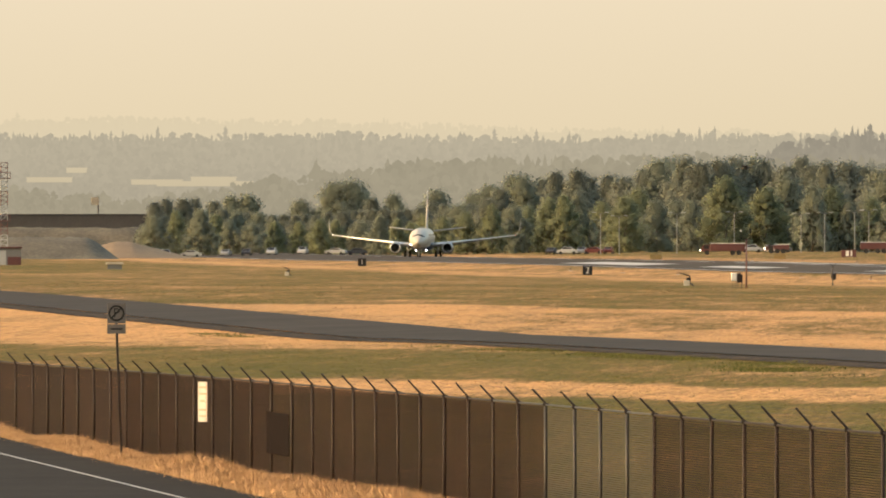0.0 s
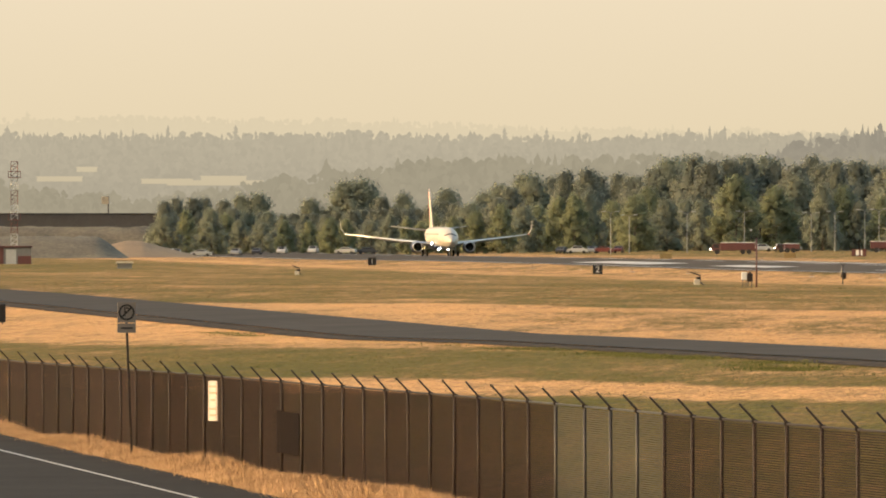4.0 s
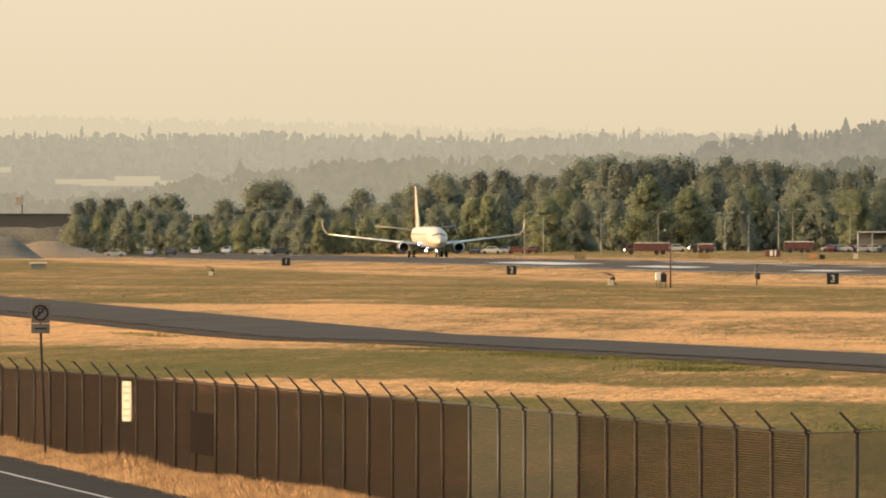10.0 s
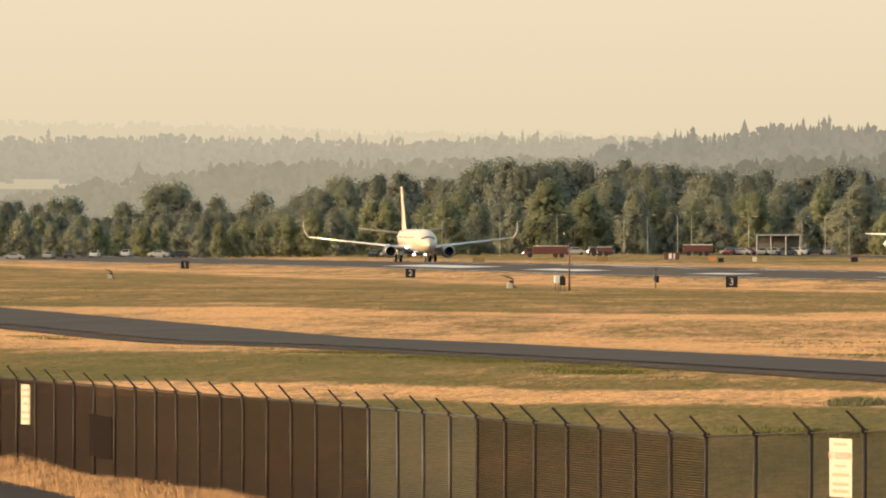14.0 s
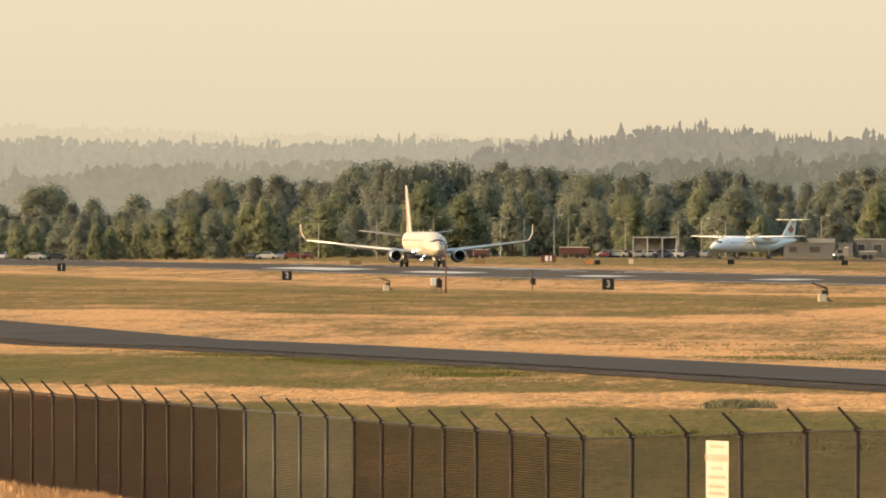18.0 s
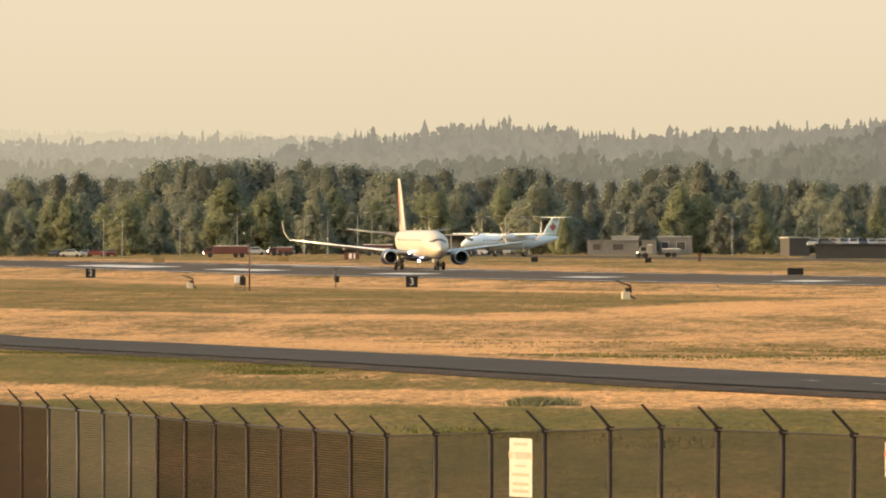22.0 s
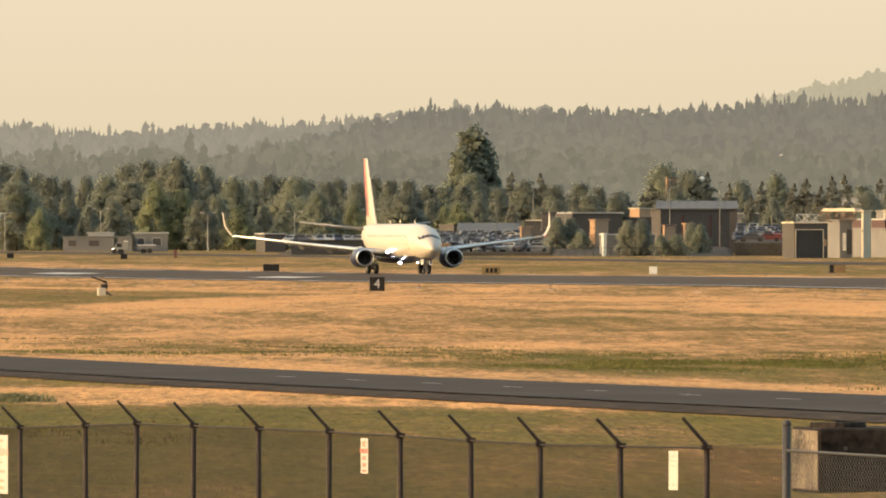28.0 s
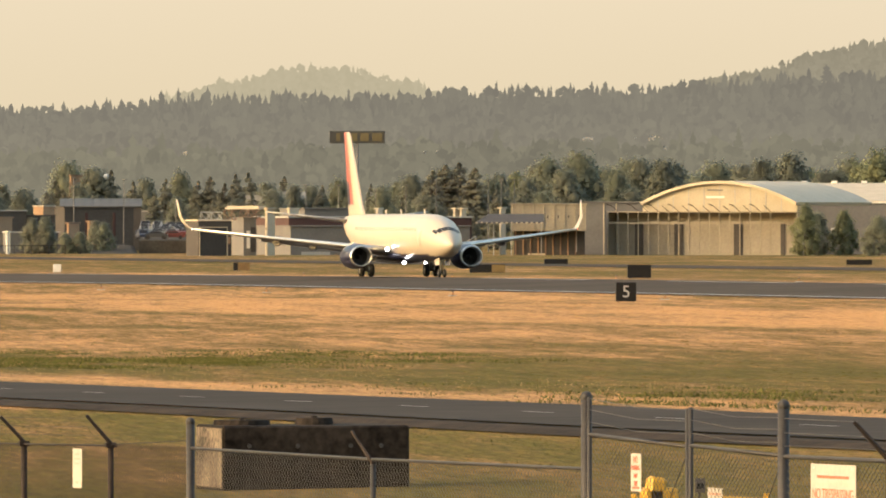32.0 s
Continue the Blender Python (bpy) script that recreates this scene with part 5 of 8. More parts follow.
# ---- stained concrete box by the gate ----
SUNLIT_WORN_CONCRETE = material("sunlit_worn_concrete", (0.028, 0.023, 0.019), 0.9, vary=0.4, size=1.3, bump=0.3, second=(0.15, 0.12, 0.09))
c = polar(13.13, 219.0)
x0, y0 = c.x - 1.62, c.y
vault = tagged(empty("concrete_vault", Matrix.Translation((x0, y0, ground_z(c.x, c.y))) @ Matrix.Scale(1.145, 4)), "low dark-stained concrete utility vault with round lids", "utility vault")
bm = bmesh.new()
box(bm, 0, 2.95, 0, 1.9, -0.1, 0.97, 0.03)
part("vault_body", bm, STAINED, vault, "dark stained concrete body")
# Patchy end slab paler than the stained body: its sunlight put into the colour.
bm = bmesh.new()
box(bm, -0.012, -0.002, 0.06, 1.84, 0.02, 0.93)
part("end_face", bm, SUNLIT_WORN_CONCRETE, vault, "worn concrete end face painted pale as the sunlit side")
for xa, xb, hh in ((0.05, 0.95, 0.09), (1.35, 1.95, 0.12)):
    bm = bmesh.new()
    rod(bm, ((xa + xb) / 2, 0.9, 0.96), ((xa + xb) / 2, 0.9, 0.96 + hh), (xb - xa) / 2, (xb - xa) / 2 - 0.02, 20)
    box(bm, (xa + xb) / 2 - 0.04, (xa + xb) / 2 + 0.04, 0.86, 0.94, 0.96 + hh - 0.01, 0.99 + hh)
    part("lid", bm, STAINED, vault, "dark round lid")
for xa in (0.42, 1.18, 2.02, 2.5):
    bm = bmesh.new()
    rod(bm, (xa, -0.012, 0.66), (xa, 0.02, 0.66), 0.035, None, 10)
    part("bolt_plug", bm, GALVANISED, vault)

# ---- yellow machine and marker behind the gate ----
p = polar(14.80, 118)
zg = ground_z(p.x, p.y)
top = 6.5 - zg
roller = tagged(empty("yellow_barrier", Matrix.Translation((p.x, p.y, zg))), "orange-yellow steel barrier folded behind the gate", "barrier")
for xa, xb, h0, h1, tl in ((-0.50, -0.33, top - 2.75, top - 2.44, 8), (-0.33, 0.02, top - 2.8, top - 2.50, 0), (0.28, 1.0, top - 2.8, top - 2.55, 4)):
    bm = bmesh.new()
    box(bm, xa, xb, -0.1, 0.1, h0, h1, 0.03, Matrix.Rotation(radians(tl), 4, "Y"))
    part("panel", bm, YELLOW, roller, "orange-yellow steel panel")
for xa in (-0.4, 0.0, 0.4, 0.9):
    bm = bmesh.new()
    rod(bm, (xa, 0, -0.1), (xa, 0, top - 2.56), 0.03, None, 8)
    part("leg", bm, YELLOW, roller)
s2 = tagged(empty("marker_sign", Matrix.Translation((p.x - 0.02, p.y - 1.0, zg))), "small white number plate on a stake behind the gate", "sign")
bm = bmesh.new()
box(bm, -0.05, 0.05, -0.008, 0.008, top - 2.53, top - 2.39, 0.003)
part("panel", bm, PLATE_GREY, s2)
bm = bmesh.new()
rod(bm, (0, 0.02, -0.1), (0, 0.02, top - 2.42), 0.012, None, 8)
part("stake", bm, GALVANISED, s2)
bm = bmesh.new()
box(bm, -0.035, 0.035, -0.012, -0.009, top - 2.49, top - 2.44)
part("print_bar", bm, BLACK, s2)


# ---- buildings beyond the airfield ----
TAN_GREY = material("beige_wall", (0.25, 0.22, 0.17), 0.8, vary=0.12, size=0.3)
# Far shed walls emit a pale tone: haze painted in as glow.
HAZE_GLOW_WALL = far_haze("hazed_wall_glow", srgb(194, 178, 147), srgb(212, 197, 165), 0, 30, grain=0.1, size=0.05)


DIM_RIB = material("pale_beige_rib", (0.30, 0.265, 0.205), 0.8, vary=0.1, size=0.4)


def facing(az, d, z=None):
    """A frame at a bearing and distance whose x runs to the right and y away, as seen from the field."""
    p = polar(az, d)
    return Matrix.Translation((p.x, p.y, ground_z(p.x, p.y) if z is None else z)) @ Matrix.Rotation(radians(-az), 4, "Z")


def building(name, label, az0, az1, el, d, depth, wall, roof=None, openings=(), kind="flat", lift=None, turn=0.0):
    """A block of plain walls with a roof slab and bays, doors and windows set into its front."""
    mid = (az0 + az1) / 2
    w = d * math.tan(radians(az1 - az0))
    m = facing(mid, d, lift) @ Matrix.Rotation(radians(turn), 4, "Z")
    w = max(0.4, (w - abs(math.sin(radians(turn))) * depth) / math.cos(radians(turn)))
    h = height_at(el, d) - m.translation.z
    ob = tagged(empty(name, m), label, "building")
    bm = bmesh.new()
    box(bm, -w / 2, w / 2, 0, depth, -0.5, h - 0.25, 0.04)
    part("wall", bm, wall, ob)
    bm = bmesh.new()
    box(bm, -w / 2 - 0.2, w / 2 + 0.2, -0.25, depth + 0.2, h - 0.25, h, 0.04)
    part("roof", bm, roof if roof else wall, ob)
    for u0, u1, v0, v1, mat, nm in openings:
        bm = bmesh.new()
        proud = 0.12 if nm == "rib" else 0.05
        box(bm, w * (u0 - 0.5), w * (u1 - 0.5), -proud, 0.1, (h - 0.3) * v0, (h - 0.3) * v1, 0.02)
        part(nm, bm, mat, ob)
        if nm in ("bay", "doorway", "window"):
            bm = bmesh.new()
            a0, a1, b0, b1 = w * (u0 - 0.5), w * (u1 - 0.5), (h - 0.3) * v0, (h - 0.3) * v1
            for x0, x1, z0, z1 in ((a0 - 0.12, a0, b0, b1 + 0.12), (a1, a1 + 0.12, b0, b1 + 0.12), (a0, a1, b1, b1 + 0.12)):
                box(bm, x0, x1, -0.12, 0.1, z0, z1)
            part("frame", bm, roof if roof else wall, ob)
    return ob


building("long_wall", "long low dark grey wall beyond the airfield", 4.022, 4.959, 0.0629, 2900, 12, DARK_WALL, None, (), "flat", 6.2)
building("equipment_shelter", "small equipment shelter with red and white panels", 4.152, 4.334, -0.0882, 1990, 5, GREY_WALL, RED_PAINT, ((0.0, 0.3, 0, 1, RED_PAINT, "panel"), (0.36, 0.62, 0.0, 0.9, ROOF_GREY, "panel"), (0.66, 1.0, 0, 0.5, RED_PAINT, "panel")), "flat", None)
building("equipment_cabin", "small grey equipment cabin on the grass", 4.73, 4.798, -0.1611, 1800, 2, GREY_WALL, CREAM, (), "flat", None)
building("far_shed", "pale low industrial shed far off in the haze", 4.36, 4.569, 0.2322, 3690, 4, HAZE_GLOW_WALL, None, (), "flat", 20.45)
building("far_shed", "pale low industrial shed far off in the haze", 4.543, 4.637, 0.2764, 3690, 4, HAZE_GLOW_WALL, None, (), "flat", 23.3)
building("far_shed", "pale low industrial shed far off in the haze", 4.842, 5.077, 0.2217, 3690, 4, HAZE_GLOW_WALL, None, (), "flat", 19.78)
building("far_shed", "pale low industrial shed far off in the haze", 4.959, 5.402, 0.2139, 3690, 4, HAZE_GLOW_WALL, None, (), "flat", 19.27)
building("far_shed", "pale low industrial shed far off in the haze", 5.116, 5.324, 0.2348, 3690, 4, HAZE_GLOW_WALL, None, (), "flat", 20.62)
building("portable_cabin", "long low grey portable cabin by the tree belt", 9.235, 9.469, -0.0453, 2470, 4, GREY_WALL, GREY_WALL, ((0.1, 0.25, 0.4, 0.8, DARK_WALL, "window"), (0.5, 0.7, 0.4, 0.8, DARK_WALL, "window")), "flat", None)
building("portable_cabin", "pale grey roof unit behind the cabin", 9.347, 9.469, -0.0271, 2476, 3, ROOF_GREY, None, (), "flat", None)
building("portable_cabin", "short grey portable cabin by the tree belt", 9.485, 9.552, -0.0453, 2470, 4, GREY_WALL, GREY_WALL, (), "flat", None)
building("portable_cabin", "grey portable cabin with pale roof edge", 9.56, 9.716, -0.0271, 2474, 4, GREY_WALL, ROOF_GREY, ((0.1, 0.3, 0.35, 0.75, DARK_WALL, "window"), (0.55, 0.8, 0.35, 0.75, DARK_WALL, "window")), "flat", None)
building("shed", "low dark shed with a pale roof edge", 10.143, 10.279, -0.031, 2420, 6, DARK_WALL, ROOF_GREY, (), "flat", None, 17)
building("screen_wall", "long dark screen before the parked cars", 10.286, 10.729, -0.0622, 2190, 1, SCREEN_AND_BAY, SCREEN_AND_BAY, (), "flat", None)
building("trailer", "long pale trailer behind parked cars", 10.742, 10.956, -0.0102, 2330, 4, ROOF_GREY, None, (), "flat", None)
building("building", "low dark building beside the parked cars", 11.003, 11.075, 0.0107, 2412, 10, DARK_WALL, DARK_WALL, (), "flat", None, 17)
building("hut", "small tan hut at the airfield edge", 10.964, 11.014, -0.0771, 2000, 4, TAN, TAN, (), "flat", None)
building("hut", "small orange-tan hut behind parked cars", 11.317, 11.367, 0.0002, 2190, 4, TAN, None, (), "flat", None, -25)
building("house", "small dark house with a pale flat roof", 11.367, 11.435, 0.0314, 2200, 6, DARK_WALL, CREAM, ((0.1, 0.3, 0.4, 0.7, DARK_GLASS, "window"),), "flat", None)
building("building", "dark end block beside dense trees", 11.435, 11.497, 0.0653, 2230, 5, DARK_WALL, None, (), "flat", None, -5)
building("warehouse", "wide grey-brown warehouse with flat roof", 11.507, 11.885, 0.0653, 2290, 20, DARK_WALL, ROOF_GREY, ((0.05, 0.2, 0.35, 0.6, DARK_WALL, "window"), (0.42, 0.6, 0.35, 0.62, DARK_WALL, "window")), "flat", None, 17)
# Dark panels between the columns paint the shade of the open bays.
building("gatehouse", "orange-tan gatehouse with open columns", 11.63, 11.716, 0.034, 2180, 5, TAN, TAN, tuple((0.1 + 0.2 * k, 0.22 + 0.2 * k, 0.0, 0.62, DARK_WALL, "bay") for k in range(4)) + ((0.16, 0.26, 0.74, 0.84, DARK_WALL, "vent"), (0.74, 0.84, 0.74, 0.84, DARK_WALL, "vent")), "flat", None, -28)
building("switch_box", "tall narrow white switch box", 11.713, 11.726, -0.0311, 2095, 1, SIGN_WHITE, None, (), "flat", None, -20)
building("building", "long low grey wall building", 11.721, 11.976, -0.0337, 2110, 5, GREY_WALL, ROOF_GREY, (), "flat", None, 14)
building("building", "low dark annexe before the orange-tan block", 11.79, 11.945, 0.0431, 2296, 5, DARK_WALL, DARK_WALL, ((0.2, 0.4, 0.3, 0.6, DARK_GLASS, "window"),), "flat", None)
building("building", "orange-tan block rising over the warehouse", 11.817, 11.916, 0.0861, 2310, 5, TAN, CREAM, (), "flat", None, -25)
building("warehouse", "large dark brown building below a pale sloping roof", 11.937, 12.354, 0.0800, 2330, 14, DARK_WALL, DARK_WALL, ((0.3, 0.34, 0.0, 0.9, RED_BROWN, "rib"), (0.7, 0.74, 0.0, 0.9, RED_BROWN, "rib")), "flat", None, 17)
building("house", "little orange-tan house behind shrubs", 11.971, 12.031, 0.008, 2140, 4, TAN, BROWN_ROOF, ((0.3, 0.6, 0.0, 0.5, DARK_WALL, "doorway"),), "flat", None, -28)
building("building", "narrow orange-tan stair block", 12.083, 12.109, 0.0158, 2145, 3, TAN, None, (), "flat", None, -28)
building("house", "grey house with a pale roof behind the car park", 12.328, 12.437, 0.0627, 2500, 8, GREY_WALL, ROOF_GREY, (), "flat", None)
building("building", "pale grey far building above the roofs", 12.823, 12.966, 0.133, 2560, 10, ROOF_GREY, ROOF_GREY, (), "flat", None)
building("house", "tan house among far trees", 11.983, 12.043, 0.2277, 2900, 9, TAN, BROWN_ROOF, ((0.35, 0.75, 0.2, 0.85, DARK_WALL, "window"),), "flat", 7.54, -25)
# Solid front: a dark panel paints the shaded inside of the open bay.
building("hangar", "open-fronted dark hangar with cream roof edge", 12.575, 12.784, 0.021, 1960, 8, DARK_WALL, CREAM, ((0.05, 0.86, 0.0, 0.82, SCREEN_AND_BAY, "bay"), (0.90, 0.97, 0.35, 0.55, TAN, "panel")), "flat", None, 14)
building("building", "grey concrete block with doorways", 12.784, 12.898, 0.0314, 1978, 8, GREY_WALL, GREY_WALL, ((0.24, 0.52, 0.2, 0.68, SIGN_WHITE, "panel"), (0.56, 0.96, 0.1, 0.78, DARK_WALL, "doorway")), "flat", None, 14)
building("roof_beam", "cream beam over the hangar roof", 12.716, 12.898, 0.0757, 1976, 3, CREAM, None, (), "flat", 9.9, -24)
building("building", "cream corner tower of the warehouse", 12.896, 12.937, 0.0757, 1973, 3, CREAM, None, ((0.35, 0.6, 0.55, 0.62, DARK_WALL, "vent"),), "flat", None, -24)
building("warehouse", "very long grey warehouse wall", 12.937, 13.948, -0.0055, 2010, 22, GREY_WALL, GREY_WALL, ((0.06, 0.22, 0, 0.12, ROOF_GREY, "kerb"), (0.3, 0.36, 0, 0.25, DARK_WALL, "door"), (0.7, 0.74, 0, 0.25, DARK_WALL, "door")), "flat", None, 17)
building("warehouse", "dark red upper storey of the long warehouse", 12.937, 13.948, 0.0361, 2016, 20, RED_BROWN, ROOF_GREY, (), "flat", None, 17)
building("warehouse", "grey roof house above the warehouse", 13.036, 13.419, 0.0752, 2040, 14, GREY_WALL, GREY_WALL, (), "flat", None, 17)
building("roof_plant", "cream rooftop plant box", 12.995, 13.044, 0.0752, 2020, 4, CREAM, None, (), "flat", None, -22)
building("roof_plant", "grey rooftop chimney block", 13.307, 13.333, 0.1299, 2045, 2, GREY_WALL, None, (), "flat", None)
building("roof_plant", "small pale rooftop vent box", 13.416, 13.437, 0.0749, 2030, 2, CREAM, None, (), "flat", None, -22)
building("roof_plant", "small pale rooftop vent box", 13.77, 13.794, 0.0749, 2030, 2, CREAM, None, (), "flat", None, -22)
building("roof_plant", "small pale rooftop vent box", 13.802, 13.825, 0.0749, 2030, 2, CREAM, None, (), "flat", None, -22)
building("roof_plant", "small pale rooftop vent box", 13.984, 14.005, 0.0775, 2030, 2, CREAM, None, (), "flat", None, -22)
building("panelled_building", "beige panelled upper storey with upright pale ribs", 14.046, 14.39, 0.0957, 2000, 10, TAN_GREY, TAN_GREY, tuple((0.01 + 0.14 * k, 0.02 + 0.14 * k, 0.0, 1.0, DIM_RIB, "rib") for k in range(8)) + tuple((0.06 + 0.14 * k, 0.075 + 0.14 * k, 0.42, 0.56, DARK_WALL, "vent") for k in range(7)), "flat", 5.9)
building("panelled_building", "dark ground floor with rust-coloured door posts", 14.057, 14.385, 0.002, 2004, 8, DARK_WALL, DARK_WALL, tuple((0.02 + 0.105 * k, 0.035 + 0.105 * k, 0.0, 1.0, TAN if k % 2 else BROWN_ROOF, "rib") for k in range(9)) + ((0.2, 0.45, 0.0, 0.06, CREAM, "kerb"), (0.86, 0.885, 0.1, 0.8, SIGN_WHITE, "panel")), "flat", None)
building("building", "grey panelled building beside the hangar", 14.372, 14.658, 0.1042, 2030, 12, GREY_WALL, GREY_WALL, ((0.34, 0.36, 0, 1.0, CREAM, "rib"), (0.54, 0.56, 0, 1.0, CREAM, "rib"), (0.6, 0.72, 0.0, 0.55, DARK_WALL, "doorway"), (0.78, 0.92, 0.0, 0.3, CREAM, "panel")), "flat", None)
building("hangar", "long hangar side wall", 15.335, 15.96, 0.1016, 2055, 30, GREY_WALL, SIGN_WHITE, ((0.1, 0.2, 0.2, 0.5, DARK_GLASS, "window"), (0.3, 0.4, 0.2, 0.5, DARK_GLASS, "window")), "flat", None)

DULL_ROOF = material("dull_grey_roof_sheet", (0.085, 0.083, 0.080), 0.8, vary=0.15, size=0.4)


def slope_roof(az0, az1, el0, el1, d, rise, mat, label):
    """A long sloping sheet roof that rises away from the field, on a low wall of its own."""
    m = facing((az0 + az1) / 2, d)
    z0, z1 = height_at(el0, d) - m.translation.z, height_at(el1, d + rise) - m.translation.z
    w = d * math.tan(radians(az1 - az0))
    ob = tagged(empty("sloping_roof", m), label, "roof")
    bm = bmesh.new()
    loft(bm, [[(x, -0.4, z0 - 0.15), (x, -0.4, z0), (x, rise, z1), (x, rise + 0.3, z1 - 0.15)] for x in (-w / 2, w / 2)])
    bmesh.ops.recalc_face_normals(bm, faces=bm.faces)
    part("roof_sheet", bm, mat, ob)
    for k in range(9):
        x = -w / 2 + w * (k + 0.5) / 9
        bm = bmesh.new()
        loft(bm, [[(x + dx, -0.42, z0 - 0.02), (x + dx, rise, z1 - 0.02), (x + dx, rise, z1 + 0.08), (x + dx, -0.42, z0 + 0.08)] for dx in (-0.05, 0.05)])
        bmesh.ops.recalc_face_normals(bm, faces=bm.faces)
        part("seam", bm, mat, ob)
    bm = bmesh.new()
    box(bm, -w / 2 + 0.2, w / 2 - 0.2, 0.1, rise, -0.4, z0 - 0.1)
    part("wall", bm, DARK_WALL, ob)
    return ob


slope_roof(11.965, 12.345, 0.0830, 0.1180, 2350, 16, DULL_ROOF, "pale grey sloping sheet roof over the dark building")
slope_roof(11.05, 11.34, -0.022, 0.016, 2405, 14, DULL_ROOF, "low pale grey sloping shed roof behind the parked cars")
slope_roof(12.96, 13.10, 0.115, 0.150, 2600, 14, TAN_GREY, "dull brown house roof among the trees")

# arched hangar
def arched_hangar():
    d, az0, az1 = 2000, 14.650, 15.361
    w = d * math.tan(radians(az1 - az0))
    m = facing((az0 + az1) / 2, d) @ Matrix.Rotation(radians(-20.0), 4, "Z")
    w /= math.cos(radians(20.0))
    z0 = m.translation.z
    eave, crown, sill = height_at(0.091, d) - z0, height_at(0.190, d) - z0, height_at(0.0573, d) - z0
    ob = tagged(empty("arched_hangar", m), "cream arched-roof hangar with tall columns and lamp arms", "hangar")
    n = 20
    arc = [(-w / 2 + w * i / n, eave + (crown - eave) * (1 - (2 * i / n - 1) ** 2)) for i in range(n + 1)]
    bm = bmesh.new()
    front = [bm.verts.new((x, 0, z)) for x, z in arc]
    back = [bm.verts.new((x, 0.4, z)) for x, z in arc]
    f0 = [bm.verts.new((x, 0, sill)) for x, z in arc]
    b0 = [bm.verts.new((x, 0.4, sill)) for x, z in arc]
    for i in range(n):
        bm.faces.new((f0[i], f0[i + 1], front[i + 1], front[i]))
        bm.faces.new((b0[i + 1], b0[i], back[i], back[i + 1]))
        bm.faces.new((f0[i + 1], f0[i], b0[i], b0[i + 1]))
        bm.faces.new((front[i], front[i + 1], back[i + 1], back[i]))
    part("gable", bm, DULL_CREAM, ob, "cream ribbed gable")
    bm = bmesh.new()
    rings = []
    for y in (-0.7, 36):
        rings.append([(x * 1.015, y, z + 0.35) for x, z in arc] + [(x * 1.0, y, z - 0.12) for x, z in arc[::-1]])
    loft(bm, rings)
    bmesh.ops.recalc_face_normals(bm, faces=bm.faces)
    part("roof", bm, CREAM, ob, "cream arched roof")
    for i in range(2, n, 2):
        x, z = arc[i]
        bm = bmesh.new()
        box(bm, x - 0.06, x + 0.06, -0.05, 0.0, sill, z - 0.1)
        part("rib", bm, ROOF_GREY, ob)
    bm = bmesh.new()
    box(bm, -w / 2 - 6, w / 2, 3.6, 4.0, -0.4, sill)
    box(bm, -w / 2 - 6.3, -w / 2 - 6, 0.4, 4.0, -0.4, sill)
    box(bm, w / 2 - 0.3, w / 2, 0.4, 3.6, -0.4, sill)
    part("wall", bm, SHADED_BEIGE, ob, "recessed beige wall")
    bm = bmesh.new()
    box(bm, -w / 2 - 6, w / 2, 0.0, 4.2, sill - 0.15, sill + 0.05)
    part("ledge", bm, TAN_GREY, ob)
    for x0, x1 in ((-9.0, -7.6), (1.2, 2.6), (-15.8, -14.4), (9.2, 9.9)):
        bm = bmesh.new()
        box(bm, x0, x1, 3.4, 3.65, -0.2, sill * 0.72)
        part("door", bm, DARK_WALL, ob, "dark doorway")
    bm = bmesh.new()
    box(bm, -w / 2 - 6, w / 2 - 2.5, -0.4, -0.25, sill * 0.72, sill * 0.76)
    part("crossbeam", bm, TAN_GREY, ob)
    for k in range(17):
        x = -w / 2 - 5.8 + k * 1.745
        bm = bmesh.new()
        rod(bm, (x, -0.5, -0.4), (x, -0.5, sill + (0.0 if k > 3 else -0.2)), 0.10, 0.08, 8)
        col = part("column", bm, TAN_GREY, ob, "slim beige column")
        if k > 3 or k % 2:
            bm = bmesh.new()
            rod(bm, (x, -0.5, sill), (x - 1.1, -0.7, sill + 1.0), 0.06, 0.05, 6)
            if k % 2:
                rod(bm, (x - 1.1, -0.7, sill + 1.0), (x - 1.8, -0.8, sill + 1.2), 0.09, 0.07, 6)
            part("lamp_arm", bm, RUSTY, col, "dark curved lamp arm")
    bm = bmesh.new()
    box(bm, -2.2, 0.9, -0.25, -0.12, eave + 1.0, eave + 1.35)
    part("vent", bm, SIGN_WHITE, ob)
    bm = bmesh.new()
    box(bm, -2.0, 0.6, -0.2, -0.12, eave + 2.2, eave + 2.4)
    part("vent", bm, GREY_WALL, ob)


DULL_CREAM = material("dull_cream_cladding", (0.36, 0.315, 0.235), 0.75, vary=0.1, size=0.4)
# A tone below the gable: shade of the recess put into the wall colour.
SHADED_BEIGE = material("shaded_beige_wall", (0.25, 0.222, 0.180), 0.85, vary=0.12, size=0.3)
arched_hangar()
# the long white roof that runs on from the hangar
m = facing(15.70, 2060)
z0 = m.translation.z
h_lo, h_hi = height_at(0.108, 2060) - z0, height_at(0.192, 2060) - z0
long_roof = tagged(empty("hangar_roof", m), "long cream sloping hangar roof with ridge vents", "hangar roof")
w = 2060 * math.tan(radians(0.80))
bm = bmesh.new()
loft(bm, [[(x, -0.5, h_lo), (x, 22, h_hi), (x, 44, h_lo), (x, 44, h_lo - 0.3), (x, 22, h_hi - 0.3), (x, -0.5, h_lo - 0.3)] for x in (-w / 2, w / 2)])
bmesh.ops.recalc_face_normals(bm, faces=bm.faces)
part("roof_sheet", bm, CREAM, long_roof)
bm = bmesh.new()
box(bm, -w / 2 + 0.2, w / 2 - 0.2, 0.3, 43, -0.4, h_lo - 0.2)
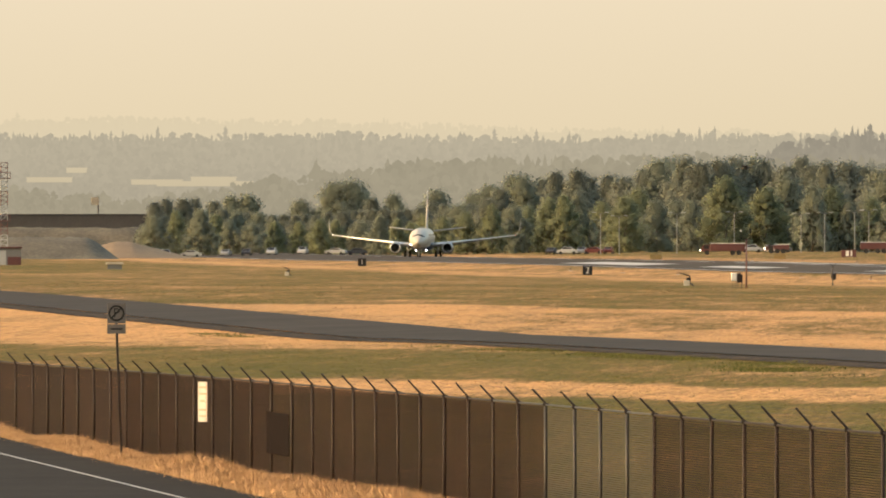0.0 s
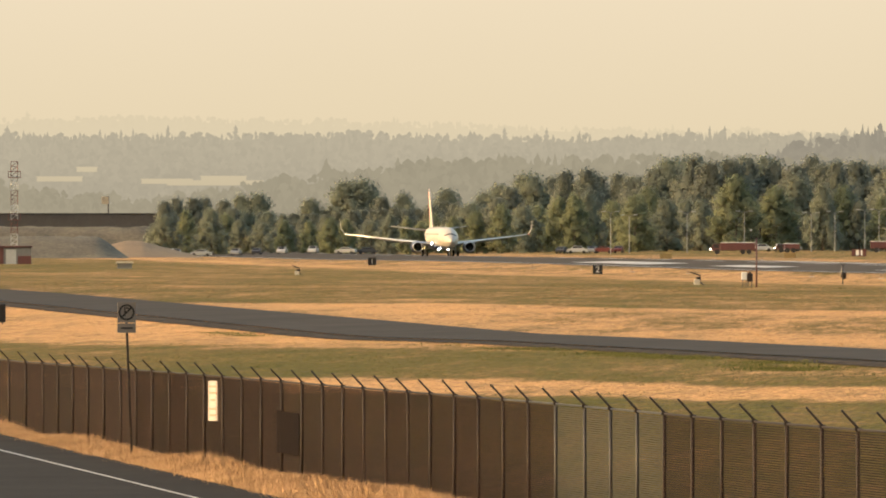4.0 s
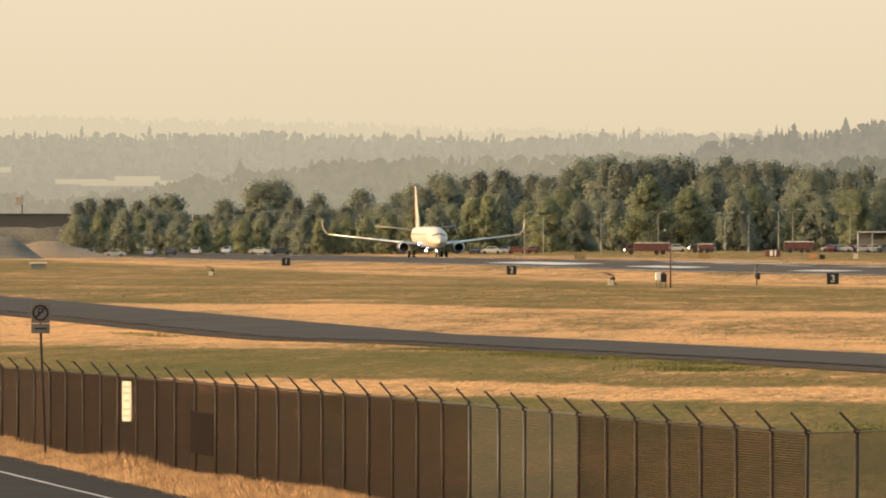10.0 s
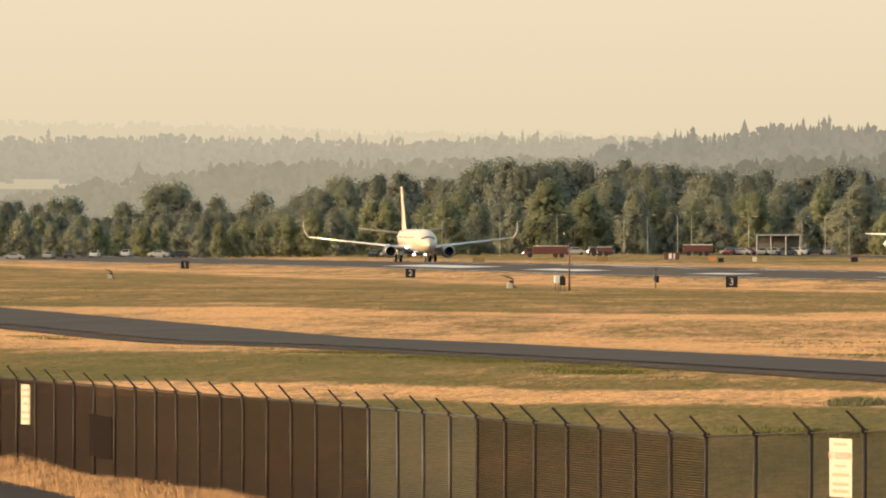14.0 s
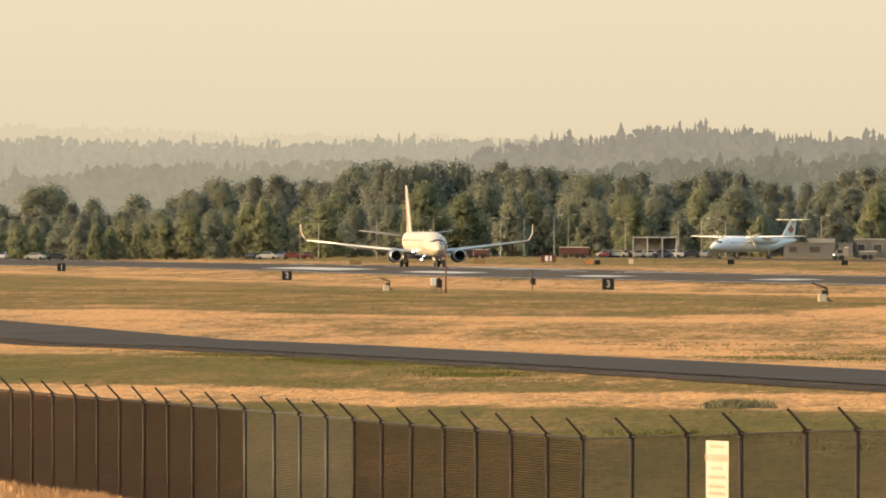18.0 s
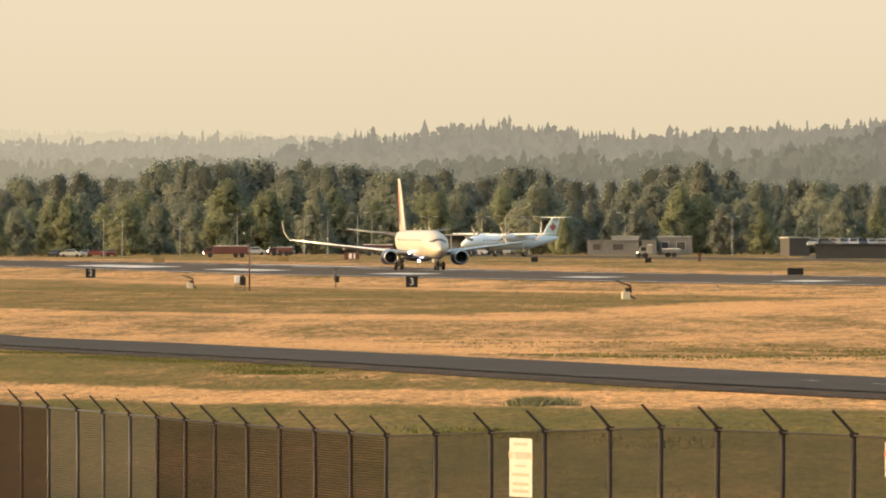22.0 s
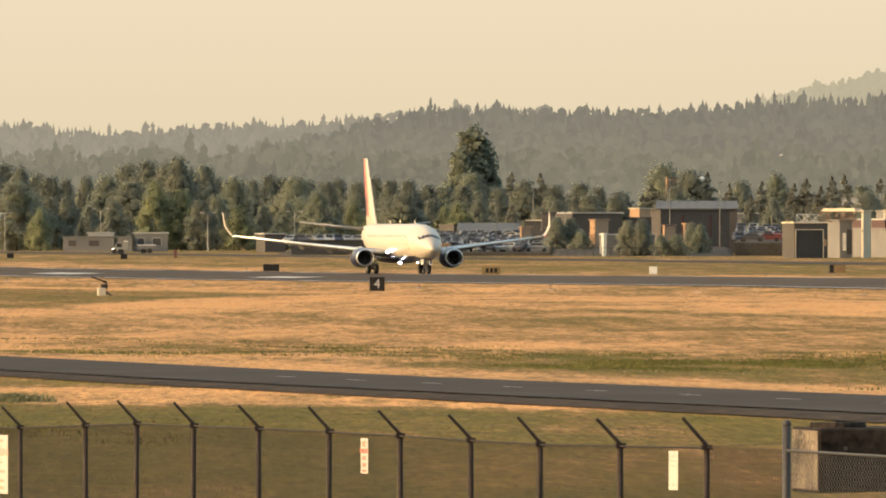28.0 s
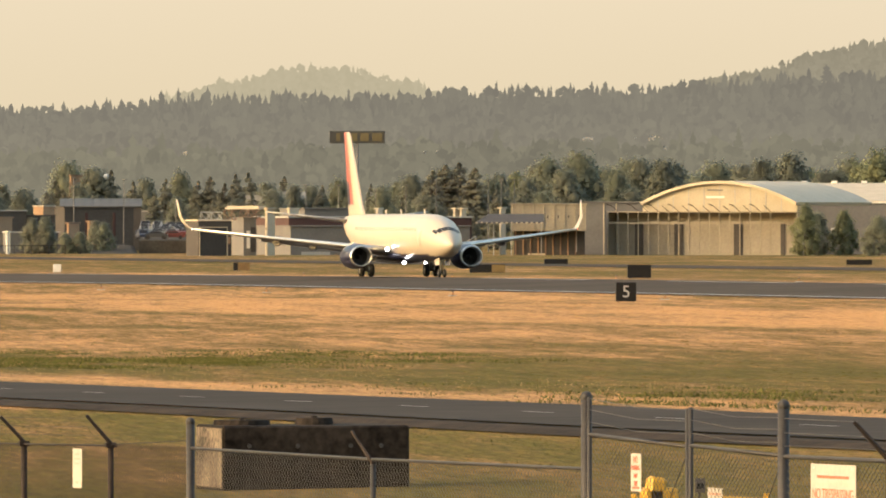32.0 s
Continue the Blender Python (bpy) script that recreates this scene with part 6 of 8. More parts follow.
part("wall", bm, GREY_WALL, long_roof)
for x in (-11, -6, -1, 3, 7, 12):
    bm = bmesh.new()
    box(bm, x - 0.5, x + 0.5, 21.4, 22.6, h_hi - 0.1, h_hi + 0.35, 0.08)
    part("ridge_vent", bm, SIGN_WHITE, long_roof)
for x in (-10, -4.5):
    bm = bmesh.new()
    box(bm, x - 0.5, x + 0.6, 8, 9, h_lo + (h_hi - h_lo) * 0.38, h_lo + (h_hi - h_lo) * 0.52)
    part("roof_hatch", bm, DARK_WALL, long_roof)

# tall shop sign on a mast: dark panel with plain yellow shapes
d = 2950
m = facing(13.336, d)
z0 = m.translation.z
top, low = height_at(0.4294, d) - z0, height_at(0.3721, d) - z0
w = d * math.tan(radians(0.255))
mast = tagged(empty("shop_sign_mast", m), "tall dark shop sign with yellow block shapes on a steel mast", "sign")
bm = bmesh.new()
rod(bm, (0, 0.6, -0.5), (0, 0.6, low + 0.3), 0.42, 0.30, 12)
part("mast", bm, GREY_WALL, mast, smooth=True)
MAST_FACE = material("dull_dark_panel", (0.040, 0.041, 0.040), 0.6, vary=0.15, size=1.0)
bm = bmesh.new()
box(bm, -w / 2, w / 2, 0, 1.2, low, top, 0.06)
part("panel", bm, MAST_FACE, mast, "dark sign panel")
YELLOW_DULL = material("dull_yellow_letters", (0.10, 0.084, 0.040), 0.6, vary=0.1, size=1.0)
for k, ww in enumerate((0.9, 2.1, 2.0, 2.3)):
    bm = bmesh.new()
    xa = -w / 2 + 1.6 + k * 2.85
    box(bm, xa, xa + ww, -0.1, 0.0, low + 0.55, top - 0.55, 0.05)
    part("block_shape", bm, YELLOW_DULL, mast)

# red and white lattice tower
tower = tagged(empty("lattice_tower", facing(4.256, 2050)), "red and white steel lattice antenna tower", "antenna tower")
th = height_at(0.30, 2050) - tower.matrix_basis.translation.z
for k in range(7):
    z0, z1 = th * k / 7, th * (k + 1) / 7
    bm = bmesh.new()
    for sx in (-1, 1):
        for sy in (-1, 1):
            rod(bm, (sx * 0.55, sy * 0.55, z0), (sx * 0.55, sy * 0.55, z1), 0.07, None, 6)
    for j in range(3):
        za, zb = z0 + (z1 - z0) * j / 3, z0 + (z1 - z0) * (j + 1) / 3
        for sy in (-1, 1):
            rod(bm, (-0.55, sy * 0.55, za), (0.55, sy * 0.55, zb), 0.045, None, 5)
            rod(bm, (sy * 0.55, -0.55, za), (sy * 0.55, 0.55, zb), 0.045, None, 5)
            rod(bm, (-0.55, sy * 0.55, zb), (0.55, sy * 0.55, zb), 0.045, None, 5)
    part("lattice_section", bm, RED_PAINT if k % 2 == 0 else ROOF_GREY, tower)
for z in (th * 0.42, th * 0.84):
    bm = bmesh.new()
    box(bm, -1.0, 1.0, -1.0, 1.0, z, z + 0.12)
    for sx in (-1, 1):
        box(bm, sx - 0.05, sx + 0.05, -1, 1, z, z + 1.1)
        box(bm, -1, 1, sx - 0.05, sx + 0.05, z + 1.0, z + 1.1)
    part("platform", bm, RED_PAINT, tower)

# square pole sign, small mound with a dirt track
ob = tagged(empty("pole_sign", facing(4.681, 2950)), "pale square sign on a tall pole", "sign")
zt = height_at(0.14, 2950) - ob.matrix_basis.translation.z
bm = bmesh.new()
rod(bm, (0.4, 0, -0.3), (0.4, 0, zt), 0.16, None, 8)
part("pole", bm, DARK_WALL, ob)
bm = bmesh.new()
box(bm, -1.2, 0.5, -0.25, -0.05, zt - 1.8, zt, 0.05)
part("panel", bm, TAN_GREY, ob)


def mound(name, az0, az1, d, el, depth, mat, label, taper=0.28):
    """A low bank with sloping ends, running across the view."""
    m = facing((az0 + az1) / 2, d)
    w = d * math.tan(radians(az1 - az0))
    h = height_at(el, d + depth * 0.5) - m.translation.z
    bm = bmesh.new()
    nx, ny = 36, 8
    grid = []
    for i in range(nx + 1):
        row = []
        for j in range(ny + 1):
            u, v = i / nx, j / ny
            k = min(1, u / taper, (1 - u) / taper) * min(1, v / 0.35)
            row.append(bm.verts.new(((u - 0.5) * w, v * depth, -0.3 + (h + 0.3) * k * (1 + 0.12 * noise.noise((i * 0.6, j * 0.9, d))))))
        grid.append(row)
    for i in range(nx):
        for j in range(ny):
            bm.faces.new((grid[i][j], grid[i + 1][j], grid[i + 1][j + 1], grid[i][j + 1]))
    bmesh.ops.recalc_face_normals(bm, faces=bm.faces)
    ob = part(name, bm, mat, smooth=True)
    ob.matrix_basis = m
    return tagged(ob, label, "earth bank", kind="structure")


SOIL = material("dry_soil_bank", (0.066, 0.054, 0.037), 0.95, vary=0.3, size=0.15, bump=0.3, second=(0.10, 0.08, 0.05))
STRAW = material("straw_bank", (0.17, 0.112, 0.062), 0.95, vary=0.2, size=0.15, bump=0.3)
mound("earth_bank", 3.6, 4.80, 2350, -0.048, 60, SOIL, "low brown earth bank at the runway's far end", 0.12)
mound("far_bank", 3.4, 5.0, 2860, -0.004, 40, SOIL, "low pale bank below the long dark wall", 0.06)
mound("straw_bank", 4.45, 5.15, 2420, -0.068, 80, STRAW, "straw-coloured slope beside the earth bank", 0.45)


# ---- vehicles ----
CAR_PARK = material("dark_paving", (0.055, 0.048, 0.040), 0.95, vary=0.3, size=0.3, bump=0.2, spec=0.1)
CAR_PAINTS = [material("car_paint_" + n, c, 0.3, 0.2, spec=0.6, vary=0.03, size=1.0) for n, c in
              (("silver", (0.26, 0.26, 0.255)), ("white", (0.42, 0.41, 0.39)), ("dark", (0.04, 0.04, 0.045)), ("red", (0.11, 0.025, 0.022)), ("blue", (0.045, 0.055, 0.085)), ("grey", (0.2, 0.2, 0.2)))]


def make_car(paint, label, tall=1.0):
    car = tagged(empty("parked_car"), label, "car", "parked cars")
    prof = [(-2.15, 0.35), (-2.2, 0.75), (-1.95, 0.92), (-1.35, 0.98), (-0.75, 1.40 * tall), (0.75, 1.42 * tall), (1.45, 1.02), (2.05, 0.90), (2.2, 0.6), (2.12, 0.33)]
    bm = bmesh.new()
    loft(bm, [[(x, y * (0.82 if z > 1.1 else 1.0), z) for x, z in prof] for y in (-0.86, -0.6, 0.6, 0.86)])
    bmesh.ops.recalc_face_normals(bm, faces=bm.faces)
    part("body", bm, paint, car)
    for s in (-1, 1):
        bm = bmesh.new()
        loft(bm, [[(x, s * yy, z) for x, z in ((-1.15, 1.02), (-0.72, 1.32 * tall), (0.7, 1.34 * tall), (1.2, 1.02))] for yy in (0.80, 0.835)])
        bmesh.ops.recalc_face_normals(bm, faces=bm.faces)
        part("side_window", bm, DARK_GLASS, car)
    for x0, x1 in ((0.86, 1.42), (-1.3, -0.8)):
        bm = bmesh.new()
        zz = (1.37 * tall, 1.05) if x0 > 0 else (1.02, 1.36 * tall)
        loft(bm, [[(x0, y, zz[0] + e), (x1, y, zz[1] + e), (x1, y, zz[1] + e - 0.04), (x0, y, zz[0] + e - 0.04)] for y, e in ((-0.62, 0.04), (0.62, 0.04))])
        bmesh.ops.recalc_face_normals(bm, faces=bm.faces)
        part("windscreen", bm, DARK_GLASS, car)
    for x in (-1.35, 1.35):
        for y in (-0.78, 0.78):
            bm = bmesh.new()
            rod(bm, (x, y - 0.1, 0.32), (x, y + 0.1, 0.32), 0.32, None, 14)
            part("wheel", bm, RUBBER, car)
    return car


CARS = [make_car(CAR_PAINTS[i], lab, tl) for i, lab, tl in ((0, "silver saloon car in the far car park", 1.0), (1, "white car in the far car park", 1.1), (2, "dark car in the far car park", 1.0),
                                                             (3, "dark red car in the far car park", 1.0), (4, "dark blue car in the far car park", 1.15), (5, "grey car in the far car park", 1.1))]
cars_used = set()


def park(k, az, d, turn):
    m = facing(az, d) @ Matrix.Rotation(radians(turn), 4, "Z")
    if k in cars_used:
        return copy_thing(CARS[k], m)
    cars_used.add(k)
    CARS[k].matrix_basis = m
    return CARS[k]


rng = random.Random(8)
for a0, a1, d, step in ((6.78, 7.10, 2520, 0.055), (7.70, 7.86, 2510, 0.06), (8.42, 8.90, 2530, 0.07), (8.42, 8.53, 2500, 0.035), (8.57, 8.74, 2478, 0.05), (5.0, 5.9, 2540, 0.11),):
    az = a0
    while az < a1:
        park(rng.choice((0, 1, 0, 2, 5, 4, 3, 0)), az, d + rng.uniform(-2, 2), rng.choice((10, -12, 100, 80, 0)) + rng.uniform(-6, 6))
        az += step * rng.uniform(0.8, 1.5)


mound("car_park_terrace", 11.47, 12.34, 2095, -0.098, 130, CAR_PARK, "low raised car park with dark paving", 0.03)
terrace = height_at(-0.098, 2160)
mound("car_park_bank", 10.18, 11.06, 2205, -0.078, 90, CAR_PARK, "low dark paved bank of the far car park", 0.25)
bank = height_at(-0.078, 2250)
for a0, a1, d, step, lift in ((10.28, 10.74, 2262, 0.036, bank - terrace), (10.30, 10.74, 2280, 0.05, bank - terrace)):
    az = a0
    while az < a1:
        car = park(rng.choice((0, 1, 0, 5, 1, 4)), az, d, rng.choice((10, -12, 100, 80)) + rng.uniform(-6, 6))
        car.matrix_basis.translation.z = terrace + lift
        az += step * rng.uniform(0.8, 1.4)


# the large car park: a slope full of cars
def car_slope(az0, az1, d0, d1, el0, el1, label):
    m = facing((az0 + az1) / 2, d0)
    z0, z1 = height_at(el0, d0) - m.translation.z, height_at(el1, d1) - m.translation.z
    w = d0 * math.tan(radians(az1 - az0))
    bm = bmesh.new()
    loft(bm, [[(x, 0, -0.4), (x, 0, z0), (x, d1 - d0, z1), (x, d1 - d0 + 8, -0.4)] for x in (-w / 2, w / 2)])
    bmesh.ops.recalc_face_normals(bm, faces=bm.faces)
    ob = part("car_park_slope", bm, CAR_PARK)
    ob.matrix_basis = m
    return tagged(ob, label, "car park", kind="structure")


for az0, az1, d0, d1, el0, el1, rows_, step in ((10.72, 11.475, 2112, 2300, -0.121, -0.050, 7, 0.052), (12.33, 12.565, 2120, 2300, -0.075, -0.020, 5, 0.056)):
    car_slope(az0, az1, d0, d1, el0, el1, "sloping paved car park crowded with cars")
    for k in range(rows_):
        f = (k + 0.4) / rows_
        d = d0 + (d1 - d0) * f
        zc = height_at(el0, d0) + (height_at(el1, d1) - height_at(el0, d0)) * f
        az = az0 + 0.015 + rng.uniform(0, 0.02)
        while az < az1 - 0.02:
            car = park(rng.choice((0, 1, 0, 2, 5, 4, 2, 0, 3)), az, d + rng.uniform(-2, 2), rng.choice((82, 95, 100, 76, 88)) + rng.uniform(-8, 8) if rng.random() < 0.72 else rng.uniform(-25, 25))
            car.matrix_basis.translation.z = zc + 0.02
            az += step * rng.uniform(0.75, 1.4)


def make_truck(az, d, length, height, mat, label, cab=True):
    ob = tagged(empty("truck", facing(az, d)), label, "truck")
    bm = bmesh.new()
    box(bm, -length / 2 + (1.8 if cab else 0), length / 2, -1.2, 1.2, 0.75, height, 0.08)
    part("body", bm, mat, ob)
    bm = bmesh.new()
    box(bm, -length / 2 + (1.8 if cab else 0) - 0.02, length / 2 + 0.02, -1.22, 1.22, height, height + 0.14, 0.04)
    part("roof", bm, SIGN_WHITE, ob, "white roof edge")
    if cab:
        bm = bmesh.new()
        loft(bm, [[(-length / 2 + 1.75, y, 0.6), (-length / 2 + 1.75, y, height * 0.92), (-length / 2 + 0.5, y, height * 0.9), (-length / 2, y, height * 0.5), (-length / 2, y, 0.6)] for y in (-1.15, 1.15)])
        bmesh.ops.recalc_face_normals(bm, faces=bm.faces)
        part("cab", bm, mat, ob)
        bm = bmesh.new()
        box(bm, -length / 2 + 0.55, -length / 2 + 1.5, -1.19, -1.1, height * 0.55, height * 0.85)
        part("window", bm, DARK_GLASS, ob)
        bm = bmesh.new()
        bmesh.ops.create_icosphere(bm, subdivisions=2, radius=0.16, matrix=Matrix.Translation((-length / 2 - 0.02, -0.9, 0.95)))
        part("headlight", bm, LAMP_SMALL, ob, "lit headlight")
    for x in (-length / 2 + 1.2, length / 2 - 1.2, length / 2 - 2.4):
        for y in (-1.05, 1.05):
            bm = bmesh.new()
            rod(bm, (x, y - 0.15, 0.48), (x, y + 0.15, 0.48), 0.48, None, 14)
            part("wheel", bm, RUBBER, ob)
    return ob


DULL_VAN = material("dull_white_van_paint", (0.20, 0.19, 0.175), 0.5, vary=0.1, size=1.0)
make_truck(7.568, 2380, 8.5, 2.2, RED_PAINT, "long red airport truck with white roof edge")
make_truck(8.269, 2420, 5.8, 2.1, RED_PAINT, "red airport truck parked by the trees", cab=False)
make_truck(9.499, 2230, 2.6, 2.3, DULL_VAN, "small pale van with lit headlight on the airfield")
make_truck(7.818, 2430, 4.8, 1.7, RED_PAINT, "dark red utility truck with white load by the trees")
make_truck(9.62, 2300, 3.4, 1.5, GREY_WALL, "grey utility cart at the airfield edge", cab=False)


# ---- lamp posts along the far car parks ----
def utility_pole(az, d, h):
    ob = tagged(empty("utility_pole", facing(az, d)), "tall slim weathered pole behind the airport buildings", "pole", "poles behind the buildings")
    bm = bmesh.new()
    rod(bm, (0, 0, -0.3), (0, 0, h), 0.11, 0.07, 8)
    part("pole", bm, GREY_WALL, ob)
    bm = bmesh.new()
    box(bm, -0.35, 0.35, -0.12, 0.12, h - 0.1, h + 0.08, 0.03)
    part("cap", bm, GREY_WALL, ob)
    return ob


def lamp_post(az, d, h):
    ob = tagged(empty("street_lamp", facing(az, d)), "tall grey car-park lamp post with a slim arm", "lamp post", "car-park lamps")
    bm = bmesh.new()
    rod(bm, (0, 0, -0.3), (0, 0, h), 0.085, 0.055, 8)
    part("pole", bm, ROOF_GREY, ob)
    bm = bmesh.new()
    rod(bm, (0, 0, h - 0.05), (-0.9, 0, h + 0.25), 0.06, 0.05, 6)
    rod(bm, (0, 0, h - 0.05), (0.9, 0, h + 0.25), 0.06, 0.05, 6)
    part("arm", bm, GREY_WALL, ob)
    for s in (-1, 1):
        bm = bmesh.new()
        box(bm, s * 1.3 - 0.45, s * 1.3 + 0.45, -0.15, 0.15, h + 0.2, h + 0.36, 0.05)
        part("lamp_head", bm, ROOF_GREY, ob)
    return ob


for az in (7.004, 7.09, 7.356, 7.62, 7.928, 8.037, 8.175, 8.24, 8.503, 8.748, 8.855, 8.965, 9.407, 9.9, 10.3, 10.65):
    lamp_post(az, 2500, rng.uniform(7.4, 8.3))
for az, h in ((11.23, 9.5), (11.40, 12.0), (11.55, 11.0), (12.03, 13.5), (12.26, 13.0), (12.50, 9.0), (13.10, 12.0), (13.33, 12.5), (13.56, 12.0), (13.94, 13.0), (14.0, 13.0), (14.06, 13.0), (13.25, 12), (13.42, 11), (13.7, 13)):
    utility_pole(az, 2250, h)

# low fence line before the right-hand car parks
far_fence = tagged(empty("far_fence", facing(11.5, 2040)), "low wire fence along the far car park", "fence")
for k in range(26):
    x = -17.5 + k * 1.4
    bm = bmesh.new()
    rod(bm, (x, 0, -0.2), (x, 0, 1.5), 0.05, None, 6)
    part("post", bm, GALVANISED, far_fence)
bm = bmesh.new()
rod(bm, (-17.5, 0, 1.5), (17.5, 0, 1.5), 0.04, None, 6)
rod(bm, (-17.5, 0, 0.8), (17.5, 0, 0.8), 0.025, None, 6)
part("rail", bm, GALVANISED, far_fence)

# round white tank among far trees
tank = tagged(empty("water_tank", facing(12.178, 2900)), "small pale round water tank above far trees", "water tank")
zt = height_at(0.217, 2900) - tank.matrix_basis.translation.z
bm = bmesh.new()
bmesh.ops.create_uvsphere(bm, u_segments=16, v_segments=10, radius=0.75, matrix=Matrix.Translation((0, 0, zt)))
part("sphere", bm, SIGN_WHITE, tank, smooth=True)
bm = bmesh.new()
rod(bm, (0, 0, -0.3), (0, 0, zt), 0.25, None, 8)
part("stem", bm, GREY_WALL, tank)


# ---- airfield signs and equipment ----
def panel_sign(name, x, y, w, h, depth, mat, label, clear=0.12, turn=0.0):
    ob = tagged(empty(name, Matrix.Translation((x, y, ground_z(x, y))) @ Matrix.Rotation(radians(turn), 4, "Z")), label, "airfield sign")
    bm = bmesh.new()
    box(bm, -w / 2, w / 2, -depth / 2, depth / 2, clear, clear + h, 0.025)
    face = part("panel", bm, mat, ob)
    for sx in (-0.35, 0.35):
        bm = bmesh.new()
        rod(bm, (sx * w, 0, -0.2), (sx * w, 0, clear + 0.05), 0.04, None, 8)
        part("leg", bm, GALVANISED, ob)
    return ob


NUMBER_WHITE = material("white_sign_number", (0.40, 0.39, 0.38), 0.5, vary=0.05, size=3.0)
for k in range(5):
    y = (6.63 - k) * 304.8
    ob = panel_sign("distance_sign", (209.0, 209.0, 209.0, 208.66, 208.42)[k], y, 1.36, 1.26, 0.24, BLACK, "black runway distance sign with white number %d" % (k + 1), 0.06, -8)
    tagged(ob, group="runway distance signs")
    text_part(str(k + 1), 1.15, NUMBER_WHITE, ob, Matrix.Translation((0, -0.123, 0.67)) @ Matrix.Rotation(radians(90), 4, "X"), "number")


def sign_at(az, d, w, h, mat, label, turn=-9):
    p = polar(az, d)
    return panel_sign("guidance_sign", p.x, p.y, w, h, 0.3, mat, label, 0.1, turn)


OLIVE_DULL = material("faded_olive_sign", (0.16, 0.10, 0.04), 0.7, vary=0.15, size=2.0)
OLIVE = material("dull_yellow_sign", (0.17, 0.115, 0.042), 0.6, vary=0.15, size=2.0)
sign_at(4.165, 762, 1.35, 1.12, BLACK, "dark board standing in the grass beside the service road", -5)
sign_at(10.192, 1510, 1.95, 0.85, BLACK, "low black taxiway sign beyond the runway")
ob = sign_at(11.205, 1300, 1.95, 0.85, OLIVE, "dull yellow taxiway sign with dark print beyond the runway")
for k, xx in enumerate((-0.55, -0.1, 0.35)):
    bm = bmesh.new()
    box(bm, xx, xx + 0.3, -0.17, -0.15, 0.3, 0.75)
    part("print_bar", bm, BLACK, ob)
sign_at(14.635, 1130, 2.15, 1.2, BLACK, "large black runway sign at the far edge")
sign_at(14.252, 1530, 2.9, 0.62, BLACK, "long low black taxiway sign in the grass")
sign_at(15.648, 1500, 3.1, 0.62, BLACK, "long low black taxiway sign in the grass")
ob = sign_at(13.935, 1290, 3.7, 0.85, BLACK, "black and dull yellow taxiway sign behind the runway")
bm = bmesh.new()
box(bm, 0.45, 1.82, -0.17, -0.15, 0.14, 0.91)
part("yellow_panel", bm, OLIVE, ob, "dull yellow end panel")
sign_at(12.775, 1380, 0.5, 0.85, BLACK, "small black box beside the taxiway sign")
sign_at(12.812, 1382, 1.3, 0.8, OLIVE_DULL, "dull olive taxiway sign beyond the runway")
sign_at(7.259, 2120, 2.0, 0.85, OLIVE, "small dull yellow sign beyond the runway")
sign_at(7.830, 2120, 2.0, 0.85, OLIVE, "small dull yellow sign beyond the runway")
sign_at(8.335, 2060, 1.3, 0.8, ORANGE, "small orange sign beyond the runway")
sign_at(8.375, 2040, 0.9, 0.7, BLACK, "small dark sign beyond the runway")
sign_at(8.530, 2050, 0.75, 0.8, CREAM, "small cream and orange marker box")
sign_at(8.99, 2000, 1.1, 0.75, BLACK, "small dark sign near the taxiway")
sign_at(9.514, 1930, 1.0, 0.75, BLACK, "small dark sign beside the taxiway")
ob = sign_at(8.148, 2180, 2.6, 1.25, RED_PAINT, "red and white airfield sign beyond the runway")
for xx, ww in ((-0.55, 0.55), (0.3, 0.3)):
    bm = bmesh.new()
    box(bm, xx, xx + ww, -0.18, -0.15, 0.25, 1.2)
    part("print_bar", bm, SIGN_WHITE, ob)
ob = sign_at(11.953, 1370, 0.85, 0.85, SIGN_WHITE, "white box marker at the runway edge")
ob = sign_at(9.751, 1960, 0.45, 1.3, RED_PAINT, "narrow red marker post beyond the runway")


def edge_light(x, y):
    ob = tagged(empty("runway_light", Matrix.Translation((x, y, ground_z(x, y)))), "small runway edge light on a low stem", "runway light", "runway edge lights")
    bm = bmesh.new()
    rod(bm, (0, 0, -0.1), (0, 0, 0.28), 0.05, None, 8)
    part("stem", bm, ORANGE, ob)
    bm = bmesh.new()
    rod(bm, (0, 0, 0.28), (0, 0, 0.42), 0.07, 0.05, 10)
    part("lens", bm, PLATE_GREY, ob, smooth=True)
    bm = bmesh.new()
    box(bm, -0.3, 0.3, -0.2, 0.2, -0.05, 0.06, 0.02)
    part("base", bm, CONCRETE, ob)
    return ob


first = edge_light(216.5, 700.0)
for k in range(1, 26):
    yy = 700.0 + 61 * k
    copy_thing(first, Matrix.Translation((216.5, yy, ground_z(216.5, yy))))
for k in range(24):
    yy = 760.0 + 61 * k
    copy_thing(first, Matrix.Translation((276.0, yy, ground_z(276.0, yy))))

# red mast with small equipment boxes
p = polar(7.676, 1160)
zg = ground_z(p.x, p.y)
mast = tagged(empty("obstruction_mast", Matrix.Translation((p.x, p.y, zg))), "thin dark red weather mast standing in the grass", "mast")
top = height_at(-0.052, 1160) - zg
bm = bmesh.new()
rod(bm, (0, 0, -0.3), (0, 0, top), 0.085, 0.07, 10)
part("pole", bm, RED_PAINT, mast, smooth=True)
bm = bmesh.new()
box(bm, -0.55, 0.4, -0.04, 0.04, top - 0.05, top + 0.03)
rod(bm, (0.35, 0, top), (0.35, 0, top + 0.9), 0.03, None, 6)
rod(bm, (-0.5, 0, top), (-0.5, 0, top + 0.7), 0.03, None, 6)
box(bm, 0.27, 0.43, -0.03, 0.03, top + 0.55, top + 0.95)
part("crossarm", bm, RUSTY, mast)
bm = bmesh.new()
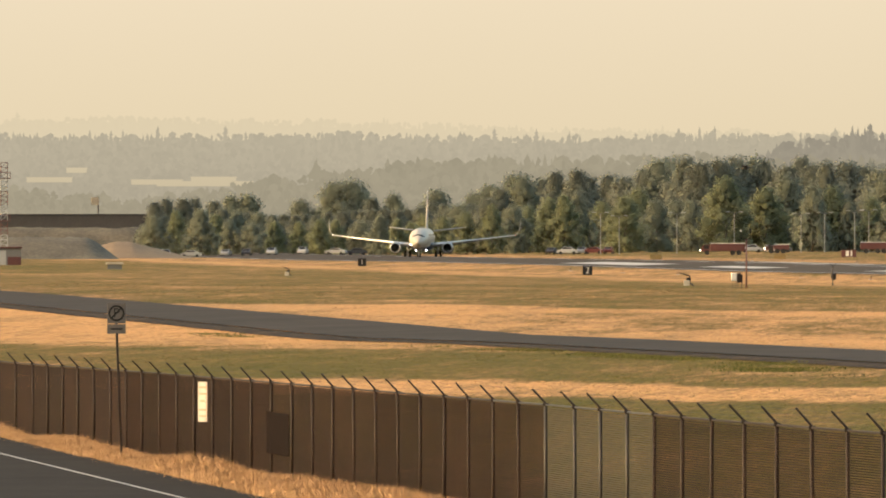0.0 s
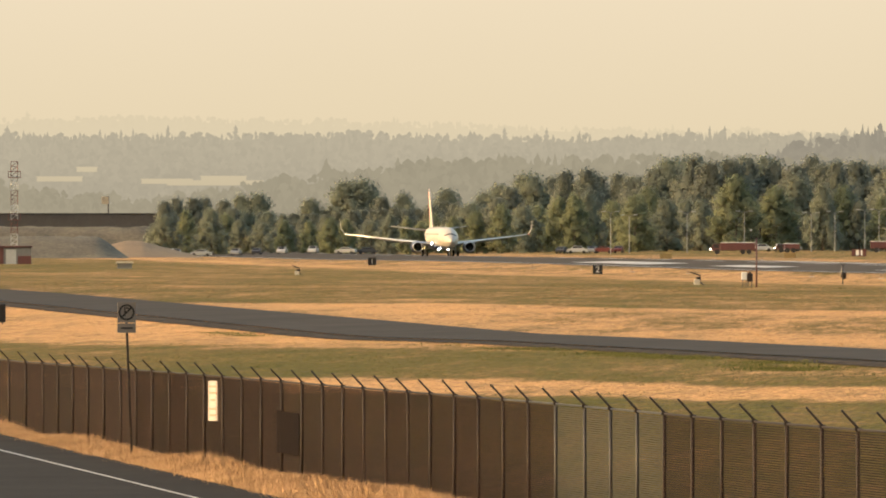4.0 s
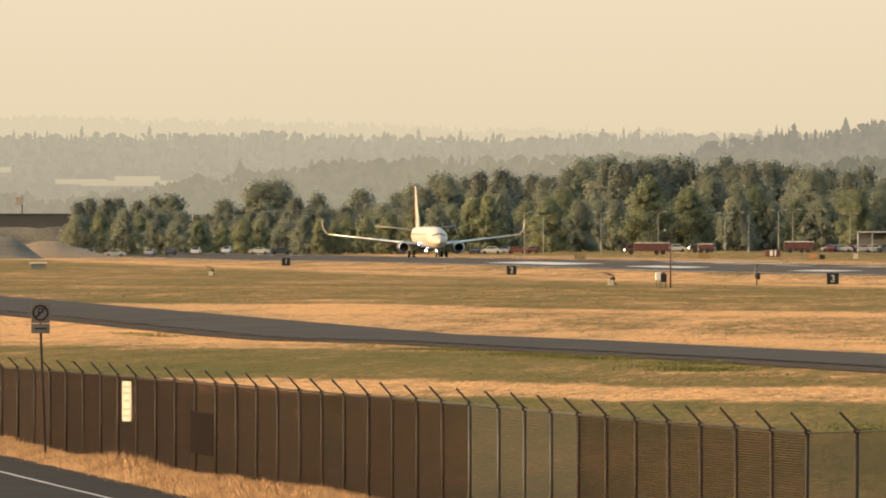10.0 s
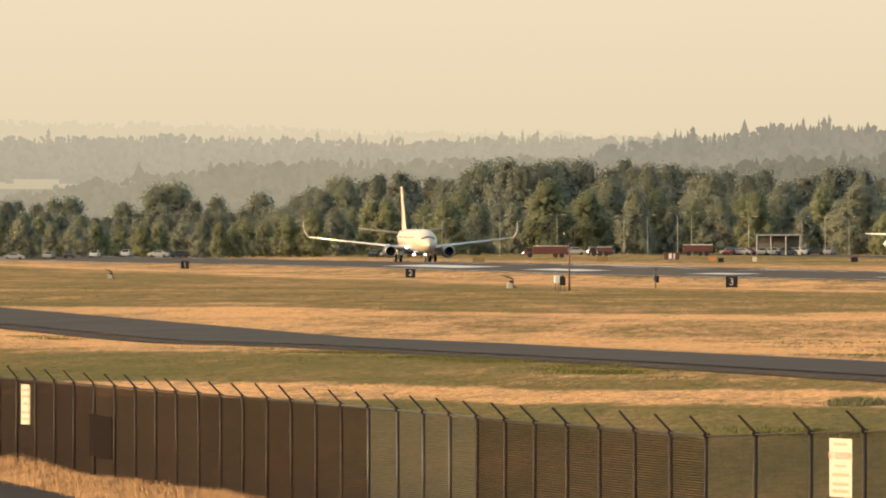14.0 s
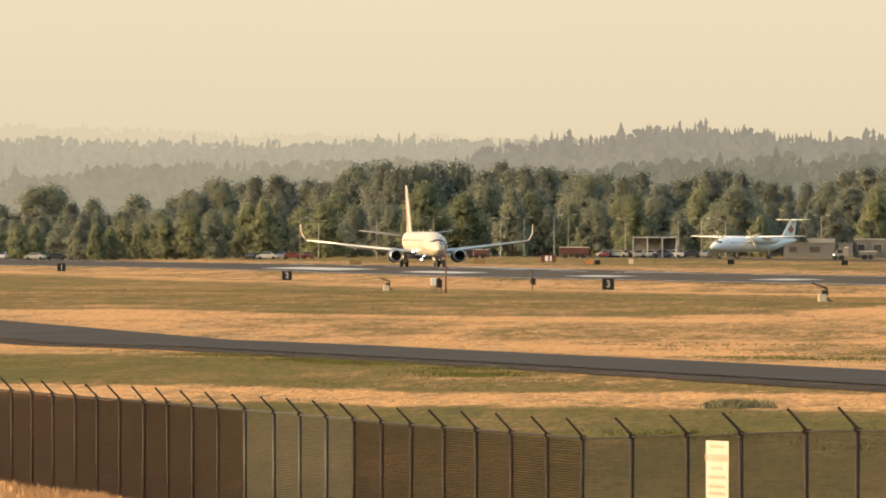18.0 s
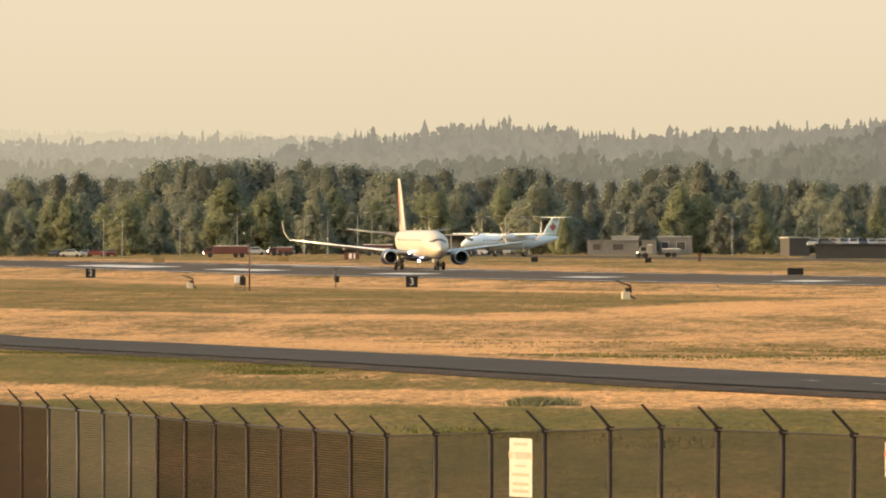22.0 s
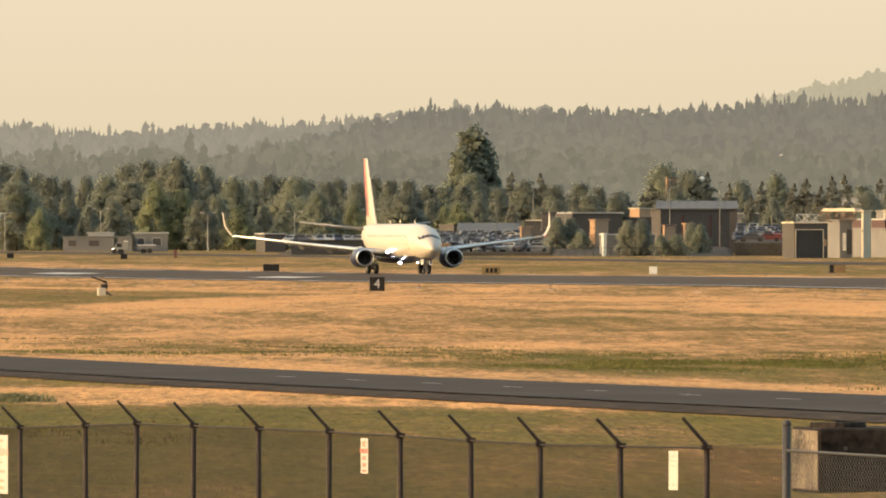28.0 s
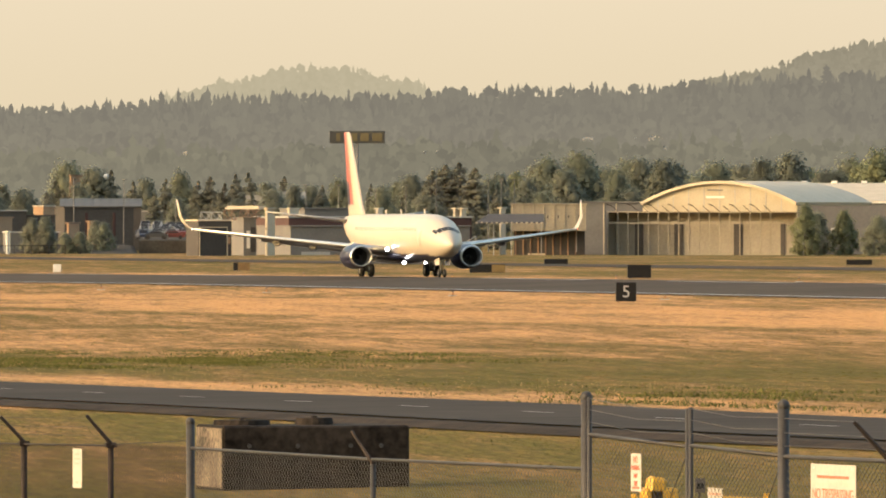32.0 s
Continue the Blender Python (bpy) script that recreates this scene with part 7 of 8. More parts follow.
bmesh.ops.create_icosphere(bm, subdivisions=2, radius=0.09, matrix=Matrix.Translation((-0.5, 0, top + 0.75)))
part("cup_sensor", bm, SIGN_WHITE, mast)
p = polar(7.637, 1155)
kit = tagged(empty("equipment_box", Matrix.Translation((p.x, p.y, ground_z(p.x, p.y)))), "white and grey equipment boxes on steel legs", "equipment box")
bm = bmesh.new()
box(bm, -0.60, -0.14, -0.2, 0.2, 0.75, 1.45, 0.03)
part("cabinet", bm, SIGN_WHITE, kit, "white cabinet")
bm = bmesh.new()
box(bm, -0.08, 0.42, -0.2, 0.2, 0.55, 1.35, 0.03)
box(bm, 0.08, 0.25, -0.15, 0.15, 1.35, 1.5, 0.02)
part("cabinet", bm, RUSTY, kit, "dark grey cabinet")
for x in (-0.5, -0.2, 0.0, 0.35):
    bm = bmesh.new()
    rod(bm, (x, 0, -0.2), (x, 0, 0.8), 0.035, None, 6)
    part("leg", bm, GALVANISED, kit)


def sensor(az, d, label, scale=1.0, arm=True):
    """A squat base with a tilted arm and head, for measuring at the runway's edge."""
    p = polar(az, d)
    ob = tagged(empty("runway_sensor", Matrix.Translation((p.x, p.y, ground_z(p.x, p.y)))), label, "sensor")
    s = scale
    bm = bmesh.new()
    box(bm, -0.3 * s, 0.25 * s, -0.25 * s, 0.25 * s, -0.1, 0.55 * s, 0.04)
    part("base", bm, CREAM, ob, "pale base block")
    bm = bmesh.new()
    box(bm, -0.05 * s, 0.38 * s, -0.2 * s, 0.2 * s, 0.45 * s, 0.8 * s, 0.03)
    part("head", bm, RUSTY, ob, "dark head")
    bm = bmesh.new()
    rod(bm, (0.3 * s, 0, 0.95 * s), (-0.75 * s, 0, 1.32 * s), 0.07 * s, 0.04 * s, 8)
    rod(bm, (0.3 * s, 0, 0.5 * s), (0.3 * s, 0, 0.98 * s), 0.06 * s, None, 8)
    part("arm", bm, GALVANISED if not arm else RUSTY, ob, "tilted arm")
    bm = bmesh.new()
    rod(bm, (0.25 * s, 0, 0.3 * s), (0.75 * s, 0, -0.05), 0.06 * s, None, 6)
    part("brace", bm, GALVANISED, ob)
    return ob


sensor(7.402, 1260, "runway sensor with pale base and tilted grey arm", 1.0)
sensor(9.412, 985, "white-based runway sensor with dark tilted arm", 1.12)
sensor(5.559, 1560, "small runway sensor with tilted arm in the grass", 0.9)
p = polar(8.074, 1330)
ob = tagged(empty("antenna_post", Matrix.Translation((p.x, p.y, ground_z(p.x, p.y)))), "grey antenna post with white sleeve and forked top", "antenna")
bm = bmesh.new()
rod(bm, (0, 0, -0.2), (0, 0, 2.1), 0.06, None, 8)
part("post", bm, GALVANISED, ob)
bm = bmesh.new()
rod(bm, (-0.1, 0, 0.75), (-0.1, 0, 1.85), 0.13, 0.11, 12)
part("sleeve", bm, PLATE_GREY, ob, "pale sleeve", smooth=True)
bm = bmesh.new()
box(bm, 0.05, 0.35, -0.15, 0.15, 0.6, 1.3, 0.03)
part("box", bm, RUSTY, ob, "dark control box")
bm = bmesh.new()
rod(bm, (0, 0, 2.0), (-0.35, 0, 2.45), 0.03, None, 6)
rod(bm, (0, 0, 2.0), (0.4, 0, 2.45), 0.03, None, 6)
rod(bm, (0, 0, 2.0), (0, 0, 2.6), 0.02, None, 6)
part("fork", bm, GALVANISED, ob)


# ---- roof trusses, pent roof and steps by the long warehouse ----
def truss(az0, az1, el0, el1, d, bays, mat, label):
    m = facing((az0 + az1) / 2, d)
    z0, z1 = height_at(el0, d) - m.translation.z, height_at(el1, d) - m.translation.z
    w = d * math.tan(radians(az1 - az0))
    ob = tagged(empty("roof_truss", m), label, "roof truss")
    for k in range(bays):
        xa, xb = -w / 2 + w * k / bays, -w / 2 + w * (k + 1) / bays
        bm = bmesh.new()
        rod(bm, (xa, 0, z0), (xb, 0, z1) if k % 2 else (xa, 0, z1), 0.07, None, 6)
        rod(bm, (xa, 0, z1), (xb, 0, z0), 0.06, None, 6)
        part("brace", bm, mat, ob)
    for z in (z0, z1):
        bm = bmesh.new()
        rod(bm, (-w / 2, 0, z), (w / 2, 0, z), 0.08, None, 6)
        part("chord", bm, mat, ob)


truss(12.614, 12.715, 0.0215, 0.055, 1966, 4, ROOF_GREY, "pale steel roof railing above the open hangar")
truss(12.722, 12.778, 0.0215, 0.062, 1967, 3, BROWN_ROOF, "brown steel lattice truss along the cream beam")
truss(12.795, 12.890, 0.032, 0.062, 1982, 5, BROWN_ROOF, "brown steel lattice truss along the cream beam")
pent = tagged(empty("pent_roof", facing(14.04, 1992)), "dark pent roof with a row of pale edge lamps", "canopy")
pz = height_at(0.004, 1992) - pent.matrix_basis.translation.z
bm = bmesh.new()
loft(bm, [[(-5.6, -3.0, pz), (5.4, -3.0, pz), (5.4, -2.9, pz + 0.15), (-5.5, -2.9, pz + 0.15)], [(-3.4, 3.0, pz + 1.35), (5.4, 3.0, pz + 1.35), (5.4, 3.0, pz + 1.5), (-3.4, 3.0, pz + 1.5)]])
bmesh.ops.recalc_face_normals(bm, faces=bm.faces)
part("roof_sheet", bm, DARK_WALL, pent)
for k in range(14):
    bm = bmesh.new()
    box(bm, -5.5 + k * 0.8, -5.15 + k * 0.8, -3.15, -3.0, pz - 0.02, pz + 0.18)
    part("edge_lamp", bm, CREAM, pent)
for x in (-2.6, 0.2, 5.0):
    bm = bmesh.new()
    rod(bm, (x, -2.8, -0.3), (x, -2.8, pz), 0.07, None, 6)
    part("post", bm, ROOF_GREY, pent)
stairs = tagged(empty("air_stairs", facing(13.86, 1980)), "pale wheeled boarding steps beside the pent roof", "steps")
for k in range(6):
    bm = bmesh.new()
    box(bm, -2.0 + k * 0.45, -1.4 + k * 0.45, -0.5, 0.5, 0.45 + k * 0.3, 0.55 + k * 0.3)
    part("step", bm, ROOF_GREY, stairs)
bm = bmesh.new()
rod(bm, (-2.2, -0.5, 0.4), (0.8, -0.5, 2.3), 0.10, None, 6)
rod(bm, (-2.2, -0.5, 1.2), (0.8, -0.5, 3.1), 0.06, None, 6)
rod(bm, (0.8, -0.5, -0.1), (0.8, -0.5, 3.1), 0.08, None, 6)
rod(bm, (-1.9, -0.5, -0.1), (-1.9, -0.5, 0.5), 0.08, None, 6)
part("frame", bm, ROOF_GREY, stairs)


# a few pale houses on the wooded hillside
for az, el, wd in ((14.59, 0.345, 5), (14.66, 0.395, 6), (14.72, 0.405, 5), (14.55, 0.30, 6), (14.92, 0.385, 6), (15.05, 0.36, 4), (13.19, 0.351, 3), (13.70, 0.34, 3), (13.60, 0.25, 3), (12.88, 0.205, 5), (12.97, 0.215, 4), (13.65, 0.352, 2.5), (14.40, 0.396, 3), (14.74, 0.351, 2.5), (15.23, 0.396, 3), (15.46, 0.35, 3), (15.36, 0.42, 2.5), (13.02, 0.30, 2.5), (12.55, 0.33, 2)):
    d = 3926 + 224 * el / 0.63 - 10
    m = facing(az, d, height_at(el, d) - 2.6)
    ob = tagged(empty("far_house", m), "small pale house among the trees of the hillside", "house", "hillside houses")
    bm = bmesh.new()
    box(bm, -wd / 2, wd / 2, 0, 5, 0, 1.9)
    part("wall", bm, ROOF_GREY, ob)
    bm = bmesh.new()
    loft(bm, [[(x, -0.4, 1.9), (x, 2.5, 2.9), (x, 5.4, 1.9)] for x in (-wd / 2 - 0.3, wd / 2 + 0.3)])
    bmesh.ops.recalc_face_normals(bm, faces=bm.faces)
    part("roof", bm, TAN_GREY, ob)
    bm = bmesh.new()
    box(bm, -wd / 2 + 0.2, wd / 2 - 0.2, 0.2, 4.8, -9, 0.1)
    part("footing", bm, GREY_WALL, ob, "grey foundation wall in the slope")


# open shelter with vehicles under it, by the tree belt
m = facing(8.640, 2476)
z1 = height_at(-0.0187, 2476) - m.translation.z
w = 2476 * math.tan(radians(0.206))
shelter = tagged(empty("open_shelter", m), "open vehicle shelter with a thin pale roof on posts", "shelter")
bm = bmesh.new()
box(bm, -w / 2, w / 2, -0.5, 5, z1 - 0.28, z1, 0.03)
part("roof", bm, ROOF_GREY, shelter)
for x in (-w / 2 + 0.15, -w / 6, w / 6, w / 2 - 0.15):
    for y in (-0.3, 4.6):
        bm = bmesh.new()
        rod(bm, (x, y, -0.2), (x, y, z1 - 0.2), 0.13, None, 8)
        part("post", bm, ROOF_GREY, shelter)
bm = bmesh.new()
box(bm, -w / 2 + 0.1, w / 2 - 0.1, 4.7, 4.9, -0.2, z1 - 0.3)
part("back_wall", bm, GREY_WALL, shelter)
bm = bmesh.new()
box(bm, -w / 2 + 0.6, w / 2 - 2.5, 3.9, 4.6, 0.0, z1 * 0.6, 0.05)
part("bench", bm, GREY_WALL, shelter, "grey storage lockers")


# ---- more trees: right-hand quarter ----
rng = random.Random(33)
for az, el, d, kind, wide in ((11.07, 0.37, 2900, 8, 1.2), (11.125, 0.468, 2905, 8, 1.5), (11.18, 0.35, 2910, 8, 1.25), (11.12, 0.25, 2890, 0, 1.0), (11.30, 0.25, 2890, 6, 1.2), (11.36, 0.22, 2880, 1, 1.0), (11.44, 0.245, 2880, 7, 1.3),
                              
                              (11.50, 0.20, 2700, 1, 1.0), (11.62, 0.21, 2720, 1, 1.1), (11.7, 0.19, 2700, 3, 1.0), (11.80, 0.17, 2700, 1, 1.2), (11.95, 0.2, 2720, 7, 1.5), (12.05, 0.19, 2700, 1, 1.0), (12.12, 0.27, 2900, 1, 1.1),
                              (12.0, 0.29, 2950, 0, 1.1), (12.2, 0.25, 2900, 6, 1.3), (12.3, 0.2, 2700, 7, 1.3), (12.36, 0.22, 2720, 1, 0.9), (12.45, 0.21, 2700, 6, 1.2), (12.52, 0.24, 2800, 2, 1.0), (12.6, 0.2, 2700, 7, 1.4),
                              (12.66, 0.22, 2700, 6, 1.3), (12.72, 0.19, 2650, 7, 1.3), (12.78, 0.23, 2700, 6, 1.2), (12.84, 0.24, 2720, 7, 1.3), (12.92, 0.20, 2600, 1, 1.0), (13.0, 0.22, 2650, 6, 1.2)):
    plant(kind, az, d, tall_to(el, d), wide, "trees behind the airport buildings")
az = 12.95
while az < 16.4:
    el = float(np.interp(az, (12.9, 13.2, 13.5, 13.75, 14.0, 14.2, 14.35, 14.5, 14.7, 14.9, 15.1, 15.3, 15.5, 15.7, 16.4), (0.19, 0.22, 0.21, 0.27, 0.24, 0.30, 0.35, 0.31, 0.33, 0.26, 0.34, 0.35, 0.25, 0.36, 0.34))) * rng.uniform(0.8, 1.02)
    d = rng.uniform(2480, 2700)
    plant(rng.choice((6, 7, 1, 3, 2, 1, 6) if az < 13.9 else (1, 3, 2, 0, 3, 4, 1)), az, d, tall_to(el, d), rng.uniform(0.9, 1.25), "trees behind the airport buildings")
    az += rng.uniform(0.045, 0.085)
az = 11.3
while az < 16.4:
    d = rng.uniform(2380, 2440)
    plant(rng.choice((1, 0, 7, 3, 6)), az, d, tall_to(rng.uniform(0.08, 0.17), d), rng.uniform(0.9, 1.3), "trees behind the airport buildings")
    az += rng.uniform(0.07, 0.13)
for az, el, d, wide in ((13.68, 0.25, 2480, 1.0), (13.74, 0.275, 2490, 1.2), (13.81, 0.285, 2490, 1.2), (13.88, 0.26, 2480, 1.3)):
    plant(6, az, d, tall_to(el, d), wide * 1.3, "trees behind the airport buildings")
for az, el, d, k, wide in ((15.40, 0.098, 1960, 4, 0.95), (15.46, 0.055, 1965, 0, 1.0), (15.58, 0.070, 1965, 4, 1.0), (15.74, 0.04, 1960, 0, 1.1), (15.86, 0.07, 1965, 4, 1.1)):
    plant(k, az, d, tall_to(el, d), wide, "trees before the hangar")
for az, el, d, k, wide in ((11.51, 0.05, 2140, 1, 1.0), (11.57, 0.045, 2142, 1, 1.0), (11.62, -0.02, 2135, 0, 1.3), (11.84, 0.035, 2105, 1, 1.1), (11.90, 0.04, 2104, 1, 1.0), (11.99, -0.04, 2100, 0, 1.4), (12.06, -0.035, 2100, 0, 1.4), (12.13, 0.02, 2120, 1, 0.9), (12.17, 0.01, 2118, 0, 0.9)):
    plant(k, az, d, tall_to(el, d), wide, "trees among the airport buildings")
plant(4, 9.13, 2540, tall_to(0.085, 2540), 0.8)
plant(4, 9.10, 2545, tall_to(0.05, 2545), 0.9)
# hazier trees further back on the left
for az, el, d, k in ((5.30, 0.16, 2950, 2), (5.38, 0.17, 2950, 0), (5.62, 0.14, 2960, 0), (5.78, 0.22, 2960, 0), (5.86, 0.23, 2960, 0), (5.95, 0.15, 2950, 3), (6.05, 0.16, 2950, 2), (6.25, 0.18, 2950, 0), (6.42, 0.16, 2960, 2), (6.50, 0.20, 2960, 0), (6.6, 0.24, 2960, 2)):
    plant(k, az, d, tall_to(el, d), 1.25)

# ---- turboprop airliner, taxiing ----
turboprop = tagged(empty("turboprop_airliner"), "small white high-wing turboprop airliner with a red leaf on its tail", "airplane")
TP = [(12.0, 2.15, 0.05, 0.05), (11.7, 2.2, 0.38, 0.36), (11.0, 2.32, 0.72, 0.70), (10.0, 2.48, 1.02, 1.05), (8.8, 2.58, 1.24, 1.28), (7.0, 2.62, 1.34, 1.36), (-3.0, 2.62, 1.34, 1.36), (-6.0, 2.74, 1.22, 1.22),
      (-9.0, 3.05, 0.86, 0.86), (-11.5, 3.35, 0.45, 0.5), (-13.2, 3.55, 0.12, 0.16)]
TP_WHITE = material("pale_grey_aircraft_paint", (0.66, 0.68, 0.68), 0.35, vary=0.04, size=0.5, spec=0.5)
TP_TAIL = material("pale_green_white_tail_paint", (0.60, 0.64, 0.58), 0.4, vary=0.05, size=0.5)
part("fuselage", body(TP, 28, 1.0), TP_WHITE, turboprop, "pale grey-white fuselage", smooth=True)
for side in (1, -1):
    for x0, x1, a0, a1 in ((10.0, 10.6, 55, 85), (9.6, 10.3, 28, 52)):
        b0, b1 = (a0, a1) if side > 0 else (180 - a1, 180 - a0)
        part("cockpit_pane", hull_patch(x0, x1, b0, b1, 0.014, 2, TP), DARK_GLASS, turboprop)
    for k in range(14):
        x = 7.0 - k * 0.86
        a0 = 14 if side > 0 else 180 - 24
        part("cabin_window", hull_patch(x, x + 0.3, a0, a0 + 10, 0.012, 1, TP), DARK_GLASS, turboprop)
    wing = part("wing", wing_bm([(side * 0.3, 2.2, 3.0, 4.05, 0.5), (side * 5, 2.1, 2.8, 4.12, 0.46), (side * 13.7, 1.5, 1.4, 4.3, 0.2)]), TP_WHITE, turboprop, "straight high wing", smooth=True)
    bm = bmesh.new()
    loft(bm, [[(x, side * 3.95 + r * 0.55 * math.cos(2 * math.pi * i / 16), z + r * 0.75 * math.sin(2 * math.pi * i / 16)) for i in range(16)]
              for x, r, z in ((4.4, 0.35, 3.75), (4.0, 0.75, 3.65), (2.6, 1.0, 3.5), (0.0, 1.05, 3.4), (-2.6, 0.7, 3.5), (-4.2, 0.15, 3.7))])
    bmesh.ops.recalc_face_normals(bm, faces=bm.faces)
    nac = part("nacelle", bm, TP_WHITE, turboprop, "engine nacelle under the wing", smooth=True)
    bm = bmesh.new()
    rod(bm, (4.4, side * 3.95, 3.75), (4.95, side * 3.95, 3.75), 0.28, 0.04, 12)
    part("spinner", bm, STEEL, nac, smooth=True)
    for k in range(4):
        bm = bmesh.new()
        ca, sa = math.cos(0.5 + k * math.pi / 2), math.sin(0.5 + k * math.pi / 2)
        loft(bm, [[(4.6 + dx, side * 3.95 + r * ca - w * sa, 3.75 + r * sa + w * ca) for dx, w in ((0.03, -q), (0.06, 0), (0.03, q), (0, 0))] for r, q in ((0.2, 0.1), (1.0, 0.17), (1.95, 0.1))])
        bmesh.ops.recalc_face_normals(bm, faces=bm.faces)
        part("blade", bm, FAN_DARK, nac, "dark propeller blade")
    bm = bmesh.new()
    rod(bm, (-0.5, side * 3.95, 0.4), (-0.4, side * 3.95, 2.8), 0.10, 0.12, 8)
    leg = part("main_gear", bm, STEEL, turboprop)
    for dy in (-0.25, 0.25):
        wheel(leg, -0.5, side * 3.95 + dy, 0.42, 0.26)
    part("tailplane", wing_bm([(side * 0.1, -11.6, 1.9, 7.35, 0.22), (side * 4.0, -12.0, 1.2, 7.42, 0.12)]), TP_TAIL, turboprop, "tailplane on top of the fin", smooth=True)
bm = bmesh.new()
rod(bm, (9.3, 0, 0.3), (9.4, 0, 1.6), 0.07, 0.08, 8)
leg = part("nose_gear", bm, STEEL, turboprop)
for y in (-0.2, 0.2):
    wheel(leg, 9.3, y, 0.3, 0.18)
bm = bmesh.new()
rings = []
for z, le, te, th in ((3.3, -6.2, -12.6, 0.10), (4.1, -8.8, -12.8, 0.30), (7.35, -11.4, -13.5, 0.24)):
    rings.append([(le + (te - le) * (i / 8 if i < 8 else (16 - i) / 8), th * 1.7 * (math.sqrt(i / 8 if i < 8 else (16 - i) / 8) - (i / 8 if i < 8 else (16 - i) / 8)) * (1 if i < 8 else -1), z) for i in range(16)])
loft(bm, rings)
bmesh.ops.recalc_face_normals(bm, faces=bm.faces)
fin = part("fin", bm, TP_TAIL, turboprop, "pale tail fin", smooth=True)
LEAF = [(0, -0.95), (0.07, -0.45), (0.55, -0.52), (0.45, -0.3), (0.95, 0.12), (0.72, 0.2), (0.78, 0.5), (0.42, 0.38), (0.25, 0.75), (0, 1.05)]
for side in (1, -1):
    bm = bmesh.new()
    outline = LEAF + [(-x, z) for x, z in LEAF[-2:0:-1]]
    vs = [bm.verts.new((-11.6 + 0.95 * x, side * 0.16, 5.45 + 0.95 * z)) for x, z in outline]
    f = bm.faces.new(vs)
    ex = bmesh.ops.extrude_face_region(bm, geom=[f])
    for v in [g for g in ex["geom"] if isinstance(g, bmesh.types.BMVert)]:
        v.co.y -= side * 0.08
    bmesh.ops.recalc_face_normals(bm, faces=bm.faces)
    part("leaf_mark", bm, PLANE_RED, fin, "plain red leaf shape")

# ---- bird ----
bird = tagged(empty("bird"), "small dark bird crossing the sky", "bird")
FEATHERS = material("dark_feathers", (0.03, 0.028, 0.025), 0.8, vary=0.2, size=10.0)
bm = bmesh.new()
loft(bm, [[(x, r * math.cos(2 * math.pi * i / 10), r * math.sin(2 * math.pi * i / 10)) for i in range(10)] for x, r in ((0.15, 0.01), (0.12, 0.03), (0.04, 0.05), (-0.06, 0.045), (-0.13, 0.02), (-0.2, 0.012))])
bmesh.ops.recalc_face_normals(bm, faces=bm.faces)
part("torso", bm, FEATHERS, bird, smooth=True)
for side in (1, -1):
    bm = bmesh.new()
    loft(bm, [[(0.06 - s, side * y, z), (0.0 - s, side * y, z + 0.012), (-0.09 * q - s, side * y, z), (0.0 - s, side * y, z - 0.006)] for y, z, s, q in ((0.02, 0.02, 0, 1), (0.14, 0.07, -0.01, 0.9), (0.27, 0.03, 0.05, 0.3))])
    bmesh.ops.recalc_face_normals(bm, faces=bm.faces)
    part("wing", bm, FEATHERS, bird)
bm = bmesh.new()
box(bm, -0.30, -0.18, -0.03, 0.03, -0.006, 0.006)
part("tail", bm, FEATHERS, bird)


# ---- grass and weeds ----
def tufts(name, spots, blades, height, spread, mat, label, seed, broad=1.0):
    """Tufts of standing blades, one mesh."""
    r = random.Random(seed)
    verts, faces = [], []
    for x, y, k in spots:
        z = ground_z(x, y)
        for _ in range(blades):
            bx, by = x + r.gauss(0, spread), y + r.gauss(0, spread * 2)
            h = height * k * r.uniform(0.45, 1.25)
            ang = r.uniform(0, 6.28)
            lx, ly = r.gauss(0, 0.55) * h, r.gauss(0, 0.55) * h
            w = (0.005 + 0.012 * h) * broad
            c, s_ = math.cos(ang) * w, math.sin(ang) * w
            b = len(verts)
            verts += [(bx - c, by - s_, z - 0.03), (bx + c, by + s_, z - 0.03), (bx + lx * 0.5 + c * 0.7, by + ly * 0.5 + s_ * 0.7, z + h * 0.62), (bx + lx * 0.5 - c * 0.7, by + ly * 0.5 - s_ * 0.7, z + h * 0.62), (bx + lx, by + ly, z + h)]
            faces += [(b, b + 1, b + 2, b + 3), (b + 3, b + 2, b + 4)]
    me = bpy.data.meshes.new(name)
    me.from_pydata(verts, [], faces)
    me.materials.append(mat)
    return tagged(new(name, me), label, "grass", kind="stuff")


r = random.Random(4)
spots = []
for _ in range(5200):
    y = r.uniform(130, 350)
    x = r.uniform(23.75, 24.95)
    spots.append((x, y, 0.6 + 0.9 * (noise.noise((x * 0.8, y * 0.06, 1)) + 0.5) * (0.5 + (x - 23.7))))
tufts("dry_grass", spots, 18, 0.17, 0.14, DRY_GRASS, "dry straw-coloured grass along the fence", 1)
spots = []
for _ in range(9000):
    y = r.uniform(70, 620)
    x = r.uniform(25.3, 66.5)
    k = noise.noise((x * 0.09, y * 0.02, 7))
    if k > -0.2:
        spots.append((x, y, 0.6 + k))
tufts("field_grass", spots, 7, 0.07, 0.3, GREEN_GRASS, "short green weeds in the mown grass", 2)
spots = []
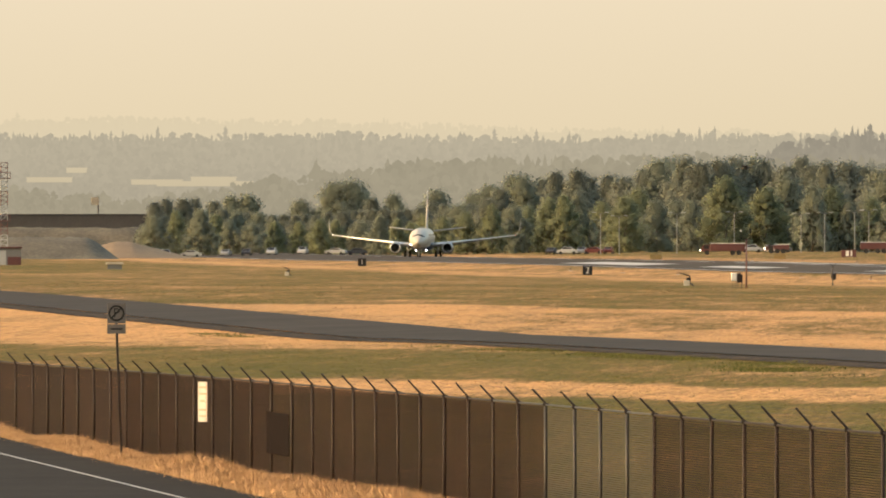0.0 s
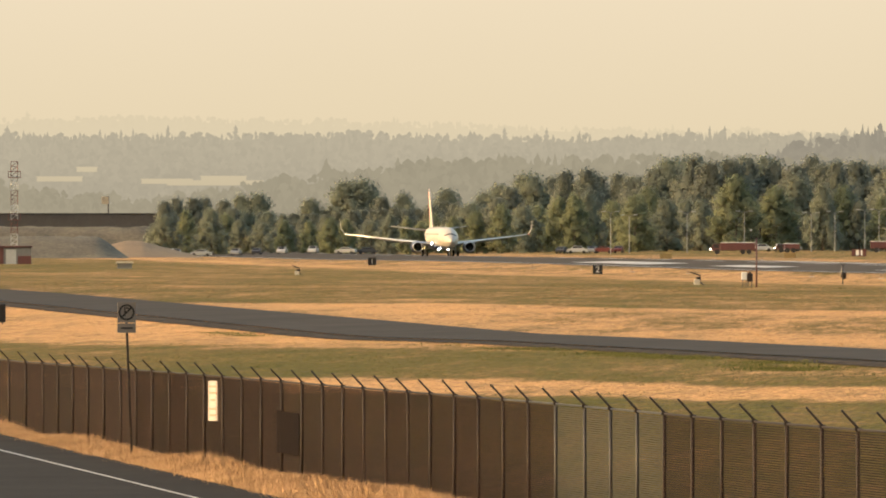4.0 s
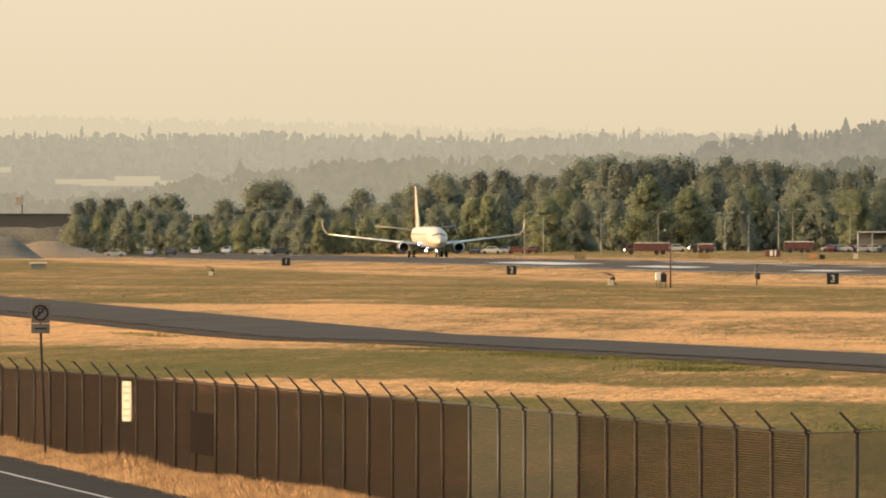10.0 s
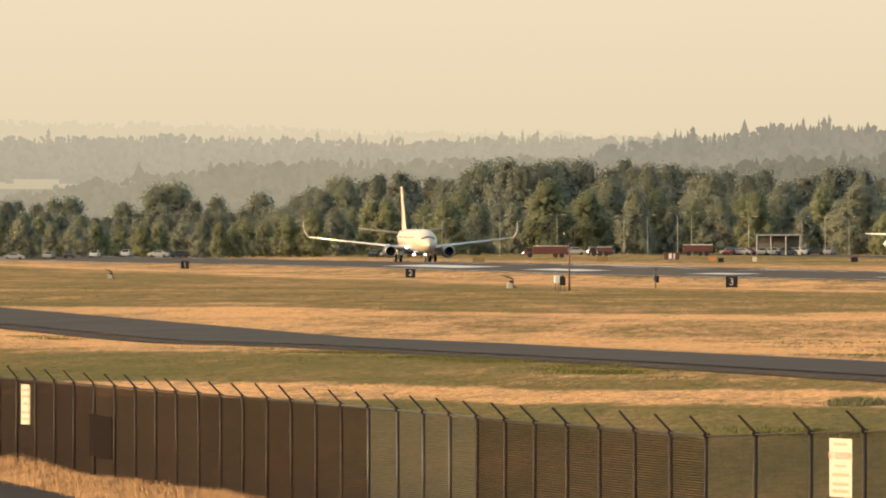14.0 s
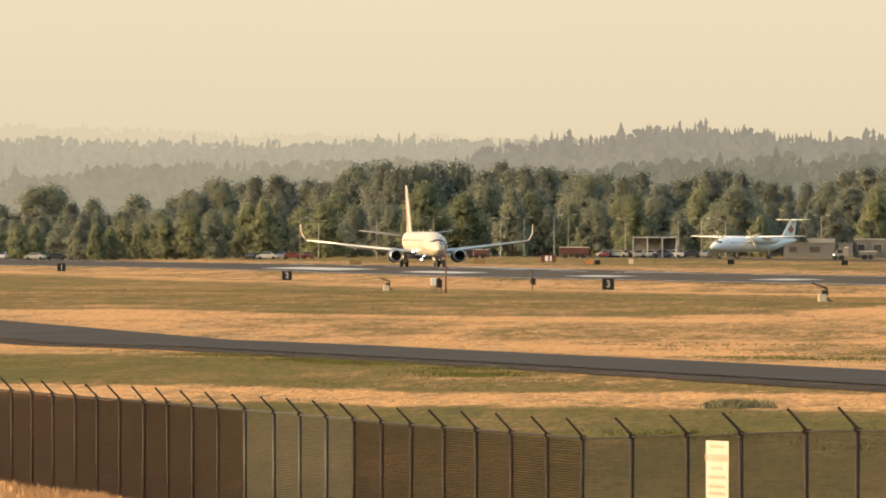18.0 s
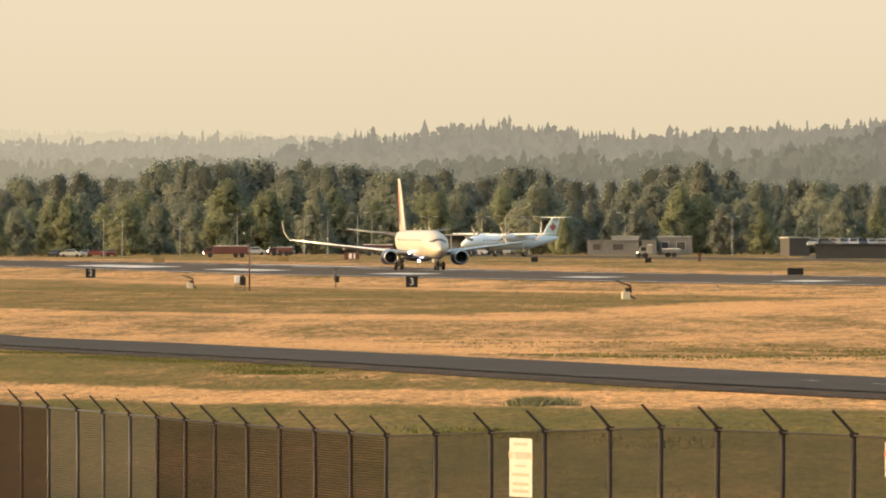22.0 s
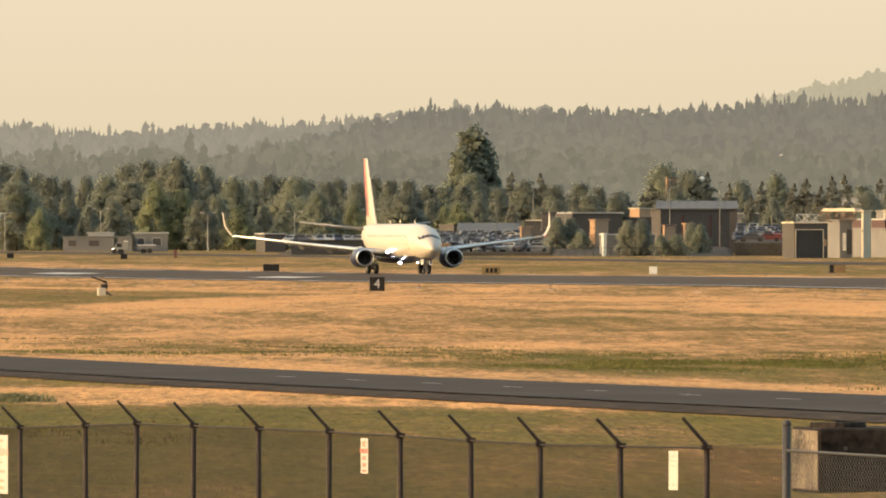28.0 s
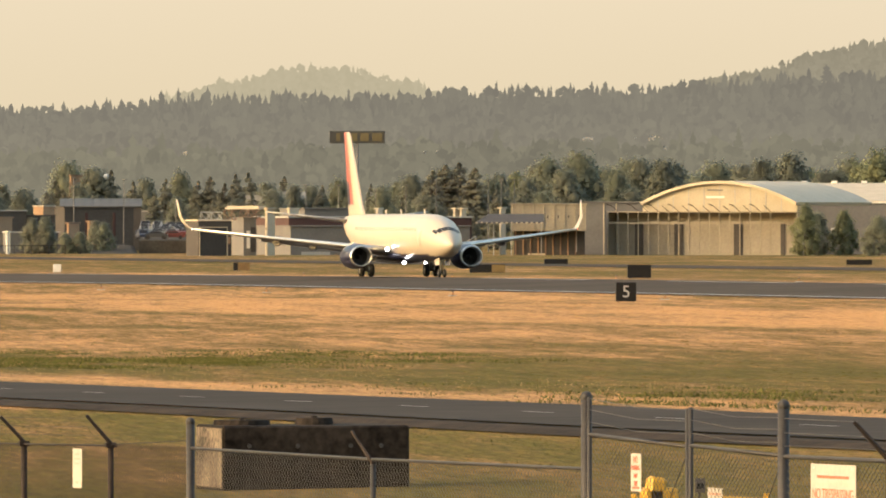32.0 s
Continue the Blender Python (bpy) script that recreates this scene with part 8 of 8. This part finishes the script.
for cx, cy, n, sx, sy in ((48, 305, 40, 0.8, 6), (49, 280, 30, 0.7, 4), (97, 520, 160, 4, 22), (101, 470, 150, 3, 18), (96, 600, 60, 3, 20), 
                          (97, 447, 160, 3, 8), (106, 450, 130, 3, 8), (92, 440, 130, 2, 8), (113, 478, 110, 3, 9), (101, 463, 110, 3, 8), (65, 553, 120, 0.7, 22), (65.5, 500, 140, 0.7, 18), (62.5, 452, 90, 0.8, 9), (86, 518, 70, 2, 12), (64, 692, 30, 0.6, 8), (89, 332, 120, 4, 14), (84, 305, 90, 3, 10)):
    for _ in range(n):
        x, y = r.gauss(cx, sx), r.gauss(cy, sy)
        if noise.noise((x * 0.35, y * 0.06, 5)) > -0.08:
            spots.append((x, y, r.uniform(0.6, 1.5)))
tufts("weeds", spots, 40, 0.055, 0.7, GREEN_GRASS, "clumps of taller green weeds in the field", 3, 4.0)
spots = [(r.gauss(56.8, 0.32), r.gauss(358, 0.8), r.uniform(0.6, 1.3)) for _ in range(70)]
tufts("shrub", spots, 40, 0.20, 0.12, SHRUB_GREEN, "low grey-green bush in the mown grass", 6, 2.5)
spots = []
for _ in range(15000):
    x = r.uniform(81, 222)
    y = 260 + 1000 * r.random() ** 1.6
    k = noise.noise((x * 0.05, y * 0.012, 12))
    if k > -0.05:
        spots.append((x, y, 0.6 + k))
tufts("straw_grass", spots, 6, 0.08, 0.9, DRY_GRASS, "sparse dry seed heads across the field", 5)


def clump_field(name, spots, seed, label):
    """Low leafy clumps, a few broad blades each, coloured like the ground they grow in."""
    r = random.Random(seed)
    verts, faces = [], []
    for x, y, size in spots:
        z = ground_z(x, y) - 0.01
        b = len(verts)
        n = 6
        verts.append((x, y, z + size * r.uniform(0.25, 0.5)))
        for i in range(n):
            ang = (i + r.uniform(-0.3, 0.3)) * 6.283 / n
            q = size * r.uniform(0.9, 2.6)
            verts.append((x + q * 0.45 * math.cos(ang), y + q * 0.9 * math.sin(ang), z + size * r.uniform(0.35, 1.0)))
            verts.append((x + q * math.cos(ang + 0.35), y + q * 2.0 * math.sin(ang + 0.35), z))
        for i in range(n):
            a0, a1 = b + 1 + 2 * i, b + 1 + 2 * ((i + 1) % n)
            faces += [(b, a0, a1), (a0, a0 + 1, a1)]
    me = bpy.data.meshes.new(name)
    me.from_pydata(verts, [], faces)
    me.materials.append(GRASS_CLUMPS)
    return tagged(new(name, me), label, "grass", kind="stuff")


r = random.Random(77)
spots = []
while len(spots) < 22000:
    d = 75 + 1150 * r.random() ** 1.35
    p = polar(r.uniform(4.0, 16.4), d)
    if p.x < 25.4 or 66.9 < p.x < 78.2 or p.x > 222:
        continue
    k = noise.noise((p.x * 0.12, p.y * 0.02, 3)) + 0.5 * noise.noise((p.x * 0.5, p.y * 0.08, 8))
    if k > r.uniform(-0.8, 0.5):
        spots.append((p.x, p.y, (0.015 + 0.00004 * d) * r.uniform(0.5, 1.5) * (1 + 0.6 * max(0, k))))
clump_field("grass_clumps", spots, 9, "low uneven clumps of mown grass and weeds")


# ---- what moves ----
def motions():
    rows = []
    for t, y, turn in AIRLINER_ROWS:
        rows.append((t, pose(249.0, y, 6.5 - float(np.interp(y, *LINE_RUNWAY)) + 0.055, 0, 0, -90 + turn)))
    walk(airliner, rows)
    rows = []
    for t, az, d, turn in ((0.0, 10.08, 2402, 40), (14.5, 9.285, 2362, 40), (16.5, 9.17, 2356, 40), (18.5, 9.055, 2350, 40), (20.5, 8.945, 2345, 43), (22.0, 8.866, 2342, 47), (24.5, 8.775, 2338, 55), (27.0, 8.685, 2336, 63), (32.0, 8.50, 2334, 72)):
        p = polar(az, d)
        rows.append((t, pose(p.x, p.y, ground_z(p.x, p.y) + 0.06, 0, 0, -90 - az - turn)))
    walk(turboprop, rows)
    rows = []
    for t, az, el, roll in ((0.0, 7.669, 0.274, 10), (0.5, 7.015, 0.63, -15), (1.0, 6.339, 0.486, 12), (1.5, 5.65, 0.034, -12), (2.0, 4.648, -0.443, 10), (2.5, 3.55, -0.47, -8), (4.5, -1.0, -0.2, 6), (32.0, -30.0, 2.0, 0)):
        p = polar(az, 420, height_at(el, 420))
        rows.append((t, pose(p.x, p.y, p.z, roll, 8, 180 - az)))
    walk(bird, rows)


motions()
